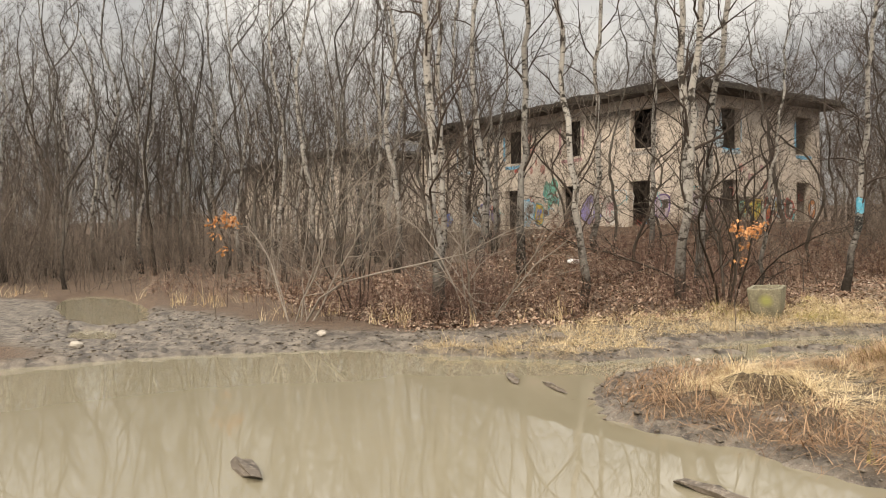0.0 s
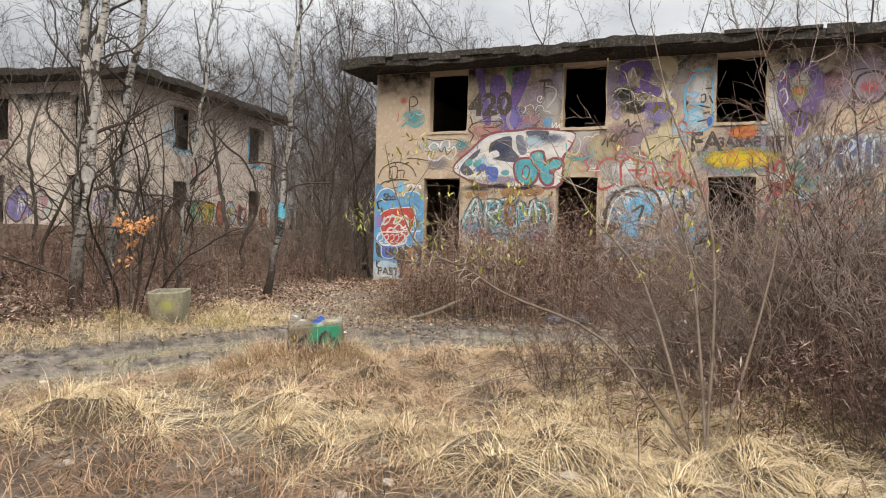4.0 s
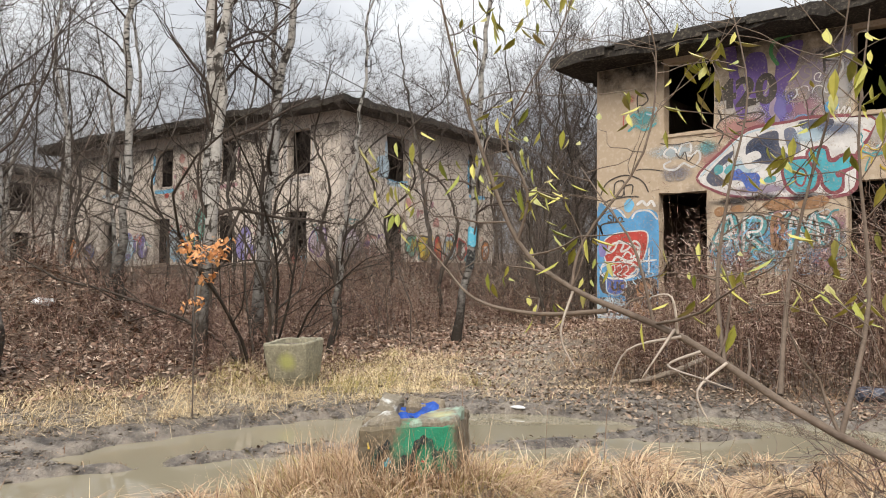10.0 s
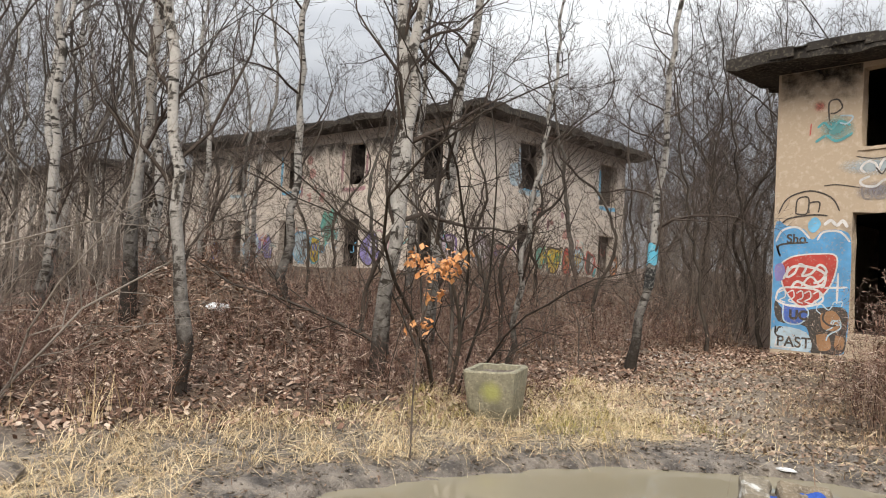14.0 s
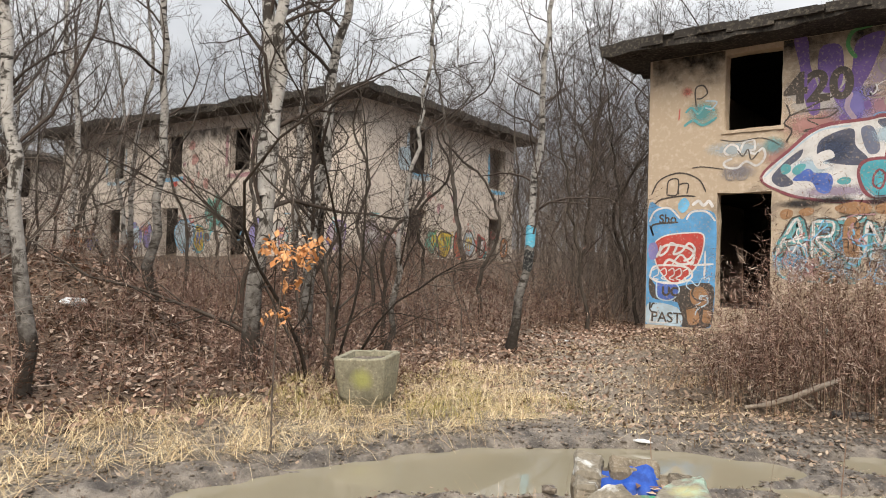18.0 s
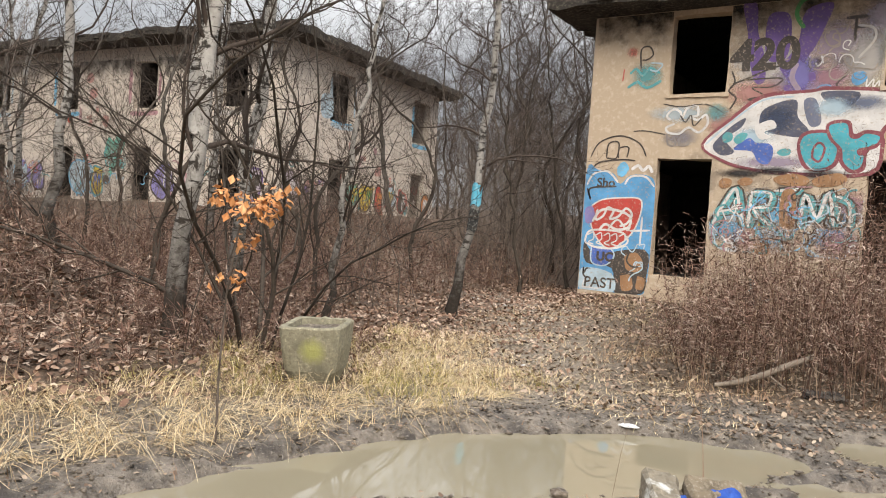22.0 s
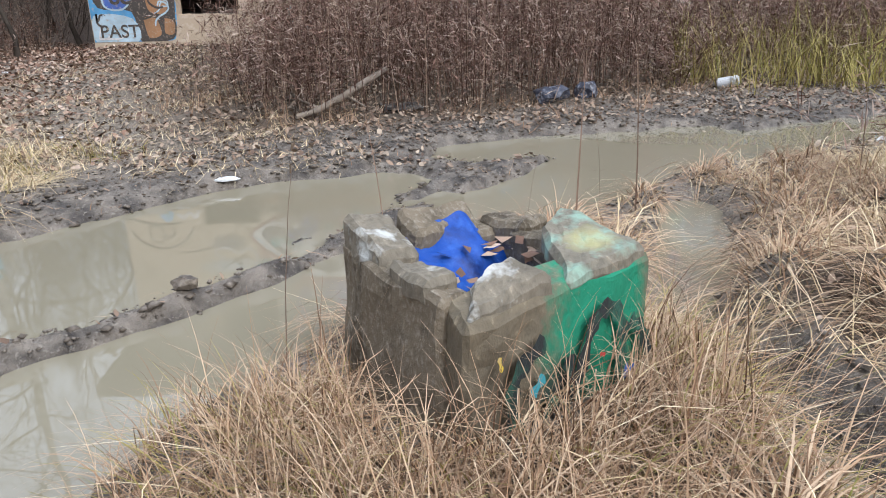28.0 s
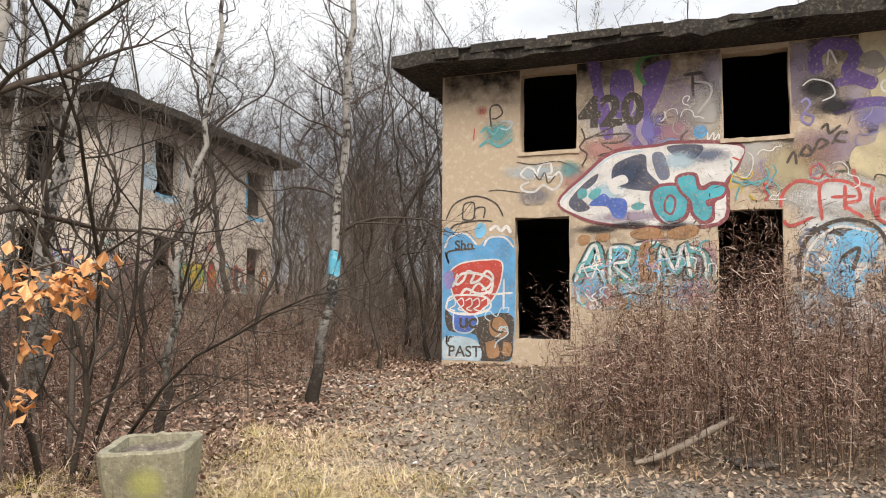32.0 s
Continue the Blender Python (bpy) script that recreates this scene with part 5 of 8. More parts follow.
cx_, cy_ = scatter(46000, 1.0, 10, -14.5, -5.5, lambda x, y: (zones(x, y)[0] > 0.3) & (wetness(x, y) < 0.5))
v, f = lump_field(cx_, cy_, 0.003 + 0.013 * npr.random_sample(len(cx_)) ** 2, 0.6)
stuff_mesh("mud_crumbs", v, f, CLOD, "crumbs of churned dark mud beside the ruts", "mud")
dx_, dy_ = scatter(9000, 1.0, 10, -15, -5.5, lambda x, y: (zones(x, y)[0] > 0.2) & dry(x, y, 0.3))
n_ = len(dx_)
v, f = blade_field(dx_, dy_, npr.uniform(0.03, 0.14, n_), npr.uniform(0.002, 0.006, n_), npr.uniform(0.85, 0.97, n_), npr.uniform(0.2, 0.6, n_), npr.uniform(0, 6.283, n_))
stuff_mesh("straw_bits", v, f, WET_STRAW, "trodden bits of straw and twigs in the mud", "straw")
# long grass that leans against the concrete well head
wa_ = npr.uniform(0, 6.283, 7000)
wr_ = npr.uniform(0.31, 0.85, 7000)
wx0, wy0 = 5.06 + wr_ * np.cos(wa_), -11.28 + wr_ * np.sin(wa_)
ok_ = dry(wx0, wy0, 0.5) & ((wy0 < -11.12) | (wx0 > 5.2))
wx0, wy0, wa_ = wx0[ok_], wy0[ok_], wa_[ok_]
n_ = len(wx0)
v, f = blade_field(wx0, wy0, npr.uniform(0.12, 0.38, n_), npr.uniform(0.002, 0.005, n_), npr.uniform(0.35, 0.95, n_), npr.uniform(0.2, 0.8, n_), wa_ + npr.normal(0, 1.3, n_), 0.0, 4)
stuff_mesh("well_grass", v, f, RUSSET, "long dead grass round the broken concrete well head", "grass")
near_ = np.flatnonzero((wy0 < -11.2) & (np.hypot(wx0 - 5.06, wy0 + 11.28) < 0.62))[:900]
m_ = len(near_)
v, f = blade_field(wx0[near_], wy0[near_], npr.uniform(0.28, 0.5, m_), npr.uniform(0.002, 0.005, m_), npr.uniform(0.15, 0.6, m_), npr.uniform(0.2, 0.7, m_), npr.uniform(0, 6.283, m_), 0.0, 4)
stuff_mesh("tall_well_grass", v, f, RUSSET, "taller dead grass blades that cover the foot of the concrete ring", "grass")
n_ = n_ // 5
v, f = blade_field(wx0[:n_] + 0.03, wy0[:n_] - 0.03, npr.uniform(0.12, 0.3, n_), npr.uniform(0.003, 0.006, n_), npr.uniform(0.4, 0.9, n_), npr.uniform(0.1, 0.5, n_), wa_[:n_] + npr.normal(0, 0.8, n_), 0.0, 4)
stuff_mesh("well_green_grass", v, f, GREEN_STRAW, "green blades among the dead grass at the well head", "grass")

# ---- painted walls ----
PAINTS = {"lb": (0.07, 0.34, 0.66), "sky": (0.14, 0.50, 0.80), "ice": (0.45, 0.60, 0.70), "ink": (0.018, 0.017, 0.02), "night": (0.05, 0.07, 0.13), "teal": (0.06, 0.36, 0.40), "tealm": (0.10, 0.42, 0.34),
          "cyan": (0.03, 0.40, 0.50), "blue": (0.03, 0.12, 0.50), "red": (0.50, 0.025, 0.02), "redd": (0.52, 0.06, 0.06), "brown": (0.34, 0.17, 0.07), "lilac": (0.22, 0.20, 0.50), "lilacw": (0.42, 0.36, 0.44),
          "white": (0.72, 0.71, 0.70), "dust": (0.30, 0.32, 0.32), "pink": (0.48, 0.24, 0.22), "lav": (0.33, 0.26, 0.36), "purple": (0.11, 0.055, 0.27), "green": (0.05, 0.30, 0.08), "cream": (0.56, 0.48, 0.30),
          "maroon": (0.22, 0.03, 0.06), "rose": (0.42, 0.22, 0.26), "grey": (0.24, 0.21, 0.19), "orange": (0.58, 0.20, 0.04), "yellow": (0.66, 0.47, 0.02), "ash": (0.54, 0.52, 0.50), "olive": (0.28, 0.30, 0.16),
          "slate": (0.12, 0.15, 0.24), "black2": (0.05, 0.06, 0.07)}
paint_mats = {}


def paint(key):
    if key not in paint_mats:
        m, ns, ls, bs = nodes_of("paint_" + key)
        co = ns.new("ShaderNodeTexCoord").outputs["Object"]
        c = PAINTS[key]
        n1, n2 = noise_node(ns, ls, 3.0, 6, co), noise_node(ns, ls, 22.0, 6, co)
        base = mix_node(ns, ls, ramp_node(ns, ls, n1, 0.35, 0.7), tuple(v * 0.75 for v in c), tuple(min(1, v * 1.2 + 0.01) for v in c))
        base = mix_node(ns, ls, 0.14, base, (0.42, 0.35, 0.28))
        ls.new(mix_node(ns, ls, ramp_node(ns, ls, n2, 0.56, 0.72), base, (0.42, 0.34, 0.26)), bs.inputs["Base Color"])
        bs.inputs["Roughness"].default_value, bs.inputs["Specular IOR Level"].default_value = 0.75, 0.25
        bump_node(ns, ls, bs, n2, 0.25, 0.008)
        paint_mats[key] = m
    return paint_mats[key]


class Wall:
    """A wall to paint on: its house, its plane as a matrix (x along, z up, -y outwards), and how many coats it has."""

    def __init__(self, owner, m, holes=()):
        self.owner, self.m, self.coats, self.top, self.holes = owner, m, 0, 0, holes

    def open_at(self, x, z):
        return any(x0 < x < x1 and z0 < z < z1 for x0, z0, x1, z1 in self.holes)

    def coat(self):
        self.coats += 1
        return -0.003 - 0.00002 * self.coats


def on_wall(wall, verts, faces, key, label):
    ob = link_mesh("graffiti", [wall.m @ Vector((max(v[0], 0.012), v[1], max(v[2], 0.05))) for v in verts], faces, paint(key), wall.owner)
    if label:
        tagged(ob, label)
    return ob


RIMS = {"cyan": "ink", "red": "white", "yellow": "orange", "night": "white", "blue": "ice", "ash": "redd", "slate": "ice", "maroon": "white", "brown": "ink", "cream": "grey", "ice": "sky"}


def fill(wall, key, pts, label="", rim=False):
    y = wall.coat()
    line = bend(pts, True, 4)
    if rim and key in RIMS:
        stroke(wall, RIMS[key], 0.014, pts + pts[:1])
    return on_wall(wall, [(x, y, z) for x, z in line], [tuple(range(len(line)))], key, label)


def stroke(wall, key, half, pts, label=""):
    y = wall.coat()
    line = [Vector((x, z)) for x, z in bend(pts, False, 5)]
    vs, n = [], len(line)
    for i, p in enumerate(line):
        d = line[min(i + 1, n - 1)] - line[max(i - 1, 0)]
        d = d.normalized() if d.length > 1e-6 else Vector((1, 0))
        w = half * (0.55 if i in (0, n - 1) else 1.0)
        vs += [(p.x - d.y * w, y, p.y + d.x * w), (p.x + d.y * w, y, p.y - d.x * w)]
    fs = [(2 * i, 2 * i + 1, 2 * i + 3, 2 * i + 2) for i in range(n - 1) if not any(wall.open_at(q.x, q.y) for q in line[i:i + 2])]
    return on_wall(wall, vs, fs, key, label) if fs else None


spray_mats = {}


def spray_paint(key, strength):
    """Sprayed paint that thins out unevenly towards the rim of its cloud."""
    if (key, strength) not in spray_mats:
        m, ns, ls, bs = nodes_of("spray_" + key)
        tc = ns.new("ShaderNodeTexCoord")
        c = PAINTS[key]
        n1, n2 = noise_node(ns, ls, 3.5, 6, tc.outputs["Object"]), noise_node(ns, ls, 28.0, 6, tc.outputs["Object"])
        ls.new(mix_node(ns, ls, n1, tuple(v * 0.8 for v in c), tuple(min(1, v * 1.15 + 0.02) for v in c)), bs.inputs["Base Color"])
        bs.inputs["Roughness"].default_value = 0.85
        ln = ns.new("ShaderNodeVectorMath")
        ln.operation = "LENGTH"
        ls.new(tc.outputs["UV"], ln.inputs[0])
        add = ns.new("ShaderNodeMath")
        add.operation = "MULTIPLY_ADD"
        ls.new(mix_node(ns, ls, 0.35, n1, n2), add.inputs[0])
        add.inputs[1].default_value = -1.1
        ls.new(ln.outputs["Value"], add.inputs[2])
        mr = ns.new("ShaderNodeMapRange")
        for k, v in (("From Min", 0.42), ("From Max", -0.2), ("To Min", 0.0), ("To Max", strength)):
            mr.inputs[k].default_value = v
        ls.new(add.outputs[0], mr.inputs["Value"])
        ls.new(mr.outputs["Result"], bs.inputs["Alpha"])
        spray_mats[(key, strength)] = m
    return spray_mats[(key, strength)]


def spray(wall, key, cx, cz, rx, rz, strength=0.9):
    y, n = wall.coat(), 18
    at = [(i / n * 2 - 1, k / n * 2 - 1) for k in range(n + 1) for i in range(n + 1)]
    vs = [(cx + u * rx, y, cz + v * rz) for u, v in at]
    fs = []
    for k in range(n):
        for i in range(n):
            q = (k * (n + 1) + i, k * (n + 1) + i + 1, (k + 1) * (n + 1) + i + 1, (k + 1) * (n + 1) + i)
            if not any(wall.open_at(vs[j][0], vs[j][2]) or vs[j][2] > 5.28 or vs[j][0] < 0.01 for j in q):
                fs.append(q)
    if not fs:
        return
    used = sorted({j for q in fs for j in q})
    place = {j: i for i, j in enumerate(used)}
    vs, at, fs = [vs[j] for j in used], [at[j] for j in used], [tuple(place[j] for j in q) for q in fs]
    ob = link_mesh("spray_cloud", [wall.m @ Vector(v) for v in vs], fs, spray_paint(key, strength), wall.owner)
    uv = ob.data.uv_layers.new(name="cloud")
    for lp in ob.data.loops:
        uv.data[lp.index].uv = at[lp.vertex_index]


def lettering(wall, key, words, x, z, size, bold=0.012):
    y = wall.coat()
    cu = bpy.data.curves.new("letters", "FONT")
    cu.body, cu.size, cu.offset, cu.extrude = words, size * 1.4, bold, 0.0003
    tmp = bpy.data.objects.new("letters", cu)
    me = bpy.data.meshes.new_from_object(tmp)
    bpy.data.objects.remove(tmp)
    me.transform(wall.m @ pose(x, y, z, 90, 0, 0))
    me.materials.append(paint(key))
    ob = new("lettering", me)
    ob.parent = wall.owner
    return tagged(ob, "painted letters " + words)


def scribble(wall, rnd, x0, x1, z0, z1, keys, n, half=0.02, blobs=0.35):
    """Layers of old tags: small blobs, loops and zigzags."""
    below = wall.coats
    for _ in range(n):
        key = rnd.choice(keys)
        cx, cz = rnd.uniform(x0, x1), rnd.uniform(z0, z1)
        w, h = rnd.uniform(0.08, 0.32), rnd.uniform(0.10, 0.34)
        clampx, clampz = (lambda v: min(max(v, x0), x1)), (lambda v: min(max(v, z0), z1))
        if rnd.random() < blobs:
            k = rnd.randint(5, 8)
            pts = [(clampx(cx + w * 0.8 * rnd.uniform(0.6, 1.1) * math.cos(6.283 * i / k)), clampz(cz + h * 0.8 * rnd.uniform(0.6, 1.1) * math.sin(6.283 * i / k))) for i in range(k)]
            fill(wall, key, pts)
        else:
            k, a, turn = rnd.randint(5, 10), rnd.uniform(0, 6.283), rnd.uniform(0.5, 1.1) * rnd.choice((-1, 1))
            pts, step = [(cx, cz)], rnd.uniform(0.05, 0.13)
            for i in range(k):
                a += turn + rnd.gauss(0, 0.5)
                turn = -turn if rnd.random() < 0.25 else turn
                pts.append((clampx(pts[-1][0] + step * math.cos(a) + 0.02), clampz(pts[-1][1] + step * math.sin(a))))
            stroke(wall, key, half * rnd.uniform(0.5, 1.3), pts)
    wall.top = max(wall.top, wall.coats)
    wall.coats = below


# Uneven soot, plus eave shade painted in: denser towards the wall top.
SOOT_EAVE_SHADE, ns, ls, bs = nodes_of("soot_stain")
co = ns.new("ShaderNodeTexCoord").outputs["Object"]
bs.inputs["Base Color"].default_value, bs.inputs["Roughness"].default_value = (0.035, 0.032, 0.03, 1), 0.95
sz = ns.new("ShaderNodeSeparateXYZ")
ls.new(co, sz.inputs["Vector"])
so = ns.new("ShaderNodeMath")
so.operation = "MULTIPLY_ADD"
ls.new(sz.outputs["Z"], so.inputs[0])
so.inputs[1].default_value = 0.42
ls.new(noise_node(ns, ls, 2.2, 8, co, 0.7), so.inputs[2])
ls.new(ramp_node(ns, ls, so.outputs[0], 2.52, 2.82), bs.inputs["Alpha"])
for eave_house, cols, n in ((house_b, COLS_B, 17.4), (house_a, COLS_A, 16.3)):
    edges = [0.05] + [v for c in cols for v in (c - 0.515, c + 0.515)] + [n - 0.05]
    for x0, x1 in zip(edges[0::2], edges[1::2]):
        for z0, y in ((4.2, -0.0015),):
            link_mesh("soot_stain", [(x0, y, z0), (x1, y, z0), (x1, y, 5.29), (x0, y, 5.29)], [(0, 1, 2, 3)], SOOT_EAVE_SHADE, eave_house, label="black soot with painted-in shade below the eave")

WB = Wall(house_b, Matrix.Identity(4), [h for c in COLS_B for h in ((c - 0.62, 0.4, c + 0.36, 2.6), (c - 0.5, 3.75, c + 0.5, 5.2))])
tag_rnd = random.Random(8)
BAYS = [(2.45, 4.75), (5.85, 8.15), (9.25, 11.55), (12.7, 15.0)]
for k in range(52):
    spray(WB, tag_rnd.choice(("lilacw", "ash", "lilacw", "ice", "ash", "white", "cream", "lav", "pink")), tag_rnd.uniform(2.7, 15.6), tag_rnd.uniform(2.7, 5.0), tag_rnd.uniform(0.4, 0.9), tag_rnd.uniform(0.35, 0.7), 0.7)
for k in range(50):
    spray(WB, tag_rnd.choice(("ice", "ash", "sky", "white", "ice", "lilacw", "pink", "white")), tag_rnd.uniform(5.7, 15.6), tag_rnd.uniform(0.7, 2.5), tag_rnd.uniform(0.3, 0.6), tag_rnd.uniform(0.3, 0.55), 0.8)
for k in range(9):
    spray(WB, ("ice", "sky", "rose")[k % 3], tag_rnd.uniform(2.6, 4.6), tag_rnd.uniform(1.2, 2.1), 0.4, 0.3, 0.6)
for (x0, x1), keys in zip(BAYS[1:], (["ink", "ink", "white", "sky", "ash", "slate"], ["redd", "white", "teal", "ink", "pink", "ash", "rose"], ["blue", "sky", "white", "pink", "purple", "ink"])):
    scribble(WB, tag_rnd, x0, x1, 0.5, 2.25, keys, 46, 0.03, 0.12)
    scribble(WB, tag_rnd, x0, x1, 0.5, 2.3, keys, 40, 0.013, 0.0)
WB.coats = WB.top
fill(WB, "lb", [(0.01,2.3), (0.25,2.38), (0.57,2.31), (0.71,2.12), (0.91,2.29), (1.27,2.27), (1.38,2.04), (1.38,1.09), (1.34,0.23), (1.13,0.04), (0.01,0.03)], rim=True)
fill(WB, "ink", [(0.08,0.98), (0.34,0.77), (1.27,0.91), (1.34,0.42), (1.27,0.08), (0.76,0.03), (0.66,0.51), (0.14,0.58)], rim=True)
fill(WB, "ice", [(0.05,0.46), (0.66,0.41), (0.71,0.03), (0.05,0.01)])
fill(WB, "blue", [(0.23,0.9), (0.58,0.89), (0.69,0.74), (0.52,0.55), (0.25,0.6)], rim=True)
fill(WB, "red", [(0.18,1.69), (0.39,1.81), (0.8,1.86), (1.13,1.83), (1.13,1.51), (0.99,1.18), (0.71,0.92), (0.48,0.91), (0.25,1.17), (0.16,1.45)], rim=True)
fill(WB, "brown", [(0.88,0.78), (1.12,0.85), (1.27,0.66), (1.17,0.47), (0.93,0.51)], rim=True)
fill(WB, "brown", [(0.82,0.39), (1.04,0.42), (1.1,0.15), (0.88,0.1)], rim=True)
fill(WB, "brown", [(1.16,0.42), (1.32,0.37), (1.3,0.15), (1.14,0.17)], rim=True)
fill(WB, "lilac", [(0.05,1.62), (0.2,1.66), (0.25,1.41), (0.08,1.34)], rim=True)
stroke(WB, "white", 0.019, [(0.05,2.09), (0.17,2.3), (0.45,2.35), (0.67,2.14)])
stroke(WB, "white", 0.019, [(0.8,2.11), (0.91,2.26), (1.19,2.26), (1.36,2.08)])
stroke(WB, "white", 0.024, [(0.21,1.38), (0.38,1.61), (0.71,1.61), (0.95,1.5), (0.93,1.31), (0.71,1.25), (0.47,1.34), (0.36,1.21)])
stroke(WB, "white", 0.019, [(0.54,1.25), (0.71,1.44), (0.91,1.25), (0.97,1.39)])
stroke(WB, "white", 0.019, [(0.08,0.98), (0.16,1.19), (0.47,1.23), (0.84,1.19), (0.93,1.01), (0.67,0.89), (0.3,0.89), (0.08,0.98)])
stroke(WB, "white", 0.019, [(1.18,1.52), (1.17,0.97)])
stroke(WB, "white", 0.019, [(0.95,1.24), (1.34,1.27)])
stroke(WB, "ink", 0.019, [(0.06,2.02), (0.14,1.81), (0.12,2.02), (0.64,2.07)])
fill(WB, "sky", [(0.64,2.45), (0.76,2.54), (0.86,2.41), (0.76,2.26), (0.65,2.29)], rim=True)
stroke(WB, "white", 0.029, [(0.91,2.39), (1.03,2.47), (1.13,2.38), (1.23,2.46), (1.31,2.34)])
stroke(WB, "ink", 0.014, [(0.08,2.62), (0.25,2.91), (0.65,3.03), (1.02,2.89), (1.17,2.64)])
stroke(WB, "ink", 0.014, [(0.4,2.61), (0.43,2.88), (0.62,2.9), (0.6,2.61), (0.4,2.61)])
stroke(WB, "ink", 0.014, [(0.64,2.61), (0.64,2.79), (0.82,2.81), (0.8,2.62)])
stroke(WB, "ink", 0.014, [(0.16,2.44), (0.3,2.53), (0.71,2.58), (0.97,2.56)])
spray(WB, "pink", 3.12, 3.73, 0.74, 0.28, 0.75)
spray(WB, "lav", 3.86, 3.91, 0.74, 0.37, 0.75)
spray(WB, "lav", 4.23, 4.53, 0.67, 0.49, 0.60)
spray(WB, "pink", 2.50, 3.23, 0.37, 0.31, 0.60)
spray(WB, "rose", 4.17, 3.97, 0.55, 0.25, 0.60)
spray(WB, "ash", 4.60, 4.22, 0.43, 0.67, 0.60)
spray(WB, "teal", 1.06, 4.15, 0.34, 0.28, 0.60)
spray(WB, "redd", 0.77, 4.60, 0.13, 0.12, 0.50)
spray(WB, "ice", 1.74, 3.42, 0.67, 0.18, 0.50)
spray(WB, "slate", 1.75, 2.98, 0.37, 0.18, 0.50)
spray(WB, "teal", 2.37, 3.42, 0.25, 0.18, 0.50)
stroke(WB, "ink", 0.015, [(0.95, 4.28), (0.93, 4.63), (1.08, 4.68), (1.16, 4.53), (1.05, 4.44), (0.96, 4.44)])
stroke(WB, "teal", 0.021, [(0.74, 4.19), (0.86, 4.28), (0.99, 4.15), (1.12, 4.28), (1.31, 4.18)])
stroke(WB, "teal", 0.025, [(0.71, 3.93), (0.90, 4.03), (1.09, 3.92), (1.35, 4.04)])
stroke(WB, "ice", 0.015, [(1.12, 4.38), (1.34, 4.34), (1.25, 4.22), (1.12, 4.25)])
stroke(WB, "redd", 0.012, [(0.63, 4.29), (0.61, 4.06)])
stroke(WB, "white", 0.021, [(1.58, 3.30), (1.50, 3.39), (1.61, 3.50), (1.74, 3.45), (1.77, 3.33), (1.86, 3.52), (2.02, 3.56), (2.05, 3.39), (1.93, 3.36), (2.06, 3.30), (2.19, 3.39), (2.23, 3.23), (2.09, 3.08), (1.90, 3.17), (1.74, 3.06), (1.55, 3.08), (1.50, 3.17), (1.65, 3.24)])
stroke(WB, "ink", 0.009, [(1.42, 3.61), (1.74, 3.55), (2.18, 3.58), (2.49, 3.42)])
stroke(WB, "ink", 0.012, [(1.74, 3.39), (1.84, 3.27), (1.93, 3.39), (1.99, 3.20), (2.12, 3.33)])
stroke(WB, "grey", 0.018, [(1.52, 3.05), (1.56, 2.86), (1.69, 2.86), (1.65, 3.02)])
stroke(WB, "grey", 0.018, [(1.78, 3.02), (1.75, 2.86), (1.91, 2.86), (1.93, 3.02)])
stroke(WB, "ink", 0.009, [(0.89, 3.11), (1.11, 3.12), (1.49, 3.05)])
fill(WB, "purple", [(2.69, 5.31), (2.91, 5.28), (2.96, 4.80), (3.08, 4.42), (3.13, 3.98), (2.99, 3.91), (2.87, 4.23), (2.79, 4.80)])
fill(WB, "purple", [(3.11, 5.04), (3.41, 5.08), (3.49, 4.79), (3.45, 4.35), (3.28, 4.26), (3.11, 4.39)])
fill(WB, "purple", [(3.69, 5.09), (4.09, 5.18), (3.99, 4.79), (3.86, 4.47), (3.72, 4.19), (3.81, 3.91), (3.68, 3.69), (3.46, 3.98), (3.34, 4.20), (3.48, 4.35), (3.61, 4.60)])
spray(WB, "lilac", 3.67, 4.04, 0.31, 0.37, 0.70)
stroke(WB, "lav", 0.043, [(3.61, 4.23), (3.55, 3.98), (3.68, 3.76)])
stroke(WB, "green", 0.034, [(3.91, 5.32), (3.63, 5.27), (3.55, 5.04), (3.68, 4.80)])
lettering(WB, "ink", "420", 2.55, 4.16, 0.52, 0.030)
stroke(WB, "ink", 0.021, [(4.44, 4.53), (4.44, 4.91)])
stroke(WB, "ink", 0.028, [(4.30, 4.91), (4.60, 4.92)])
stroke(WB, "ink", 0.021, [(4.44, 4.75), (4.58, 4.75)])
stroke(WB, "grey", 0.012, [(4.01, 4.72), (4.16, 4.73), (4.23, 4.53), (4.10, 4.47), (4.01, 4.60), (4.01, 4.72)])
stroke(WB, "grey", 0.012, [(3.83, 4.13), (3.81, 4.26), (3.98, 4.32), (4.17, 4.25), (4.17, 4.13), (3.98, 4.09), (3.86, 4.12)])
stroke(WB, "grey", 0.012, [(4.23, 4.35), (4.44, 4.28), (4.41, 4.06), (4.23, 3.91), (4.11, 4.00), (4.17, 4.22)])
stroke(WB, "ash", 0.018, [(4.47, 4.78), (4.69, 4.72), (4.72, 4.53), (4.51, 4.25)])
fill(WB, "lb", [(4.45, 4.00), (4.60, 4.03), (4.66, 3.91), (4.54, 3.81), (4.45, 3.86)])
stroke(WB, "white", 0.012, [(4.66, 3.91), (4.66, 3.78), (4.75, 3.90), (4.75, 3.77), (4.83, 3.87), (4.83, 3.78)])
stroke(WB, "ink", 0.012, [(4.35, 3.97), (4.23, 3.82), (4.33, 3.47)])
stroke(WB, "lb", 0.009, [(3.86, 3.60), (3.98, 3.82), (4.17, 3.78), (3.99, 3.41)])
stroke(WB, "ink", 0.015, [(2.61, 3.92), (2.86, 4.01), (3.17, 4.14), (3.48, 4.23)])
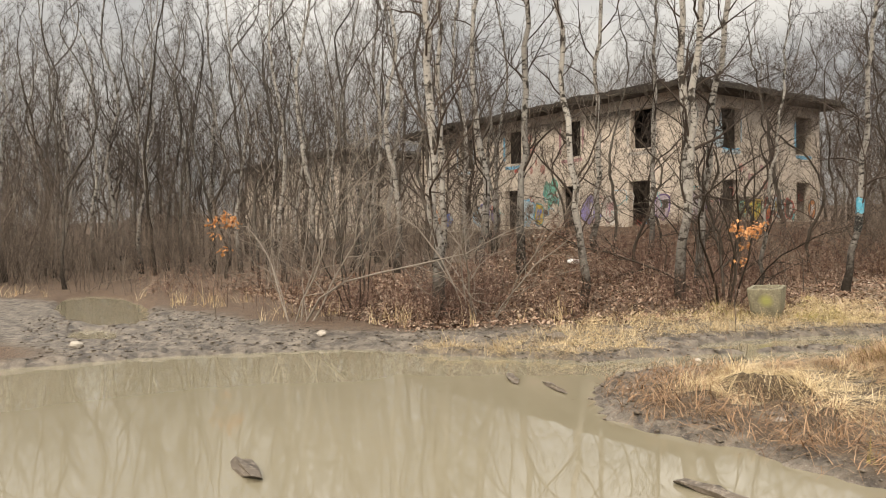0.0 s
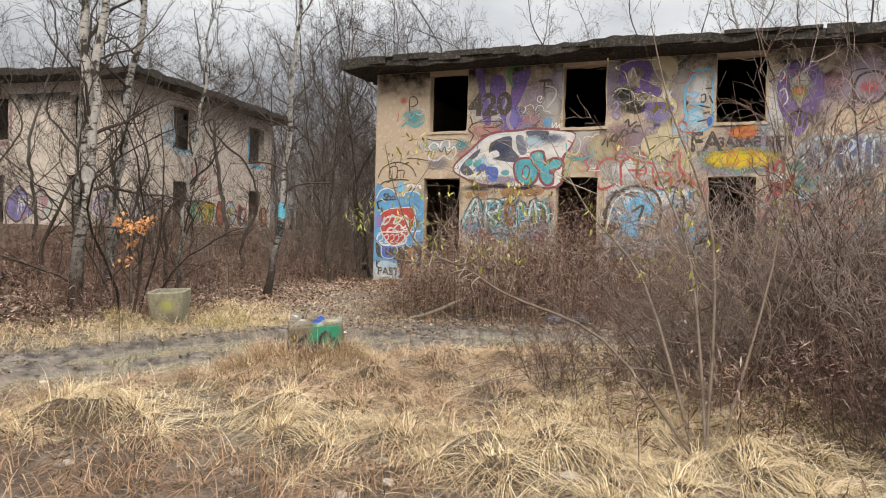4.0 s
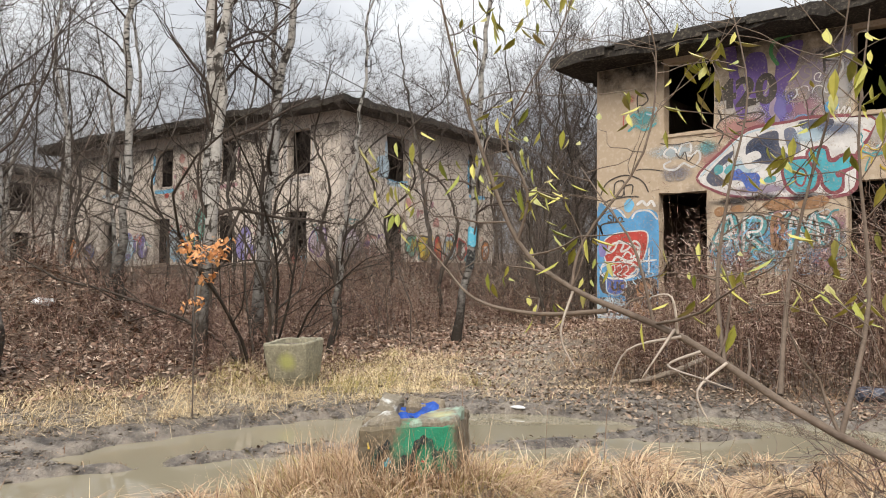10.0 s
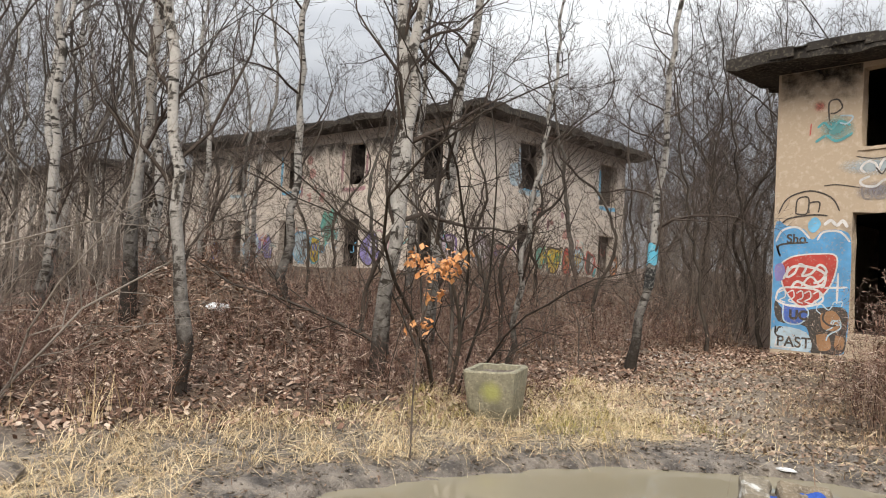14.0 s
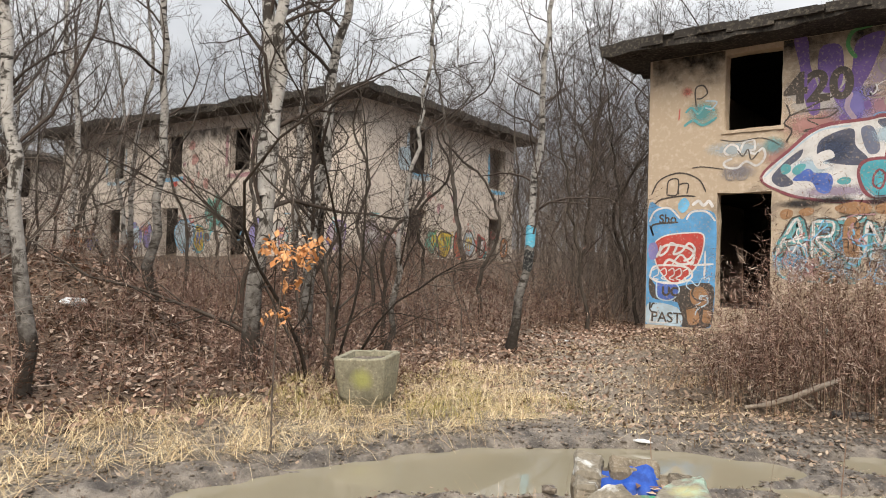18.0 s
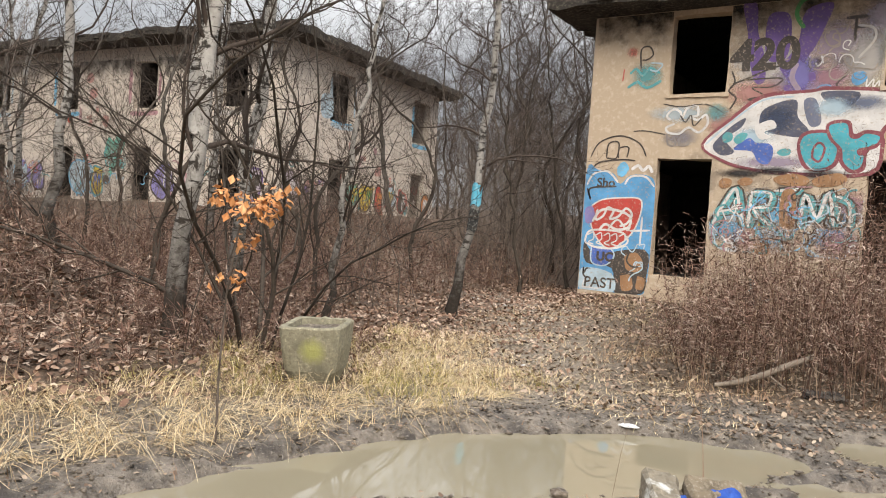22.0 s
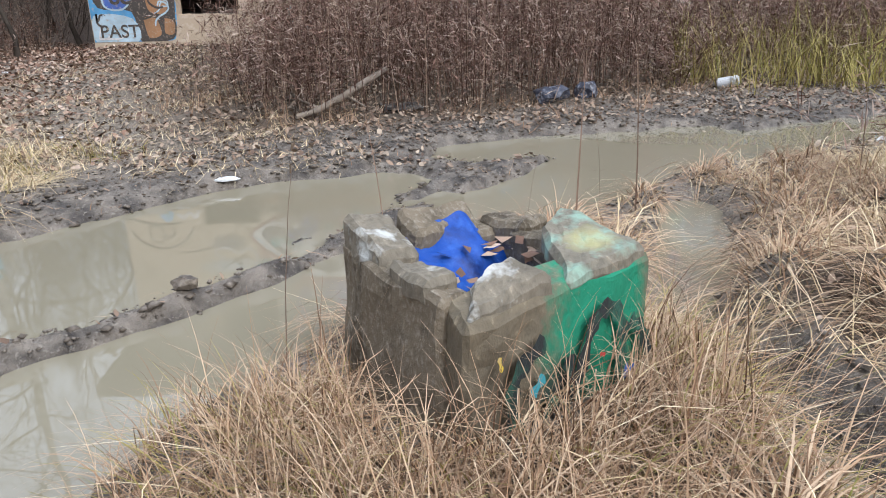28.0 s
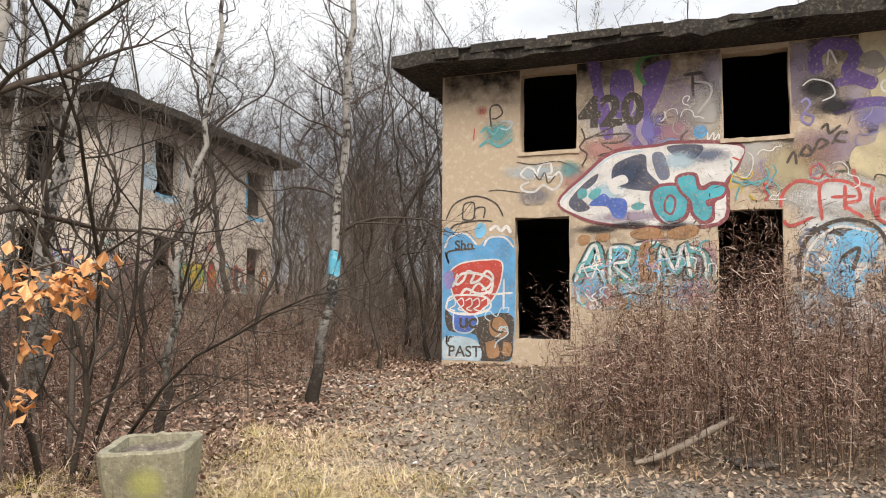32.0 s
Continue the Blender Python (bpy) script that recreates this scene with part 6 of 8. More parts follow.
stroke(WB, "ink", 0.015, [(2.58, 4.14), (2.64, 3.95), (2.55, 3.80), (2.68, 3.67), (2.59, 3.48)])
stroke(WB, "ink", 0.012, [(2.74, 3.98), (3.39, 3.98), (3.24, 3.84), (2.93, 3.84), (3.12, 3.70), (2.87, 3.64), (3.30, 3.60)])
fill(WB, "purple", [(3.43, 3.84), (3.52, 3.86), (3.56, 3.76), (3.49, 3.70)])
fill(WB, "purple", [(3.80, 4.04), (3.89, 4.05), (3.91, 3.94), (3.83, 3.91)])
fill(WB, "maroon", [(2.14, 2.86), (2.62, 3.34), (3.12, 3.72), (3.86, 3.77), (4.17, 3.81), (5.15, 3.70), (5.15, 3.35), (4.96, 3.03), (4.98, 2.85), (4.82, 2.36), (3.63, 2.34), (2.94, 2.42), (2.51, 2.56)])
fill(WB, "white", [(2.19, 2.86), (2.65, 3.29), (3.13, 3.65), (3.86, 3.72), (4.17, 3.75), (5.14, 3.65), (5.12, 3.38), (4.90, 3.07), (4.92, 2.85), (4.77, 2.41), (3.62, 2.40), (2.96, 2.47), (2.52, 2.61)])
fill(WB, "night", [(2.35, 2.85), (2.62, 3.16), (2.86, 3.32), (2.81, 3.16), (2.56, 2.95), (2.72, 2.73), (2.50, 2.67)])
fill(WB, "night", [(3.12, 3.42), (3.37, 3.57), (3.65, 3.60), (3.69, 3.32), (3.87, 3.10), (3.79, 2.98), (3.37, 3.03), (3.12, 3.14)])
fill(WB, "slate", [(3.77, 3.60), (3.95, 3.60), (4.05, 3.23), (3.91, 3.15), (3.81, 3.32)])
fill(WB, "night", [(4.02, 3.72), (4.57, 3.70), (4.45, 3.48), (4.17, 3.52)])
spray(WB, "ice", 3.00, 2.98, 0.37, 0.21, 0.80)
spray(WB, "night", 3.37, 3.29, 0.34, 0.25, 0.75)
spray(WB, "ice", 4.23, 3.47, 0.37, 0.18, 0.70)
spray(WB, "slate", 4.66, 3.53, 0.37, 0.15, 0.70)
spray(WB, "lav", 3.38, 2.55, 0.74, 0.13, 0.70)
fill(WB, "blue", [(2.70, 2.78), (2.94, 2.97), (3.07, 2.89), (3.30, 2.86), (3.35, 2.70), (3.28, 2.53), (3.12, 2.56), (3.00, 2.74)])
fill(WB, "white", [(3.03, 3.16), (3.28, 3.28), (3.37, 3.15), (3.18, 3.07), (3.30, 2.99), (3.12, 2.95)])
fill(WB, "teal", [(2.50, 2.99), (2.57, 3.08), (2.67, 3.04), (2.66, 2.93), (2.55, 2.89)])
fill(WB, "teal", [(2.69, 2.95), (2.80, 3.06), (2.92, 3.04), (2.86, 2.92), (2.76, 2.87)])
fill(WB, "teal", [(3.41, 2.73), (3.50, 2.79), (3.62, 2.77), (3.60, 2.68), (3.47, 2.67)])
fill(WB, "maroon", [(3.71, 2.87), (3.82, 3.07), (4.17, 3.09), (4.37, 2.90), (4.34, 2.55), (4.18, 2.42), (3.93, 2.42), (3.78, 2.56)])
fill(WB, "cyan", [(3.76, 2.86), (3.85, 3.02), (4.15, 3.04), (4.31, 2.88), (4.28, 2.58), (4.14, 2.47), (3.96, 2.47), (3.83, 2.60)])
fill(WB, "maroon", [(4.12, 3.15), (4.23, 3.25), (4.47, 3.24), (4.54, 3.03), (4.71, 3.09), (4.95, 3.03), (4.89, 2.82), (4.75, 2.73), (4.73, 2.45), (4.53, 2.39), (4.37, 2.55), (4.31, 2.79), (4.18, 2.95)])
fill(WB, "cyan", [(4.17, 3.14), (4.26, 3.20), (4.43, 3.19), (4.48, 2.98), (4.60, 2.95), (4.71, 3.03), (4.90, 2.98), (4.84, 2.85), (4.61, 2.78), (4.63, 2.68), (4.70, 2.67), (4.67, 2.50), (4.55, 2.45), (4.42, 2.58), (4.38, 2.79), (4.24, 2.95)])
stroke(WB, "maroon", 0.018, [(3.96, 2.79), (4.04, 2.89), (4.13, 2.79), (4.07, 2.58), (3.96, 2.64), (3.96, 2.79)])
stroke(WB, "ice", 0.015, [(2.22, 2.86), (2.65, 3.27), (3.13, 3.62), (3.61, 3.66)])
stroke(WB, "ice", 0.012, [(3.87, 2.55), (3.99, 2.44), (4.18, 2.45)])
stroke(WB, "white", 0.015, [(4.90, 3.59), (5.09, 3.56), (5.00, 3.41), (4.88, 3.32), (5.09, 3.16)])
stroke(WB, "redd", 0.015, [(5.03, 3.47), (5.14, 3.41)])
spray(WB, "ink", 2.82, 2.36, 0.46, 0.10, 0.85)
spray(WB, "ink", 3.38, 2.41, 0.43, 0.09, 0.80)
spray(WB, "ink", 4.12, 2.36, 0.49, 0.11, 0.70)
spray(WB, "ink", 3.75, 2.18, 0.37, 0.06, 0.60)
fill(WB, "brown", [(2.50, 2.19), (2.58, 2.27), (2.71, 2.24), (2.70, 2.13), (2.56, 2.09)])
fill(WB, "brown", [(2.81, 2.22), (2.93, 2.29), (3.06, 2.25), (3.01, 2.16), (2.87, 2.15)])
fill(WB, "brown", [(3.39, 2.29), (3.69, 2.37), (3.93, 2.29), (3.87, 2.16), (3.50, 2.18)])
fill(WB, "brown", [(4.00, 2.29), (4.36, 2.39), (4.50, 2.29), (4.36, 2.18), (4.06, 2.16)])
fill(WB, "brown", [(3.14, 1.13), (3.27, 1.17), (3.43, 1.12), (3.39, 0.96), (3.24, 0.95)])
spray(WB, "ice", 2.83, 1.74, 0.37, 0.34, 0.70)
spray(WB, "sky", 3.38, 1.68, 0.43, 0.37, 0.60)
spray(WB, "ice", 4.12, 1.75, 0.49, 0.31, 0.60)
spray(WB, "rose", 3.14, 1.74, 0.25, 0.18, 0.60)
spray(WB, "white", 3.88, 1.62, 0.31, 0.25, 0.50)
stroke(WB, "ink", 0.107, [(2.47, 1.43), (2.64, 1.80), (2.81, 2.06), (2.90, 1.74), (2.99, 1.44)])
stroke(WB, "teal", 0.074, [(2.47, 1.43), (2.64, 1.80), (2.81, 2.06), (2.90, 1.74), (2.99, 1.44)])
stroke(WB, "white", 0.026, [(2.45, 1.46), (2.62, 1.83), (2.79, 2.09), (2.88, 1.77), (2.96, 1.46)])
stroke(WB, "ink", 0.071, [(2.55, 1.65), (2.95, 1.74)])
stroke(WB, "teal", 0.049, [(2.55, 1.65), (2.95, 1.74)])
stroke(WB, "white", 0.017, [(2.52, 1.67), (2.93, 1.77)])
stroke(WB, "ink", 0.107, [(3.07, 1.41), (3.08, 2.02)])
stroke(WB, "teal", 0.074, [(3.07, 1.41), (3.08, 2.02)])
stroke(WB, "white", 0.026, [(3.04, 1.43), (3.06, 2.05)])
stroke(WB, "ink", 0.089, [(3.08, 2.02), (3.38, 1.99), (3.36, 1.78), (3.14, 1.71), (3.48, 1.41)])
stroke(WB, "teal", 0.061, [(3.08, 2.02), (3.38, 1.99), (3.36, 1.78), (3.14, 1.71), (3.48, 1.41)])
stroke(WB, "white", 0.021, [(3.06, 2.04), (3.36, 2.02), (3.33, 1.80), (3.11, 1.74), (3.45, 1.43)])
stroke(WB, "ink", 0.089, [(3.44, 2.04), (3.87, 2.08)])
stroke(WB, "teal", 0.061, [(3.44, 2.04), (3.87, 2.08)])
stroke(WB, "white", 0.021, [(3.42, 2.07), (3.85, 2.11)])
stroke(WB, "ink", 0.107, [(3.88, 1.44), (3.92, 1.99), (4.12, 1.63), (4.27, 2.04), (4.38, 1.51)])
stroke(WB, "teal", 0.074, [(3.88, 1.44), (3.92, 1.99), (4.12, 1.63), (4.27, 2.04), (4.38, 1.51)])
stroke(WB, "white", 0.026, [(3.85, 1.47), (3.90, 2.02), (4.10, 1.65), (4.25, 2.07), (4.35, 1.53)])
stroke(WB, "ink", 0.080, [(4.36, 1.99), (4.58, 1.87), (4.61, 1.51)])
stroke(WB, "teal", 0.055, [(4.36, 1.99), (4.58, 1.87), (4.61, 1.51)])
stroke(WB, "white", 0.019, [(4.34, 2.02), (4.55, 1.90), (4.59, 1.53)])
fill(WB, "brown", [(3.54, 2.04), (3.74, 2.07), (3.77, 1.50), (3.62, 1.43), (3.53, 1.56)])
stroke(WB, "ink", 0.012, [(3.60, 1.93), (3.60, 1.56)])
stroke(WB, "ink", 0.012, [(3.68, 1.93), (3.68, 1.55)])
stroke(WB, "yellow", 0.018, [(3.20, 1.50), (3.29, 1.43)])
stroke(WB, "redd", 0.018, [(2.83, 1.80), (2.92, 1.84)])
stroke(WB, "sky", 0.025, [(3.14, 1.44), (3.39, 1.19), (3.63, 1.26)])
stroke(WB, "ink", 0.015, [(3.05, 1.19), (3.39, 1.26), (3.70, 1.20)])
stroke(WB, "white", 0.012, [(2.58, 1.74), (2.71, 1.50), (2.83, 1.68), (2.96, 1.44)])
stroke(WB, "teal", 0.043, [(3.18, 0.55), (3.20, 0.16), (3.49, 0.22)])
stroke(WB, "ink", 0.015, [(3.15, 0.16), (3.52, 0.30)])
spray(WB, "cream", 7.19, 5.08, 0.42, 0.36, 0.85)
spray(WB, "cream", 7.18, 4.12, 0.36, 0.42, 0.85)
spray(WB, "cream", 7.12, 3.28, 0.45, 0.27, 0.85)
spray(WB, "grey", 6.30, 4.43, 0.54, 0.54, 0.50)
spray(WB, "brown", 6.24, 3.47, 0.48, 0.36, 0.35)
spray(WB, "ash", 7.60, 4.72, 0.36, 0.54, 0.50)
fill(WB, "cream", [(6.97, 5.39), (7.37, 5.25), (7.47, 4.96), (7.29, 4.67), (7.34, 4.42), (7.48, 4.18), (7.36, 3.82), (7.38, 3.58), (7.56, 3.48), (7.35, 3.10), (6.99, 3.04), (6.72, 3.21), (6.79, 3.51), (7.07, 3.59), (7.14, 4.05), (7.03, 4.40), (7.15, 4.72), (6.92, 5.08)])
stroke(WB, "purple", 0.102, [(6.31, 4.73), (6.28, 5.01), (6.47, 5.18), (6.75, 5.14), (6.85, 4.96), (6.74, 4.73), (6.89, 4.59), (7.13, 4.47)])
stroke(WB, "purple", 0.066, [(6.54, 4.54), (6.83, 4.57), (7.10, 4.48)])
stroke(WB, "purple", 0.078, [(6.51, 4.11), (6.83, 4.19), (7.18, 4.20), (7.39, 4.08)])
spray(WB, "lilac", 7.12, 4.00, 0.36, 0.30, 0.60)
stroke(WB, "ink", 0.009, [(6.19, 5.13), (6.39, 5.28), (6.72, 5.26)])
fill(WB, "grey", [(6.89, 4.91), (7.10, 5.02), (7.22, 4.91), (7.25, 4.75), (7.01, 4.74)])
stroke(WB, "white", 0.015, [(6.45, 4.85), (6.49, 5.09), (6.59, 4.85)])
spray(WB, "ink", 6.31, 4.49, 0.29, 0.19, 0.95)
spray(WB, "ink", 6.54, 4.18, 0.36, 0.16, 0.95)
stroke(WB, "white", 0.012, [(6.09, 4.55), (6.24, 4.64), (6.48, 4.55), (6.54, 4.37), (6.36, 4.28)])
stroke(WB, "lilac", 0.018, [(6.06, 4.28), (6.14, 4.34), (6.19, 4.25), (6.11, 4.13), (6.06, 4.01), (6.18, 3.92), (6.23, 4.04), (6.12, 4.10)])
stroke(WB, "ink", 0.021, [(5.83, 3.32), (5.94, 3.50), (5.97, 3.29)])
stroke(WB, "ink", 0.021, [(6.00, 3.41), (6.13, 3.59), (6.18, 3.44), (6.03, 3.44)])
stroke(WB, "ink", 0.021, [(6.21, 3.47), (6.31, 3.67), (6.43, 3.61), (6.29, 3.52)])
stroke(WB, "ink", 0.021, [(6.33, 3.83), (6.42, 3.91), (6.45, 3.76), (6.61, 3.88)])
stroke(WB, "ink", 0.021, [(6.48, 3.58), (6.59, 3.76), (6.71, 3.75)])
stroke(WB, "ink", 0.021, [(6.51, 3.64), (6.68, 3.61)])
spray(WB, "white", 7.94, 4.53, 0.33, 0.54, 0.80)
spray(WB, "ice", 7.88, 3.87, 0.30, 0.42, 0.80)
stroke(WB, "sky", 0.027, [(7.83, 4.92), (8.07, 4.96), (8.24, 4.89)])
stroke(WB, "sky", 0.027, [(7.86, 4.89), (7.68, 4.65), (7.64, 4.23), (7.68, 3.88), (7.59, 3.58)])
stroke(WB, "sky", 0.021, [(7.71, 4.41), (7.94, 4.44), (7.77, 4.23), (8.06, 4.17), (7.74, 4.02), (8.00, 3.87), (7.70, 3.82)])
stroke(WB, "sky", 0.024, [(8.24, 4.83), (8.20, 4.29), (8.24, 3.81), (8.05, 3.63), (7.70, 3.55)])
stroke(WB, "ink", 0.018, [(8.06, 4.53), (8.21, 4.54)])
stroke(WB, "ink", 0.018, [(7.97, 4.38), (8.06, 4.41), (8.07, 4.26), (7.97, 4.24)])
stroke(WB, "ink", 0.018, [(8.15, 4.38), (8.23, 4.20)])
stroke(WB, "ink", 0.018, [(7.94, 4.17), (8.17, 4.11)])
stroke(WB, "ink", 0.018, [(7.91, 3.81), (8.20, 3.87)])
stroke(WB, "ink", 0.018, [(8.03, 3.99), (8.17, 4.02)])
fill(WB, "blue", [(8.11, 3.87), (8.20, 3.92), (8.23, 3.81), (8.16, 3.70)])
lettering(WB, "ink", "FA", 7.77, 3.17, 0.42, 0.014)
spray(WB, "orange", 8.86, 3.54, 0.37, 0.19, 0.95)
spray(WB, "orange", 8.97, 3.63, 0.27, 0.13, 0.80)
stroke(WB, "redd", 0.012, [(8.57, 3.51), (8.80, 3.60), (9.08, 3.54), (8.85, 3.42)])
spray(WB, "cyan", 8.79, 2.98, 0.99, 0.37, 0.90)
spray(WB, "yellow", 8.79, 2.98, 0.75, 0.30, 0.98)
spray(WB, "yellow", 8.39, 2.98, 0.42, 0.25, 0.95)
spray(WB, "yellow", 9.30, 2.98, 0.42, 0.24, 0.90)
spray(WB, "tealm", 9.98, 2.80, 0.36, 0.13, 0.80)
stroke(WB, "orange", 0.018, [(8.19, 3.22), (8.39, 3.28), (8.62, 3.16), (8.79, 2.92), (8.62, 2.80), (8.56, 3.04), (8.79, 3.22), (9.08, 3.16), (9.22, 2.92), (9.04, 2.80), (8.96, 2.98)])
lettering(WB, "ink", "3AnAE BTR", 8.35, 3.24, 0.22, 0.008)
spray(WB, "ash", 6.65, 2.75, 0.90, 0.42, 0.85)
spray(WB, "white", 6.53, 2.81, 0.66, 0.30, 0.70)
spray(WB, "pink", 7.58, 2.51, 0.48, 0.24, 0.50)
stroke(WB, "redd", 0.027, [(6.31, 2.95), (5.97, 3.03), (5.75, 2.81), (5.74, 2.51), (5.85, 2.32), (6.18, 2.45)])
stroke(WB, "redd", 0.027, [(6.31, 2.39), (6.29, 2.93), (6.53, 3.01), (6.79, 2.90), (6.83, 2.69), (6.62, 2.63), (6.88, 2.42)])
stroke(WB, "redd", 0.027, [(6.64, 2.93), (6.63, 2.54)])
stroke(WB, "redd", 0.027, [(6.44, 2.75), (6.79, 2.75)])
stroke(WB, "redd", 0.027, [(6.77, 3.18), (6.80, 2.98), (7.00, 2.89)])
stroke(WB, "redd", 0.027, [(7.03, 2.89), (6.99, 2.63), (7.11, 2.36), (7.34, 2.33), (7.38, 2.63), (7.11, 2.69), (7.08, 2.45)])
stroke(WB, "redd", 0.027, [(7.29, 2.81), (7.55, 3.15), (7.57, 2.80), (7.69, 2.63), (7.92, 2.39)])
spray(WB, "white", 9.67, 4.51, 0.24, 0.66, 0.70)
spray(WB, "lav", 10.35, 4.09, 0.36, 0.66, 0.50)
stroke(WB, "purple", 0.174, [(9.97, 4.91), (10.19, 4.74), (10.23, 4.39), (10.13, 4.02), (9.94, 3.80), (9.75, 4.03), (9.68, 4.39), (9.75, 4.75), (9.97, 4.91)])
fill(WB, "purple", [(9.76, 3.86), (10.14, 3.86), (10.10, 3.62), (9.96, 3.43), (9.84, 3.53)])
spray(WB, "ash", 9.97, 4.57, 0.27, 0.30, 0.90)
spray(WB, "olive", 9.95, 4.36, 0.25, 0.27, 0.90)
spray(WB, "orange", 9.94, 4.39, 0.17, 0.13, 0.70)
stroke(WB, "ink", 0.009, [(9.79, 4.69), (10.02, 4.78), (10.16, 4.60), (10.01, 4.45), (9.83, 4.51)])
stroke(WB, "white", 0.015, [(9.56, 4.40), (9.66, 4.45), (9.72, 4.22), (9.64, 4.10)])
stroke(WB, "lilac", 0.018, [(9.56, 4.40), (9.58, 4.19)])
lettering(WB, "ink", "FIRE", 9.73, 3.66, 0.28, 0.008)
stroke(WB, "ink", 0.015, [(9.28, 5.23), (9.34, 4.93), (9.45, 4.69), (9.27, 4.58)])
spray(WB, "ink", 9.80, 5.02, 0.42, 0.08, 0.60)
stroke(WB, "ink", 0.024, [(10.96, 4.44), (11.06, 4.65), (11.32, 4.72), (11.51, 4.61), (11.56, 4.32), (11.36, 4.09), (11.11, 4.11), (10.97, 4.26), (10.96, 4.44)])
stroke(WB, "ink", 0.012, [(10.84, 4.50), (10.93, 4.74), (11.21, 4.79)])
stroke(WB, "ink", 0.012, [(10.86, 4.15), (11.02, 3.85), (11.25, 4.02), (11.12, 3.67), (11.35, 3.79)])
spray(WB, "redd", 11.25, 4.41, 0.21, 0.19, 0.50)
stroke(WB, "redd", 0.012, [(11.08, 4.32), (11.14, 4.50), (11.22, 4.32), (11.31, 4.49), (11.37, 4.35)])
spray(WB, "rose", 10.58, 4.56, 0.30, 0.24, 0.50)
spray(WB, "slate", 10.60, 2.97, 0.72, 0.45, 0.95)
spray(WB, "slate", 11.16, 3.03, 0.60, 0.45, 0.95)
spray(WB, "night", 10.32, 2.80, 0.36, 0.24, 0.80)
spray(WB, "lilac", 11.00, 3.21, 0.36, 0.18, 0.60)
stroke(WB, "ice", 0.033, [(10.09, 2.80), (10.07, 3.09), (10.27, 3.36), (10.56, 3.37), (10.58, 3.03), (10.48, 2.57), (10.20, 2.63)])
stroke(WB, "ice", 0.033, [(10.27, 3.03), (10.41, 3.03), (10.39, 2.80)])
stroke(WB, "ice", 0.033, [(10.60, 2.62), (10.66, 3.30), (10.87, 3.39), (11.01, 3.24), (10.88, 3.03), (11.08, 2.89), (10.99, 2.60), (10.71, 2.60)])
stroke(WB, "ice", 0.033, [(10.80, 3.21), (10.88, 3.16)])
stroke(WB, "ice", 0.033, [(10.80, 2.86), (10.88, 2.81)])
stroke(WB, "ice", 0.033, [(11.15, 2.62), (11.18, 3.32), (11.33, 3.37), (11.34, 2.86), (11.46, 2.80)])
spray(WB, "teal", 10.14, 2.48, 0.48, 0.18, 0.70)
spray(WB, "black2", 11.04, 2.45, 0.54, 0.18, 0.80)
lettering(WB, "teal", "3", 11.16, 2.32, 0.24, 0.012)
stroke(WB, "teal", 0.018, [(10.03, 2.45), (10.31, 2.60), (10.54, 2.48), (10.42, 2.33), (10.14, 2.36)])
fill(WB, "red", [(9.34, 2.63), (9.49, 2.51), (9.86, 2.60), (9.92, 2.48), (9.74, 2.28), (9.57, 2.15), (9.41, 2.36)])
fill(WB, "white", [(9.41, 2.60), (9.55, 2.68), (9.69, 2.63), (9.81, 2.56), (9.63, 2.45), (9.49, 2.48)])
stroke(WB, "red", 0.030, [(9.41, 2.63), (9.36, 2.80), (9.44, 2.85), (9.50, 2.68), (9.56, 2.91), (9.67, 2.89), (9.68, 2.65)])
stroke(WB, "white", 0.015, [(9.59, 2.86), (9.63, 2.63)])
for x0, x1, z0, z1, keys, n in ((3.9, 4.9, 3.7, 4.9, ["grey", "white", "redd"], 7), (5.9, 8.1, 2.7, 4.9, ["ink", "grey", "white", "lilac", "redd"], 10), (9.3, 11.6, 2.5, 4.9, ["ink", "white", "grey", "redd", "lilac"], 16),
                                (12.7, 15.2, 2.6, 4.9, ["ink", "white", "blue", "redd", "grey"], 22), (2.45, 4.75, 1.0, 2.15, ["ink", "white", "sky", "teal", "rose", "ice"], 46), (0.1, 1.3, 0.1, 1.0, ["ink", "white", "ice"], 8), (5.0, 5.8, 2.75, 3.6, ["white", "redd", "teal", "lilac", "yellow"], 12)):
    scribble(WB, tag_rnd, x0, x1, z0, z1, keys, n, 0.013, 0.0)
# a blue figure and black loops in the second bay
fill(WB, "sky", [(6.35, 1.35), (6.45, 1.95), (6.75, 2.25), (7.05, 2.1), (7.0, 1.75), (6.75, 1.7), (6.7, 1.2)])
for pts in ([(5.95, 1.5), (6.05, 2.05), (6.5, 2.38), (7.0, 2.3), (7.2, 1.9), (7.1, 1.3)], [(5.9, 1.7), (6.2, 2.25), (6.6, 2.15)], [(7.2, 2.3), (7.5, 2.35), (7.7, 2.0), (7.5, 1.5)], [(6.55, 1.8), (6.8, 1.95), (6.7, 1.6)]):
    stroke(WB, "ink", 0.03, pts)
stroke(WB, "white", 0.02, [(6.0, 1.4), (6.12, 1.95), (6.5, 2.28), (6.95, 2.2)])
stroke(WB, "blue", 0.034, [(12.74, 3.59), (12.75, 3.18)])
fill(WB, "blue", [(12.62, 3.22), (12.87, 3.22), (12.75, 3.04)])
fill(WB, "purple", [(12.93, 4.66), (13.0, 4.85), (13.25, 4.83), (13.43, 4.58), (13.32, 3.96), (13.07, 3.98)])
for key, words, x, z, size, bold in (("ink", "Sho", 0.25, 2.06, 0.17, 0.006), ("ink", "UC", 0.34, 0.64, 0.17, 0.012), ("ink", "PAST", 0.12, 0.12, 0.2, 0.004)):
    lettering(WB, key, words, x, z, size, bold)
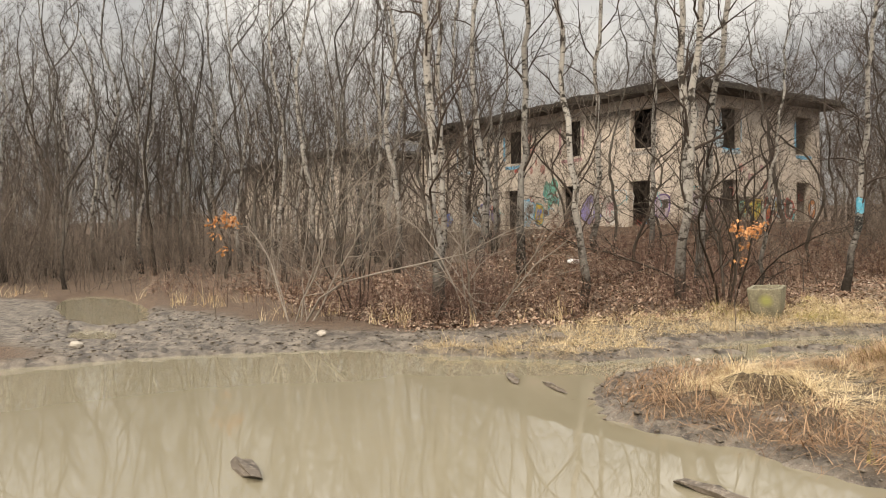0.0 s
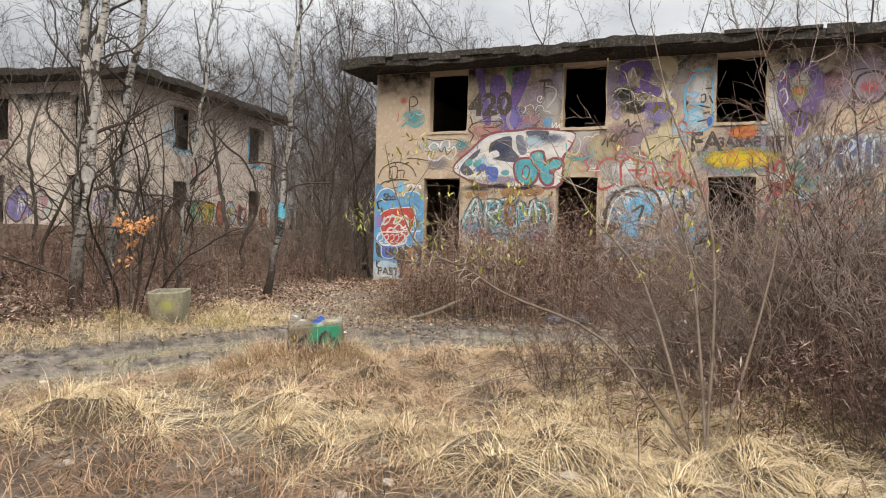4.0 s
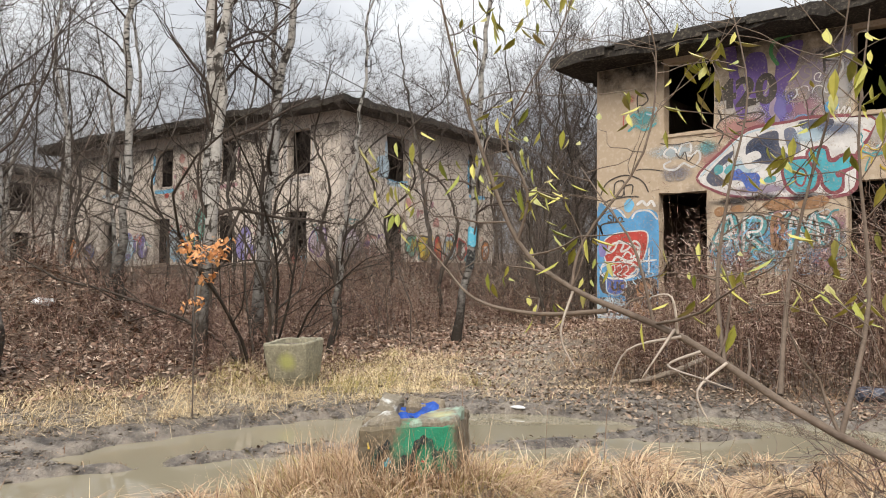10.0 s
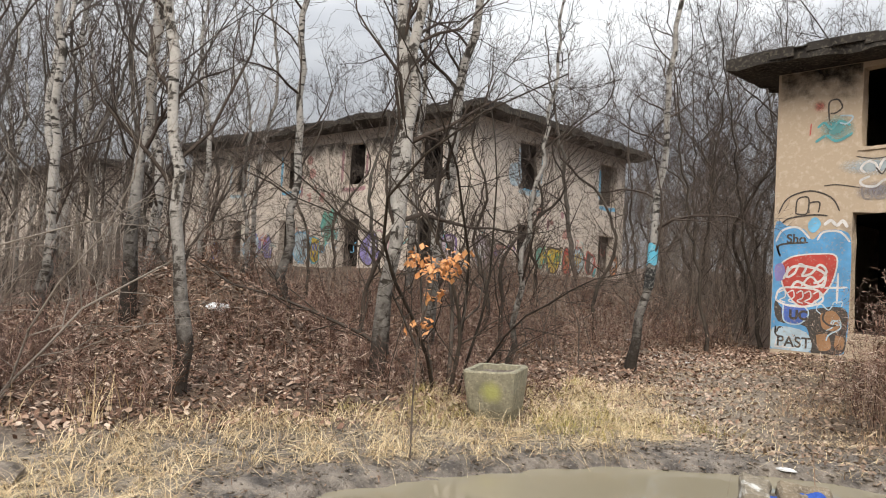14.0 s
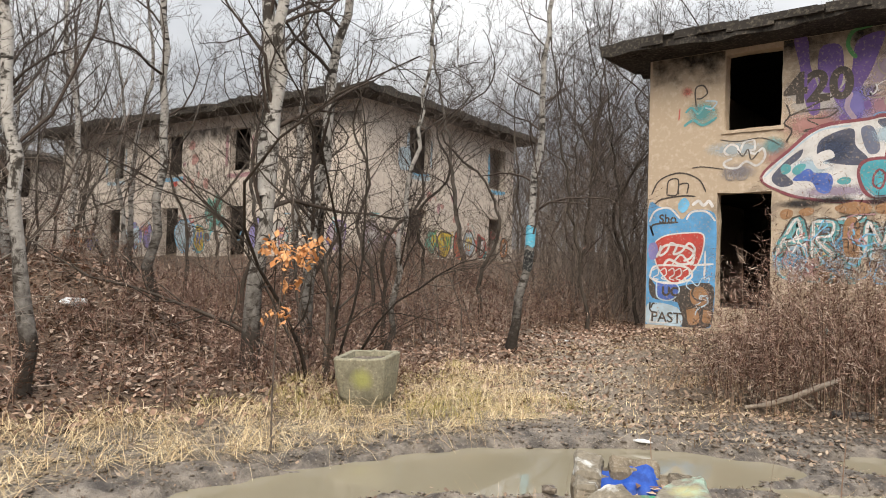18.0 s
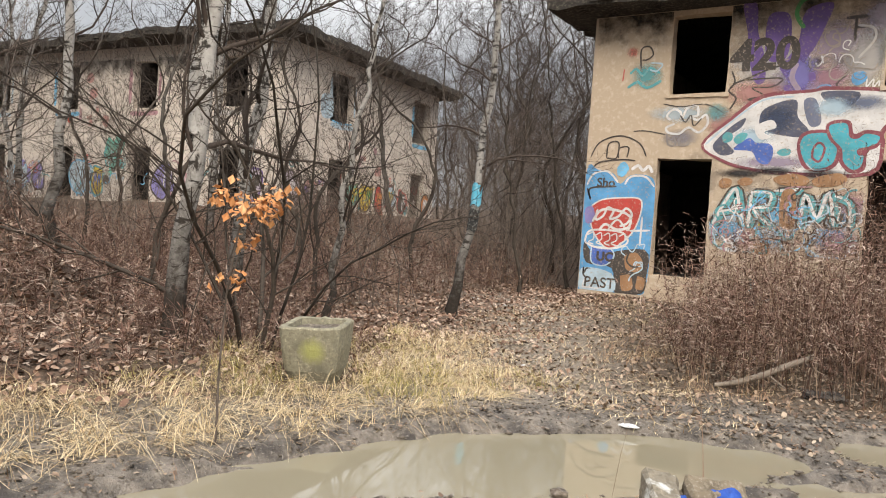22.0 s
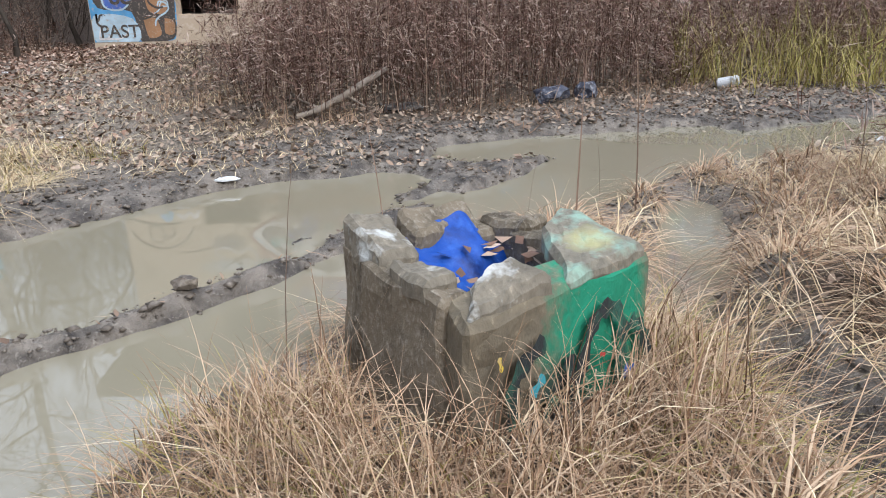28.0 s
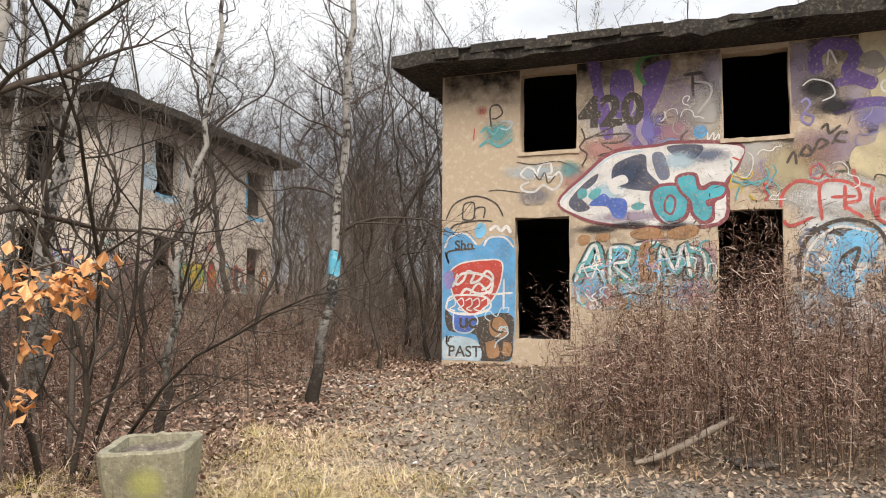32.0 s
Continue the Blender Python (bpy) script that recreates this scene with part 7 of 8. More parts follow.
stroke(WB, "white", 0.022, [(0.3, 1.62), (0.28, 1.42), (0.42, 1.5), (0.5, 1.66), (0.62, 1.6), (0.56, 1.45), (0.72, 1.5), (0.86, 1.66), (0.98, 1.55), (0.9, 1.38), (0.76, 1.32)])
for x0 in (0.14, 0.3, 0.46, 0.6, 0.76):
    stroke(WB, "white", 0.012, [(x0, 1.12), (x0 + 0.1, 1.17), (x0 + 0.12, 1.05), (x0 + 0.02, 0.98), (x0 + 0.13, 0.94)])

# tags on the pale house
WA = Wall(house_a, pose(0, 0, 0))
WS = Wall(house_a, pose(16.3, 0, 0, 0, 0, 90))
fill(WA, "tealm", [(9.45, 2.9), (9.7, 2.75), (9.9, 3.0), (10.2, 2.7), (10.05, 2.3), (10.2, 1.9), (9.8, 1.95), (9.6, 1.6), (9.5, 2.1), (9.3, 2.4)], "faded teal tag")
scribble(WA, tag_rnd, 9.3, 10.2, 1.4, 2.9, ["tealm", "teal", "ice", "ink"], 10, 0.025, 0.3)
scribble(WA, tag_rnd, 7.6, 9.0, 1.0, 2.2, ["ice", "white", "sky", "lilacw"], 14, 0.02)
scribble(WA, tag_rnd, 4.2, 6.2, 1.0, 2.1, ["white", "ice", "ash", "lilac"], 14, 0.02)
scribble(WA, tag_rnd, 11.5, 13.7, 1.0, 2.2, ["white", "lilac", "ink", "rose", "teal"], 16, 0.02)
scribble(WA, tag_rnd, 8.0, 9.4, 3.2, 5.0, ["pink", "rose", "ash"], 8, 0.03, 0.8)
fill(WA, "red", [(7.45, 3.5), (7.65, 3.55), (7.7, 3.4), (7.5, 3.35)])
scribble(WS, tag_rnd, 0.3, 2.2, 1.0, 2.0, ["ink", "white", "pink", "lilacw", "purple"], 14, 0.022)
scribble(WS, tag_rnd, 3.4, 7.2, 1.0, 1.95, ["yellow", "red", "teal", "ink", "orange", "white", "green"], 26, 0.022)
scribble(WS, tag_rnd, 3.3, 5.5, 2.3, 3.2, ["pink", "rose", "ash"], 6, 0.03, 0.8)
fill(WS, "ice", [(1.75, 4.4), (2.3, 4.45), (2.32, 3.85), (1.8, 3.8)])
stroke(WS, "sky", 0.03, [(2.3, 3.74), (2.8, 3.7), (3.4, 3.76)])


def bubble_tag(wall, rnd, x, z, w, h, body, edge, inner):
    """A rounded painted name: a coloured body, a dark edge and light strokes in it."""
    ring = []
    for k in range(9):
        a = 6.283 * k / 9
        q = rnd.uniform(0.8, 1.15)
        ring.append((x + 0.5 * w * q * math.cos(a), z + 0.5 * h * q * math.sin(a)))
    fill(wall, body, ring, rim=True)
    stroke(wall, edge, 0.03, ring + ring[:1])
    for _ in range(3):
        x0 = x + rnd.uniform(-0.3, 0.2) * w
        stroke(wall, inner, 0.022, [(x0, z - 0.3 * h), (x0 + 0.08 * w, z + 0.25 * h), (x0 + 0.16 * w, z - 0.05 * h), (x0 + 0.22 * w, z + 0.28 * h)])


WA.coats, WS.coats = WA.coats + 1, WS.coats + 1
for wall, x, z, w, h, body, edge, inner in (
        (WS, 0.55, 1.55, 0.9, 1.0, "lilacw", "ink", "white"), (WS, 1.45, 1.5, 0.8, 0.9, "pink", "ink", "white"), (WS, 3.6, 1.6, 0.7, 0.8, "tealm", "ink", "yellow"), (WS, 4.4, 1.55, 0.9, 0.9, "yellow", "ink", "green"),
        (WS, 5.2, 1.5, 0.5, 1.0, "red", "ink", "orange"), (WS, 5.95, 1.6, 0.8, 0.9, "ice", "ink", "yellow"), (WS, 6.75, 1.5, 0.7, 0.9, "ink", "redd", "white"), (WS, 8.5, 1.5, 0.6, 0.8, "orange", "ink", "white"),
        (WA, 5.0, 1.5, 1.2, 1.0, "ice", "sky", "ink"), (WA, 6.1, 1.5, 0.7, 0.9, "lilac", "ink", "white"), (WA, 8.2, 1.6, 1.1, 1.2, "ice", "sky", "ink"), (WA, 9.0, 1.5, 0.6, 0.9, "yellow", "teal", "blue"),
        (WA, 11.9, 1.6, 0.9, 1.1, "lilac", "ink", "white"), (WA, 12.9, 1.6, 0.8, 1.0, "ash", "ink", "rose"), (WA, 15.4, 1.6, 0.8, 1.0, "lilacw", "purple", "ink"), (WA, 1.2, 1.5, 1.0, 0.9, "orange", "ink", "white"), (WA, 2.4, 1.4, 0.8, 0.8, "blue", "ink", "ice")):
    bubble_tag(wall, tag_rnd, x, z, w, h, body, edge, inner)
WA.coats, WS.coats = WA.coats + 1, WS.coats + 1
for wall, cols in ((WS, (2.85, 7.85)), (WA, COLS_A)):
    for i, cx in enumerate(cols):
        key = ("ice", "sky", "rose", "ash")[i % 4]
        stroke(wall, key, 0.07, [(cx - 0.64, 5.0), (cx - 0.64, 3.9)])
        stroke(wall, key, 0.07, [(cx - 0.6, 3.62), (cx, 3.6), (cx + 0.6, 3.64)])
        if i != 1:
            stroke(wall, key, 0.05, [(cx + 0.64, 4.9), (cx + 0.62, 4.0)])
scribble(WS, tag_rnd, 0.2, 9.0, 0.8, 2.3, ["ink", "white", "redd", "teal"], 26, 0.014, 0.0)
scribble(WA, tag_rnd, 3.8, 16.0, 0.9, 2.3, ["ink", "white", "redd", "teal", "sky"], 34, 0.014, 0.0)


# ---- things along the walk ----
def rough_box(rnd, dims, cuts, jitter):
    """A box with subdivided, uneven faces."""
    bm = bmesh.new()
    box(bm, *dims)
    bmesh.ops.subdivide_edges(bm, edges=bm.edges[:], cuts=cuts, use_grid_fill=True)
    for v in bm.verts:
        v.co += Vector((rnd.uniform(-1, 1), rnd.uniform(-1, 1), rnd.uniform(-1, 1))) * jitter
    return bm


def spotted(name, key, ground_mat_colour, scale, lo, hi, centre=None, radius=0.3, second=None):
    """Concrete with sprayed paint that fades out in a cloud, all over or round a centre."""
    m, ns, ls, bs = nodes_of(name)
    co = ns.new("ShaderNodeTexCoord").outputs["Object"]
    n1, n2, n3 = noise_node(ns, ls, scale, 4, co), noise_node(ns, ls, 40.0, 6, co), noise_node(ns, ls, 5.0, 7, co, 0.7)
    con = mix_node(ns, ls, ramp_node(ns, ls, n2, 0.35, 0.7), tuple(v * 0.55 for v in ground_mat_colour), ground_mat_colour)
    con = mix_node(ns, ls, ramp_node(ns, ls, n3, 0.5, 0.72), con, tuple(v * 0.38 for v in ground_mat_colour))
    con = mix_node(ns, ls, ramp_node(ns, ls, n2, 0.62, 0.78), con, tuple(min(1, v * 1.6) for v in ground_mat_colour))

    def cloud(at, size):
        far = ns.new("ShaderNodeVectorMath")
        far.operation = "DISTANCE"
        ls.new(co, far.inputs[0])
        far.inputs[1].default_value = at
        add = ns.new("ShaderNodeMath")
        add.operation = "MULTIPLY_ADD"
        ls.new(mix_node(ns, ls, 0.4, n1, n2), add.inputs[0])
        add.inputs[1].default_value = 1.6 * size
        ls.new(far.outputs["Value"], add.inputs[2])
        return ramp_node(ns, ls, add.outputs[0], 1.8 * size + 0.03, 1.8 * size - 0.06)
    mask = cloud(centre, radius) if centre else ramp_node(ns, ls, n1, lo, hi)
    c = mix_node(ns, ls, mask, con, PAINT_SPRAY[key])
    if second:
        c = mix_node(ns, ls, cloud(second[1], second[2]), c, PAINT_SPRAY[second[0]])
    ls.new(c, bs.inputs["Base Color"])
    bs.inputs["Roughness"].default_value = 0.85
    bump_node(ns, ls, bs, mix_node(ns, ls, 0.5, n2, n3), 0.7, 0.012)
    return m


PAINT_SPRAY = {"green": (0.02, 0.22, 0.12), "blue": (0.02, 0.08, 0.42), "pale": (0.50, 0.50, 0.47), "dark": (0.025, 0.03, 0.03), "lemon": (0.36, 0.36, 0.13), "mint": (0.26, 0.37, 0.29), "butter": (0.52, 0.50, 0.22)}
SPRAY_GREEN = spotted("concrete_green_spray", "green", (0.22, 0.18, 0.12), 5.0, 0.45, 0.60, (0.12, -0.33, 0.25), 0.2, ("dark", (0.0, -0.33, 0.12), 0.1))
# Brown concrete made darker: the shade on the side walls is painted in.
SHADED_CONCRETE = surface("shaded_brown_concrete", (0.19, 0.155, 0.11), (0.075, 0.06, 0.042), (0.32, 0.28, 0.22), 6.0, 60.0, 0.85, 0.7, 0.01)
SPRAY_PALE = spotted("concrete_pale_spray", "pale", (0.25, 0.215, 0.16), 9.0, 0.54, 0.66)
SPRAY_MINT = spotted("concrete_mint_spray", "mint", (0.25, 0.22, 0.165), 9.0, 0.46, 0.62, None, 0.3, ("butter", (0.2, -0.2, 0.45), 0.08))
SPRAY_LEMON = spotted("concrete_lemon_spray", "lemon", (0.35, 0.325, 0.23), 3.2, 0.54, 0.66, (0.04, -0.26, 0.34), 0.1)
SPRAY_DARK = spotted("black_spray", "dark", (0.05, 0.20, 0.13), 8.0, 0.35, 0.5)
BLUE_CLOTH = surface("blue_plastic", (0.015, 0.065, 0.33), (0.008, 0.02, 0.10), (0.04, 0.12, 0.45), 6.0, 20.0, 0.45, 0.3, 0.01)
rnd = random.Random(5)

# the broken concrete well ring
BX, BY, BZ = 5.08, -11.23, -0.11
well = empty("concrete_well_head", "broken square concrete well head sprayed green and black, in dead grass", "concrete block", pose(BX, BY, BZ, 0, 0, 31) @ Matrix.Diagonal((0.765, 0.765, 1.08, 1)))
w2 = 0.32


def weathered(bm, amount, seed):
    """Lumpy, chipped faces."""
    for v in bm.verts:
        q = v.co * 7 + Vector((seed * 3.1, 0, 0))
        v.co += noise.noise_vector(q) * amount + noise.noise_vector(q * 4) * amount * 0.45 + noise.noise_vector(q * 11) * amount * 0.2


def slab(name, corners, z0, tops, mat, label, seed):
    """A broken slab over four plan corners, with a height of its own at each."""
    bm = bmesh.new()
    lo = [bm.verts.new((x, y, z0)) for x, y in corners]
    up = [bm.verts.new((x * 0.98, y * 0.98, z)) for (x, y), z in zip(corners, tops)]
    bm.faces.new(lo[::-1])
    bm.faces.new(up)
    for k in range(4):
        bm.faces.new((lo[k], lo[(k + 1) % 4], up[(k + 1) % 4], up[k]))
    bmesh.ops.bevel(bm, geom=bm.edges[:], offset=0.014, segments=1, affect="EDGES")
    bmesh.ops.subdivide_edges(bm, edges=[e for e in bm.edges if e.calc_length() > 0.06], cuts=7, use_grid_fill=True)
    weathered(bm, 0.015, seed)
    ob = part(name, bm, mat, well, label)
    return ob


for nm, cs, z0, tops, mat, lab in (
        ("front_wall", [(-0.33, -0.33), (0.33, -0.335), (0.32, -0.19), (-0.31, -0.2)], 0.0, (0.33, 0.37, 0.38, 0.35), SPRAY_GREEN, "cracked concrete side sprayed green and black"),
        ("back_wall", [(-0.33, 0.2), (0.31, 0.21), (0.32, 0.33), (-0.32, 0.33)], 0.0, (0.34, 0.33, 0.34, 0.36), SHADED_CONCRETE, ""),
        ("side_wall", [(-0.335, -0.22), (-0.2, -0.21), (-0.19, 0.22), (-0.33, 0.22)], 0.0, (0.35, 0.34, 0.34, 0.35), SHADED_CONCRETE, ""),
        ("side_wall", [(0.2, -0.21), (0.335, -0.21), (0.325, 0.23), (0.19, 0.22)], 0.0, (0.38, 0.37, 0.33, 0.34), SHADED_CONCRETE, ""),
        ("rim_piece", [(-0.315, -0.315), (-0.04, -0.325), (-0.09, -0.2), (-0.22, -0.22)], 0.32, (0.355, 0.38, 0.395, 0.375), SPRAY_PALE, "white-sprayed slab of the broken rim"),
        ("rim_piece", [(0.0, -0.325), (0.318, -0.325), (0.322, 0.06), (0.15, -0.05)], 0.33, (0.365, 0.385, 0.40, 0.395), SPRAY_MINT, "mint and yellow sprayed slab of the rim"),
        ("rim_piece", [(0.2, 0.09), (0.322, 0.09), (0.318, 0.31), (0.18, 0.3)], 0.3, (0.375, 0.37, 0.36, 0.35), SHADED_CONCRETE, "chipped corner of the rim"),
        ("rim_piece", [(-0.325, -0.16), (-0.22, -0.15), (-0.2, 0.06), (-0.32, 0.06)], 0.31, (0.37, 0.365, 0.36, 0.365), SPRAY_PALE, "pale chipped slab of the rim"),
        ("rim_piece", [(-0.325, 0.08), (-0.19, 0.09), (-0.15, 0.315), (-0.315, 0.315)], 0.29, (0.39, 0.375, 0.41, 0.425), SPRAY_PALE, "white-sprayed lump of the rim"),
        ("rim_piece", [(-0.12, 0.21), (0.13, 0.22), (0.15, 0.32), (-0.14, 0.32)], 0.29, (0.375, 0.36, 0.40, 0.415), SHADED_CONCRETE, "broken lump of the rim")):
    slab(nm, cs, z0, tops, mat, lab, len(well.children) + 1)
for key, pts, half in (("ink", [(-0.10, 0.2), (-0.19, 0.15), (-0.20, 0.06), (-0.12, 0.02), (-0.06, 0.08)], 0.026), ("ink", [(-0.02, 0.15), (0.02, 0.09), (0.07, 0.2), (0.14, 0.22), (0.19, 0.15), (0.17, 0.05)], 0.024), ("ink", [(0.21, 0.18), (0.26, 0.15), (0.3, 0.09)], 0.022),
                       ("red", [(0.10, 0.13), (0.12, 0.125)], 0.006), ("yellow", [(-0.25, 0.2), (-0.24, 0.17)], 0.007), ("cyan", [(-0.14, 0.1), (-0.1, 0.13)], 0.016), ("blue", [(0.2, 0.07), (0.24, 0.06)], 0.02)):
    line = bend(pts, False, 6)
    vs, n = [], len(line) - 1
    for i, (x, z) in enumerate([(x, z + 0.07) for x, z in line]):
        (ax, az), (bx, bz) = line[max(i - 1, 0)], line[min(i + 1, n)]
        ln_ = math.hypot(bx - ax, bz - az) + 1e-6
        wob = half * (0.72 + 0.28 * math.sin(i * 1.7)) * (0.5 if i in (0, n) else 1)
        ox, oz = -(bz - az) / ln_ * wob, (bx - ax) / ln_ * wob
        vs += [(x + ox, -w2 - 0.038, z + oz), (x - ox, -w2 - 0.038, z - oz)]
    link_mesh("sprayed_mark", vs, [(2 * i, 2 * i + 1, 2 * i + 3, 2 * i + 2) for i in range(n)], paint(key) if key != "ink" else SPRAY_DARK, well, label="sprayed stroke of paint")
bm = rough_box(rnd, (-0.19, -0.19, 0.02, 0.19, 0.19, 0.17), 3, 0.02)
part("earth_fill", bm, CLOD, well)
bm = bmesh.new()
bmesh.ops.create_grid(bm, x_segments=40, y_segments=40, size=0.5)
for v in bm.verts:
    x, y = v.co.x * 0.44, v.co.y * 0.42 + 0.04
    fold = noise.noise_vector(Vector((x * 8, y * 7, 0.4)))
    crease = noise.noise(Vector((x * 22 + y * 9, y * 16, 1.4)))
    v.co = Vector((x + 0.014 * fold.x, y, 0.225 + 0.05 * fold.z + 0.014 * crease + 0.12 * max(0, (y + 0.05) / 0.25) ** 1.3 - 0.05 * max(0, x / 0.2)))
ob = part("blue_lining", bm, BLUE_CLOTH, well, "blue crumpled sheet inside the ring")
ob.data.polygons.foreach_set("use_smooth", [True] * len(ob.data.polygons))
vs, fs = [], []
for k in range(26):
    a, q = rnd.uniform(0, 6.283), rnd.uniform(0.12, 0.2)
    c = Vector((q * math.cos(a), q * math.sin(a) * 0.9, 0.3 + rnd.uniform(0, 0.05)))
    for px, py in ((-1, 0), (0, 0.5), (1, 0), (0, -0.5)):
        ca, sa = math.cos(a * 3), math.sin(a * 3)
        vs.append(c + Vector(((px * ca - py * sa) * 0.03, (px * sa + py * ca) * 0.03, rnd.uniform(-0.008, 0.012))))
    fs.append((4 * k, 4 * k + 1, 4 * k + 2, 4 * k + 3))
tagged(link_mesh("dead_leaf_litter", vs, fs, LEAF, well), "rusty dead leaves caught inside the ring", kind="stuff")

# the square concrete planter
PLX, PLY = 1.62, -9.27
planter = empty("concrete_planter", "square tapered grey concrete planter with a yellow sprayed patch", "planter", pose(PLX, PLY, at_ground(PLX, PLY) - 0.04, 3, -2, 24) @ Matrix.Diagonal((0.9, 0.9, 0.9, 1)))
bm = bmesh.new()
prof = [(0.13, 0.0), (0.17, 0.03), (0.225, 0.16), (0.258, 0.36), (0.268, 0.53), (0.26, 0.545), (0.212, 0.54), (0.205, 0.46), (0.2, 0.4)]
rings = []
for r, z in prof:
    ring = []
    for k in range(40):
        t_ = 6.2832 * (k + 0.5) / 40
        cx_, cy_ = math.cos(t_), math.sin(t_)
        q = (abs(cx_) ** 9 + abs(cy_) ** 9) ** (-1 / 9)
        chip = 0.012 * noise.noise(Vector((cx_ * q * 5, cy_ * q * 5, z * 9)))
        ring.append(bm.verts.new((r * cx_ * q + chip, r * cy_ * q + chip, z + chip * (1.6 if z > 0.5 else 0))))
    rings.append(ring)
for a, b in zip(rings, rings[1:]):
    for k in range(40):
        bm.faces.new((a[k], a[(k + 1) % 40], b[(k + 1) % 40], b[k]))
bm.faces.new(rings[0][::-1])
ob = part("box", bm, SPRAY_LEMON, planter, "mossy concrete box with faded yellow spray and chipped rim")
bm = bmesh.new()
bmesh.ops.create_grid(bm, x_segments=8, y_segments=8, size=0.2)
for v in bm.verts:
    v.co.z = 0.49 + 0.03 * noise.noise(v.co * 12)
part("earth", bm, CLOD, planter)

# the oak sapling that keeps its leaves
OAK = island_mat("dry_oak_leaves", [(0.42, 0.17, 0.06), (0.58, 0.27, 0.10), (0.66, 0.36, 0.17), (0.50, 0.21, 0.07)], 0.6, 0.3)
sap = empty("oak_sapling", "thin oak sapling with a few clusters of curled orange-brown leaves", "sapling", pose(2.3, -10.85, at_ground(2.3, -10.85)))
t = Tubes()
line = [Vector(p) for p in ((0, 0, -0.05), (-0.03, 0.02, 0.4), (0.04, -0.02, 0.85), (0.16, -0.06, 1.25), (0.28, -0.1, 1.7))]
t.add(line, [0.007, 0.006, 0.005, 0.004, 0.002], 6)
clusters = []
for p, q in (((0.04, -0.02, 0.85), (0.14, -0.06, 0.98)), ((0.14, -0.05, 1.2), (0.30, -0.1, 1.36)), ((0.14, -0.05, 1.2), (0.18, 0.06, 1.38)), ((0.2, -0.07, 1.4), (0.38, -0.02, 1.40)), ((0.2, -0.07, 1.4), (0.12, -0.12, 1.42)), ((0.06, 0, 0.95), (0.12, 0.02, 1.17))):
    t.add([Vector(p), Vector(p).lerp(Vector(q), 0.5) + Vector((0, 0, 0.03)), Vector(q)], [0.005, 0.004, 0.002], 4)
    clusters.append(Vector(q))
ob = new("stem", t.mesh("stem", BRUSH))
ob.parent = sap
vs, fs = [], []
for ci, c in enumerate(clusters):
    for k in range(32 if 0 < ci < 5 else 13):
        o = c + Vector((rnd.gauss(0, 0.05), rnd.gauss(0, 0.05), rnd.gauss(-0.02, 0.04)))
        a, e, s = rnd.uniform(0, 6.283), rnd.uniform(-1.2, 0.6), rnd.uniform(0.026, 0.046)
        d = Vector((math.cos(a) * math.cos(e), math.sin(a) * math.cos(e), math.sin(e)))
        u = d.cross(Vector((0.2, 0.1, 1))).normalized() * s
        nrm = d.cross(u).normalized() * s
        b = len(vs)
        for p, q, r in ((0, 0, 0), (0.5, 0.5, 0.35), (0.95, 0.38, 0.15), (1.4, 0.0, 0.5), (0.95, -0.42, 0.2), (0.5, -0.5, 0.4)):
            vs.append(o + d * (s * p) + u * q + nrm * r)
        fs += [(b, b + 1, b + 2, b + 3), (b, b + 3, b + 4, b + 5)]
link_mesh("foliage", vs, fs, OAK, sap, label="curled dry orange oak leaves")

second = copy_thing(sap, pose(-3.40, -16.25, at_ground(-3.40, -16.25) - 0.02, 0, 0, 140) @ Matrix.Diagonal((1.25, 1.25, 1.2, 1)))
tagged(second, "small oak sapling with russet leaves in the brush by the track", "sapling")

# the willow that hangs over the grass
WILLOW_LEAF = island_mat("willow_leaves", [(0.20, 0.24, 0.04), (0.34, 0.34, 0.06), (0.46, 0.42, 0.10), (0.28, 0.30, 0.07), (0.40, 0.34, 0.14)], 0.5, 0.35)
WILLOW_BARK = bark("willow_bark", (0.27, 0.21, 0.165), (0.12, 0.09, 0.07), 6.0, (1, 1, 1), 0.5, 0.7)
willow = empty("willow_bush", "leaning willow bush with bare boughs and a few yellow-green leaves", "bush", pose(8.55, -12.87, 0.29) @ Matrix.Diagonal((0.68, 0.68, 0.68, 1)))
rnd = random.Random(41)
tips = []
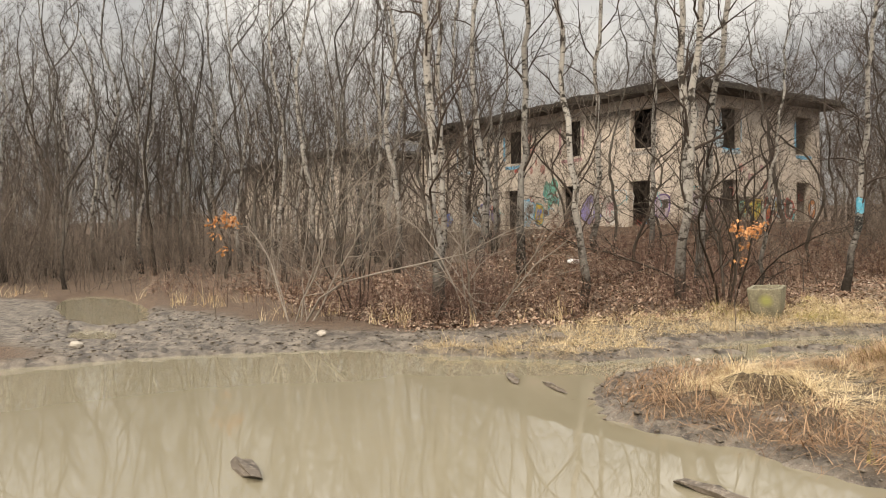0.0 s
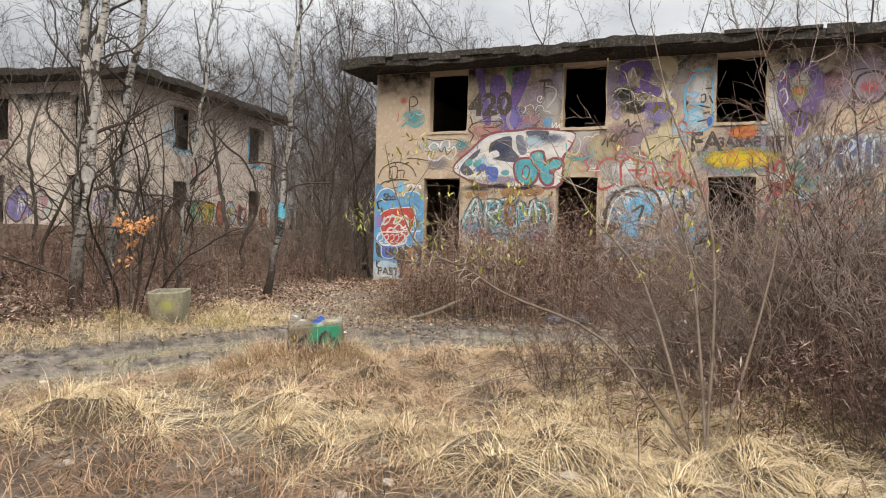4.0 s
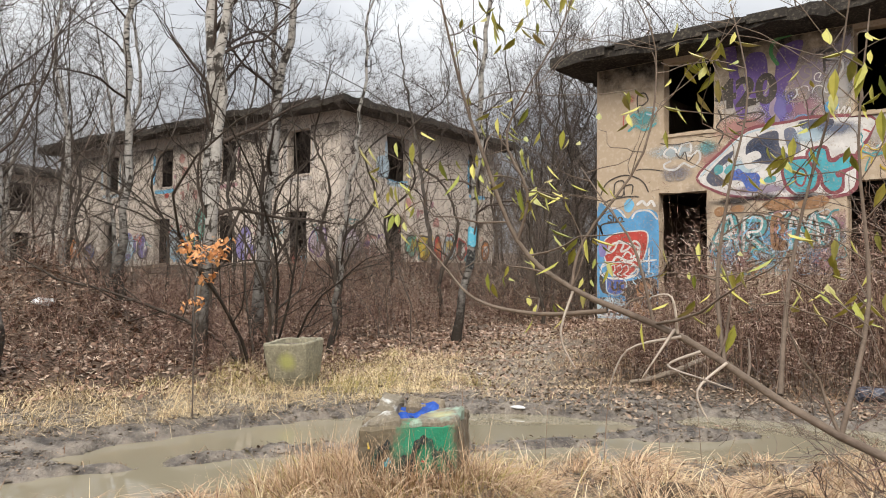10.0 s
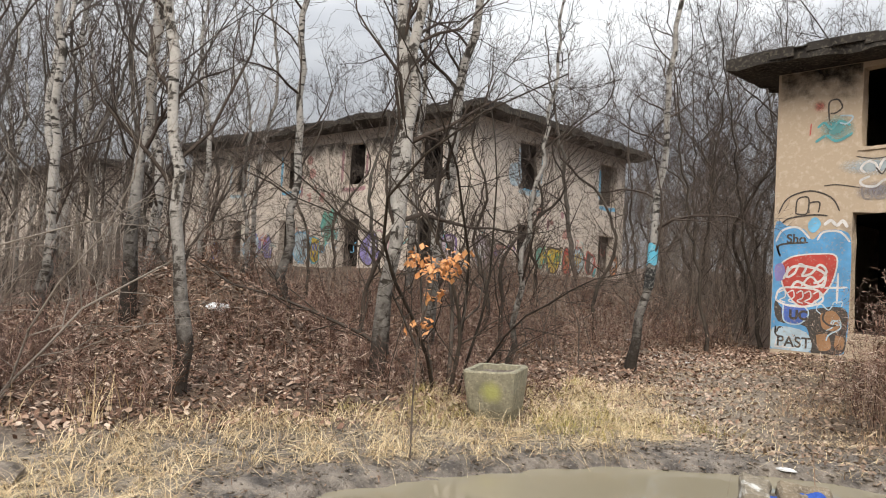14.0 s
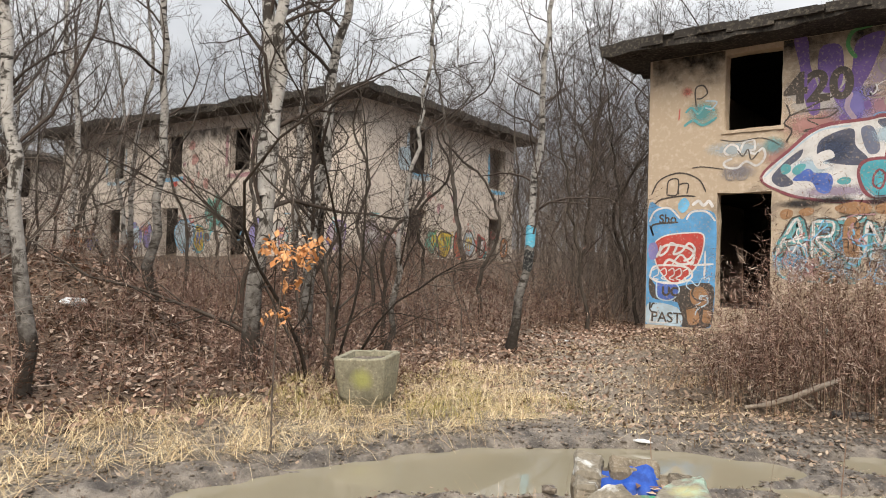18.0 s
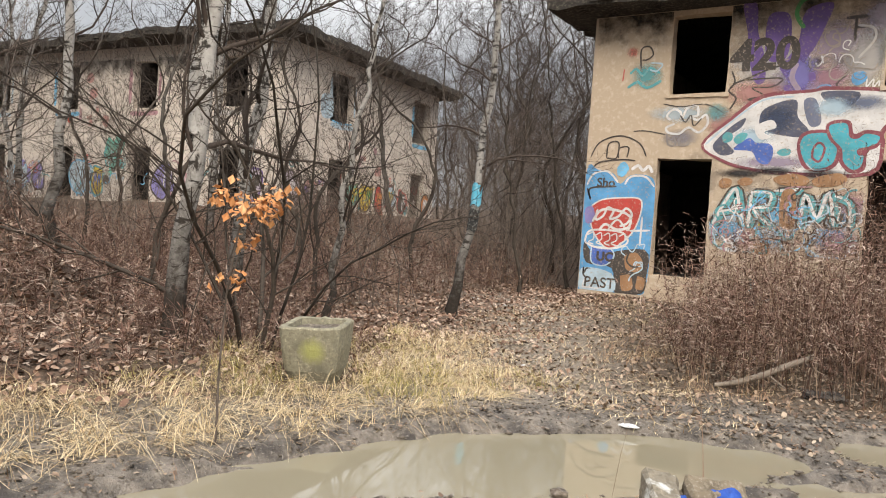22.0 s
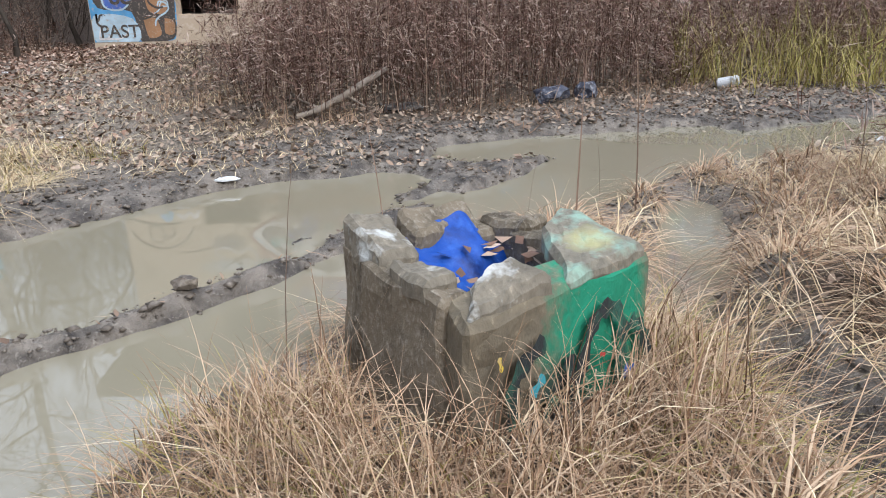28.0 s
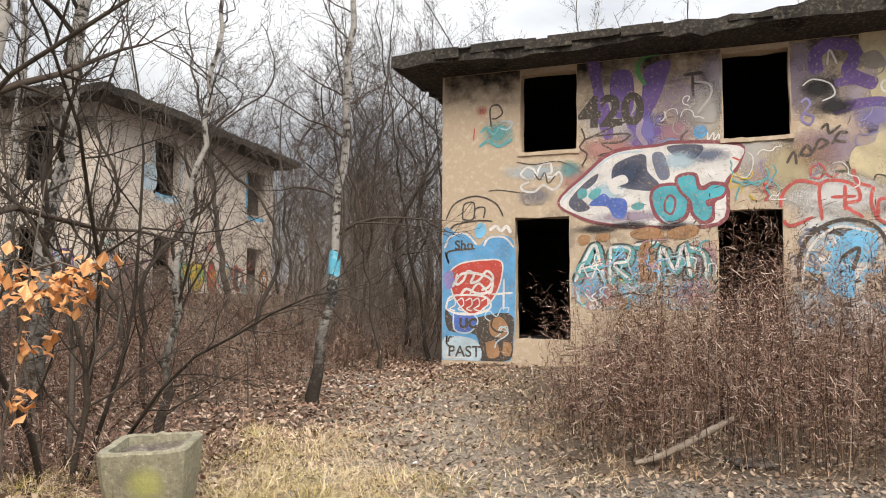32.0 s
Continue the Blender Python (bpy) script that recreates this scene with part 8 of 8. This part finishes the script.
# each bough leaves the root or an older bough; count is the number of its side shoots
for pts, r, count in (
        ([(0, 0, -0.6), (-0.8, 0.2, 0.3), (-1.75, 0.4, 0.64), (-2.17, 0.4, 0.87), (-2.54, 0.35, 1.02), (-2.75, 0.34, 1.18), (-2.88, 0.31, 1.49), (-2.96, 0.28, 1.74), (-3.03, 0.23, 2.1)], 0.019, 15),
        ([(-2.42, 0.37, 0.95), (-2.68, 0.35, 0.93), (-2.94, 0.35, 0.97), (-3.13, 0.38, 1.10), (-3.37, 0.34, 1.34)], 0.011, 3),
        ([(-3.31, 0.36, 1.28), (-3.32, 0.38, 1.38), (-3.22, 0.43, 1.45), (-3.09, 0.5, 1.47)], 0.004, 0),
        ([(-3.33, 0.37, 1.31), (-3.23, 0.37, 1.35), (-3.05, 0.42, 1.35)], 0.004, 0),
        ([(-1.91, 0.43, 0.73), (-1.93, 0.57, 0.99), (-1.91, 0.68, 1.28), (-1.83, 0.73, 1.64), (-1.77, 0.73, 2.04)], 0.010, 13),
        ([(-2.06, 0.41, 0.81), (-2.12, 0.52, 1.05), (-2.1, 0.57, 1.34), (-2.06, 0.63, 1.65), (-2.12, 0.65, 1.96)], 0.009, 12),
        ([(-2.27, 0.39, 0.91), (-2.34, 0.4, 1.15), (-2.46, 0.42, 1.31), (-2.58, 0.48, 1.44)], 0.007, 6),
        ([(-2.75, 0.34, 1.18), (-2.71, 0.34, 1.35), (-2.8, 0.34, 1.57), (-2.62, 0.38, 1.88), (-2.53, 0.38, 2.07)], 0.008, 9),
        ([(-1.75, 0.4, 0.64), (-1.71, 0.56, 1.0), (-1.75, 0.65, 1.46), (-1.72, 0.67, 1.86)], 0.010, 13),
        ([(-2.54, 0.35, 1.02), (-2.53, 0.41, 1.18), (-2.37, 0.53, 1.48), (-2.34, 0.56, 1.83), (-2.4, 0.48, 2.05)], 0.008, 11),
        ([(0, 0.1, -0.6), (-0.5, 0.6, 0.8), (-1.1, 0.9, 1.5), (-1.6, 1.2, 2.3)], 0.020, 15), ([(0.1, 0.1, -0.6), (-0.1, 0.7, 1.0), (-0.5, 1.0, 2.0), (-0.8, 1.1, 2.9)], 0.020, 15),
        ([(0.1, 0, -0.6), (0.1, 0.3, 1.2), (-0.3, 0.5, 2.4), (-0.5, 0.6, 3.2)], 0.020, 14), ([(0.2, 0.2, -0.6), (0.6, 0.8, 1.0), (0.7, 1.0, 2.2)], 0.018, 12)):
    t = Tubes()
    fine = [Vector(p) for p in bend(pts, False, 4)]
    n = len(fine) - 1
    t.add(fine, [0.8 * r * (1 - 0.75 * i / n) for i in range(n + 1)], 7)
    for k in range(count):
        u = 0.25 + 0.72 * (k + rnd.random()) / count
        p = fine[int(u * n)]
        d = Vector((rnd.gauss(-0.2, 0.7), rnd.gauss(0.1, 0.5), rnd.uniform(-0.1, 0.9)))
        br = bough(rnd, p, d, rnd.uniform(0.2, 0.7), 0.26, 0.02, 6)
        rr = max(0.0022, r * (1 - 0.7 * u) * 0.4)
        t.add(br, [max(0.0014, rr * (1 - 0.75 * j / 6)) for j in range(7)], 4)
        if rnd.random() < 0.36 and p.z > 0.6:
            tips += [br[-1], br[4], br[2]] if rnd.random() < 0.7 else [br[-1]]
    new("bough", t.mesh("bough", WILLOW_BARK)).parent = willow
PALE_WOOD = bark("peeled_twigs", (0.58, 0.50, 0.42), (0.30, 0.24, 0.19), 6.0, (1, 1, 1), 0.5, 0.7)
for pts in ([(-2.19, 0.38, 0.89), (-2.2, 0.36, 1.0), (-2.26, 0.35, 1.0)], [(-2.18, 0.38, 0.88), (-2.3, 0.27, 0.84), (-2.35, 0.24, 0.71)], [(-2.12, 0.38, 0.84), (-2.19, 0.31, 0.8), (-2.06, 0.24, 0.78), (-1.97, 0.23, 0.76)],
            [(-2.53, 0.34, 1.01), (-2.54, 0.28, 0.87), (-2.48, 0.27, 0.77)], [(-2.05, 0.4, 0.81), (-2.09, 0.28, 0.74), (-2.05, 0.26, 0.66)], [(-2.2, 0.38, 0.9), (-2.21, 0.28, 0.83), (-2.25, 0.26, 0.76)]):
    t = Tubes()
    fine = [Vector(p) for p in bend(pts, False, 5)]
    t.add(fine, [0.005 * (1 - 0.6 * i / (len(fine) - 1)) for i in range(len(fine))], 6)
    ob = new("dead_twig", t.mesh("dead_twig", PALE_WOOD))
    ob.parent = willow
    tagged(ob, "pale peeled curling twig")
vs, fs = [], []
for c in tips:
    for k in range(rnd.randint(2, 6)):
        o = c + Vector((rnd.gauss(0, 0.06), rnd.gauss(0, 0.06), rnd.gauss(0, 0.05)))
        a, e, s = rnd.uniform(0, 6.283), rnd.uniform(-1.5, -0.3), rnd.uniform(0.035, 0.075)
        d = Vector((math.cos(a) * math.cos(e), math.sin(a) * math.cos(e), math.sin(e)))
        u = d.cross(Vector((0.1, 0.2, 1))).normalized() * s
        nrm = d.cross(u).normalized() * s
        b = len(vs)
        for p, q, r in ((0, 0, 0), (0.4, 0.19, 0.06), (0.8, 0.16, 0.0), (1.3, 0.0, -0.15), (0.8, -0.16, 0.0), (0.4, -0.19, 0.06)):
            vs.append(o + d * (s * p) + u * q + nrm * r)
        fs += [(b, b + 1, b + 2, b + 3), (b, b + 3, b + 4, b + 5)]
link_mesh("foliage", vs, fs, WILLOW_LEAF, willow, label="narrow yellow-green willow leaves")

# a fallen bough before the weeds
DEADWOOD = bark("dead_wood", (0.36, 0.30, 0.24), (0.10, 0.08, 0.065), 6.0, (1, 1, 1), 0.52, 0.66)
t = Tubes()
z0 = at_ground(4.06, -6.7)
line = [Vector(p) for p in ((4.06, -6.72, z0 + 0.02), (4.22, -6.6, z0 + 0.05), (4.42, -6.45, z0 + 0.13), (4.62, -6.32, z0 + 0.24), (4.8, -6.2, z0 + 0.33))]
t.add(line, [0.018, 0.026, 0.03, 0.028, 0.02], 8)
t.add([Vector((4.25, -6.58, z0 + 0.06)), Vector((4.05, -6.5, z0 + 0.14)), Vector((4.1, -6.42, z0 + 0.2))], [0.012, 0.008, 0.004], 5)
t.add([Vector((4.45, -6.43, z0 + 0.14)), Vector((4.62, -6.5, z0 + 0.05))], [0.012, 0.006], 5)
tagged(new("fallen_bough", t.mesh("fallen_bough", DEADWOOD)), "pale dead bough lying in front of the weeds", "branch")

# litter
DARKPLATE = surface("dark_board", (0.06, 0.05, 0.045), (0.02, 0.018, 0.016), (0.22, 0.19, 0.15), 5.0, 20.0, 0.8)
LITTER = surface("white_litter", (0.66, 0.67, 0.68), (0.40, 0.42, 0.44), (0.8, 0.8, 0.8), 7.0, 30.0, 0.6)
BAG = surface("dark_plastic_bag", (0.06, 0.065, 0.09), (0.02, 0.02, 0.03), (0.35, 0.36, 0.40), 9.0, 30.0, 0.4)
STONE = surface("pale_stone", (0.42, 0.38, 0.33), (0.22, 0.19, 0.16), (0.58, 0.54, 0.48), 4.0, 30.0, 0.9)


def lump(name, x, y, dims, mat, label, category, turn=0.0, jitter=0.2, lift=0.0, seed=1, group=""):
    r2 = random.Random(seed)
    bm = bmesh.new()
    bmesh.ops.create_icosphere(bm, subdivisions=2, radius=1.0)
    for v in bm.verts:
        v.co *= 1 + r2.uniform(-jitter, jitter)
        v.co = Vector((v.co.x * dims[0], v.co.y * dims[1], v.co.z * dims[2]))
    me = bpy.data.meshes.new(name)
    bm.to_mesh(me)
    bm.free()
    me.materials.append(mat)
    ob = new(name, me)
    ob.matrix_basis = pose(x, y, max(at_ground(x, y), WATER) + dims[2] * 0.55 + lift, 0, 0, turn)
    return tagged(ob, label, category, group)


bm = rough_box(random.Random(3), (-0.17, -0.1, 0.0, 0.17, 0.1, 0.03), 4, 0.012)
me = bpy.data.meshes.new("rotten_board")
bm.to_mesh(me)
bm.free()
me.materials.append(DARKPLATE)
board = new("rotten_board", me)
board.matrix_basis = pose(4.92, -6.5, at_ground(4.92, -6.5) + 0.02, 8, 3, 20)
tagged(board, "dark rotten piece of board lying on the mud edge", "board")
bm = bmesh.new()
bmesh.ops.create_cone(bm, cap_ends=True, segments=16, radius1=0.05, radius2=0.05, depth=0.2)
bmesh.ops.bevel(bm, geom=[e for e in bm.edges if len(e.link_faces) == 2 and e.calc_face_angle(0) > 1], offset=0.012, segments=2, affect="EDGES")
me = bpy.data.meshes.new("plastic_can")
bm.to_mesh(me)
bm.free()
me.materials.append(LITTER)
can = new("plastic_can", me)
can.matrix_basis = pose(8.05, -5.75, at_ground(8.05, -5.75) + 0.06, 78, 15, 60)
tagged(can, "crushed white plastic container at the edge of the weeds", "container")
lump("plastic_bag", 6.25, -6.15, (0.17, 0.12, 0.09), BAG, "dark crumpled plastic bag under the dead weeds", "bag", 20, 0.3, seed=4)
lump("plastic_bag", 6.6, -6.05, (0.12, 0.1, 0.09), BAG, "grey crumpled plastic bag under the dead weeds", "bag", 60, 0.3, seed=5)
lump("paper_scrap", 3.89, -8.58, (0.075, 0.04, 0.012), LITTER, "white scrap of paper trodden on the mud", "paper", 10, 0.25, seed=6, group="paper scraps")
lump("paper_scrap", -1.25, -10.6, (0.14, 0.10, 0.05), LITTER, "torn white rag on the leaf mound", "rag", 30, 0.35, 0.03, seed=7)
lump("plastic_bottle", 8.3, -7.9, (0.14, 0.045, 0.035), LITTER, "white plastic bottle floating at the rut", "bottle", 15, 0.12, seed=8)
for k, (x, y, s) in enumerate(((-0.8, -2.6, 0.06), (-2.2, -1.4, 0.05), (-3.3, 0.2, 0.06), (1.0, -5.6, 0.03), (0.2, -3.4, 0.035), (2.4, -7.2, 0.03))):
    lump("paper_scrap", x, y, (s, s * 0.7, s * 0.25), LITTER, "small white scrap of litter among the leaves", "paper", k * 50, 0.3, 0.01, seed=20 + k, group="paper scraps")
for k, (x, y, s) in enumerate(((-0.6, -15.5, 0.085), (-1.6, -18.4, 0.10), (6.63, -14.55, 0.06), (7.05, -14.25, 0.045), (7.18, -14.0, 0.04), (6.35, -14.1, 0.045), (7.0, -13.7, 0.04), (5.5, -14.4, 0.04), (7.7, -14.6, 0.05), (8.0, -13.6, 0.05), (3.2, -12.6, 0.04))):
    lump("stone", x, y, (s, s * 0.75, s * 0.55), STONE, "pale rounded stone in the mud and grass", "stone", k * 37, 0.15, seed=40 + k, group="stones by the track")
for k, (x, y, sx, sy) in enumerate(((2.9, -14.85, 0.2, 0.05), (3.4, -14.75, 0.25, 0.025), (4.1, -10.28, 0.05, 0.03), (4.2, -17.8, 0.25, 0.06), (6.0, -15.7, 0.2, 0.06))):
    lump("mud_clod", x, y, (sx, sy, 0.03), CLOD, "dark wet clod of mud rising out of the puddle", "clod", -25 + 9 * k, 0.35, seed=60 + k, group="clods in the puddle")
lump("boulder", 1.45, -13.15, (0.16, 0.12, 0.08), CLOD, "mossy grey boulder in the verge grass", "stone", 20, 0.18, seed=80)
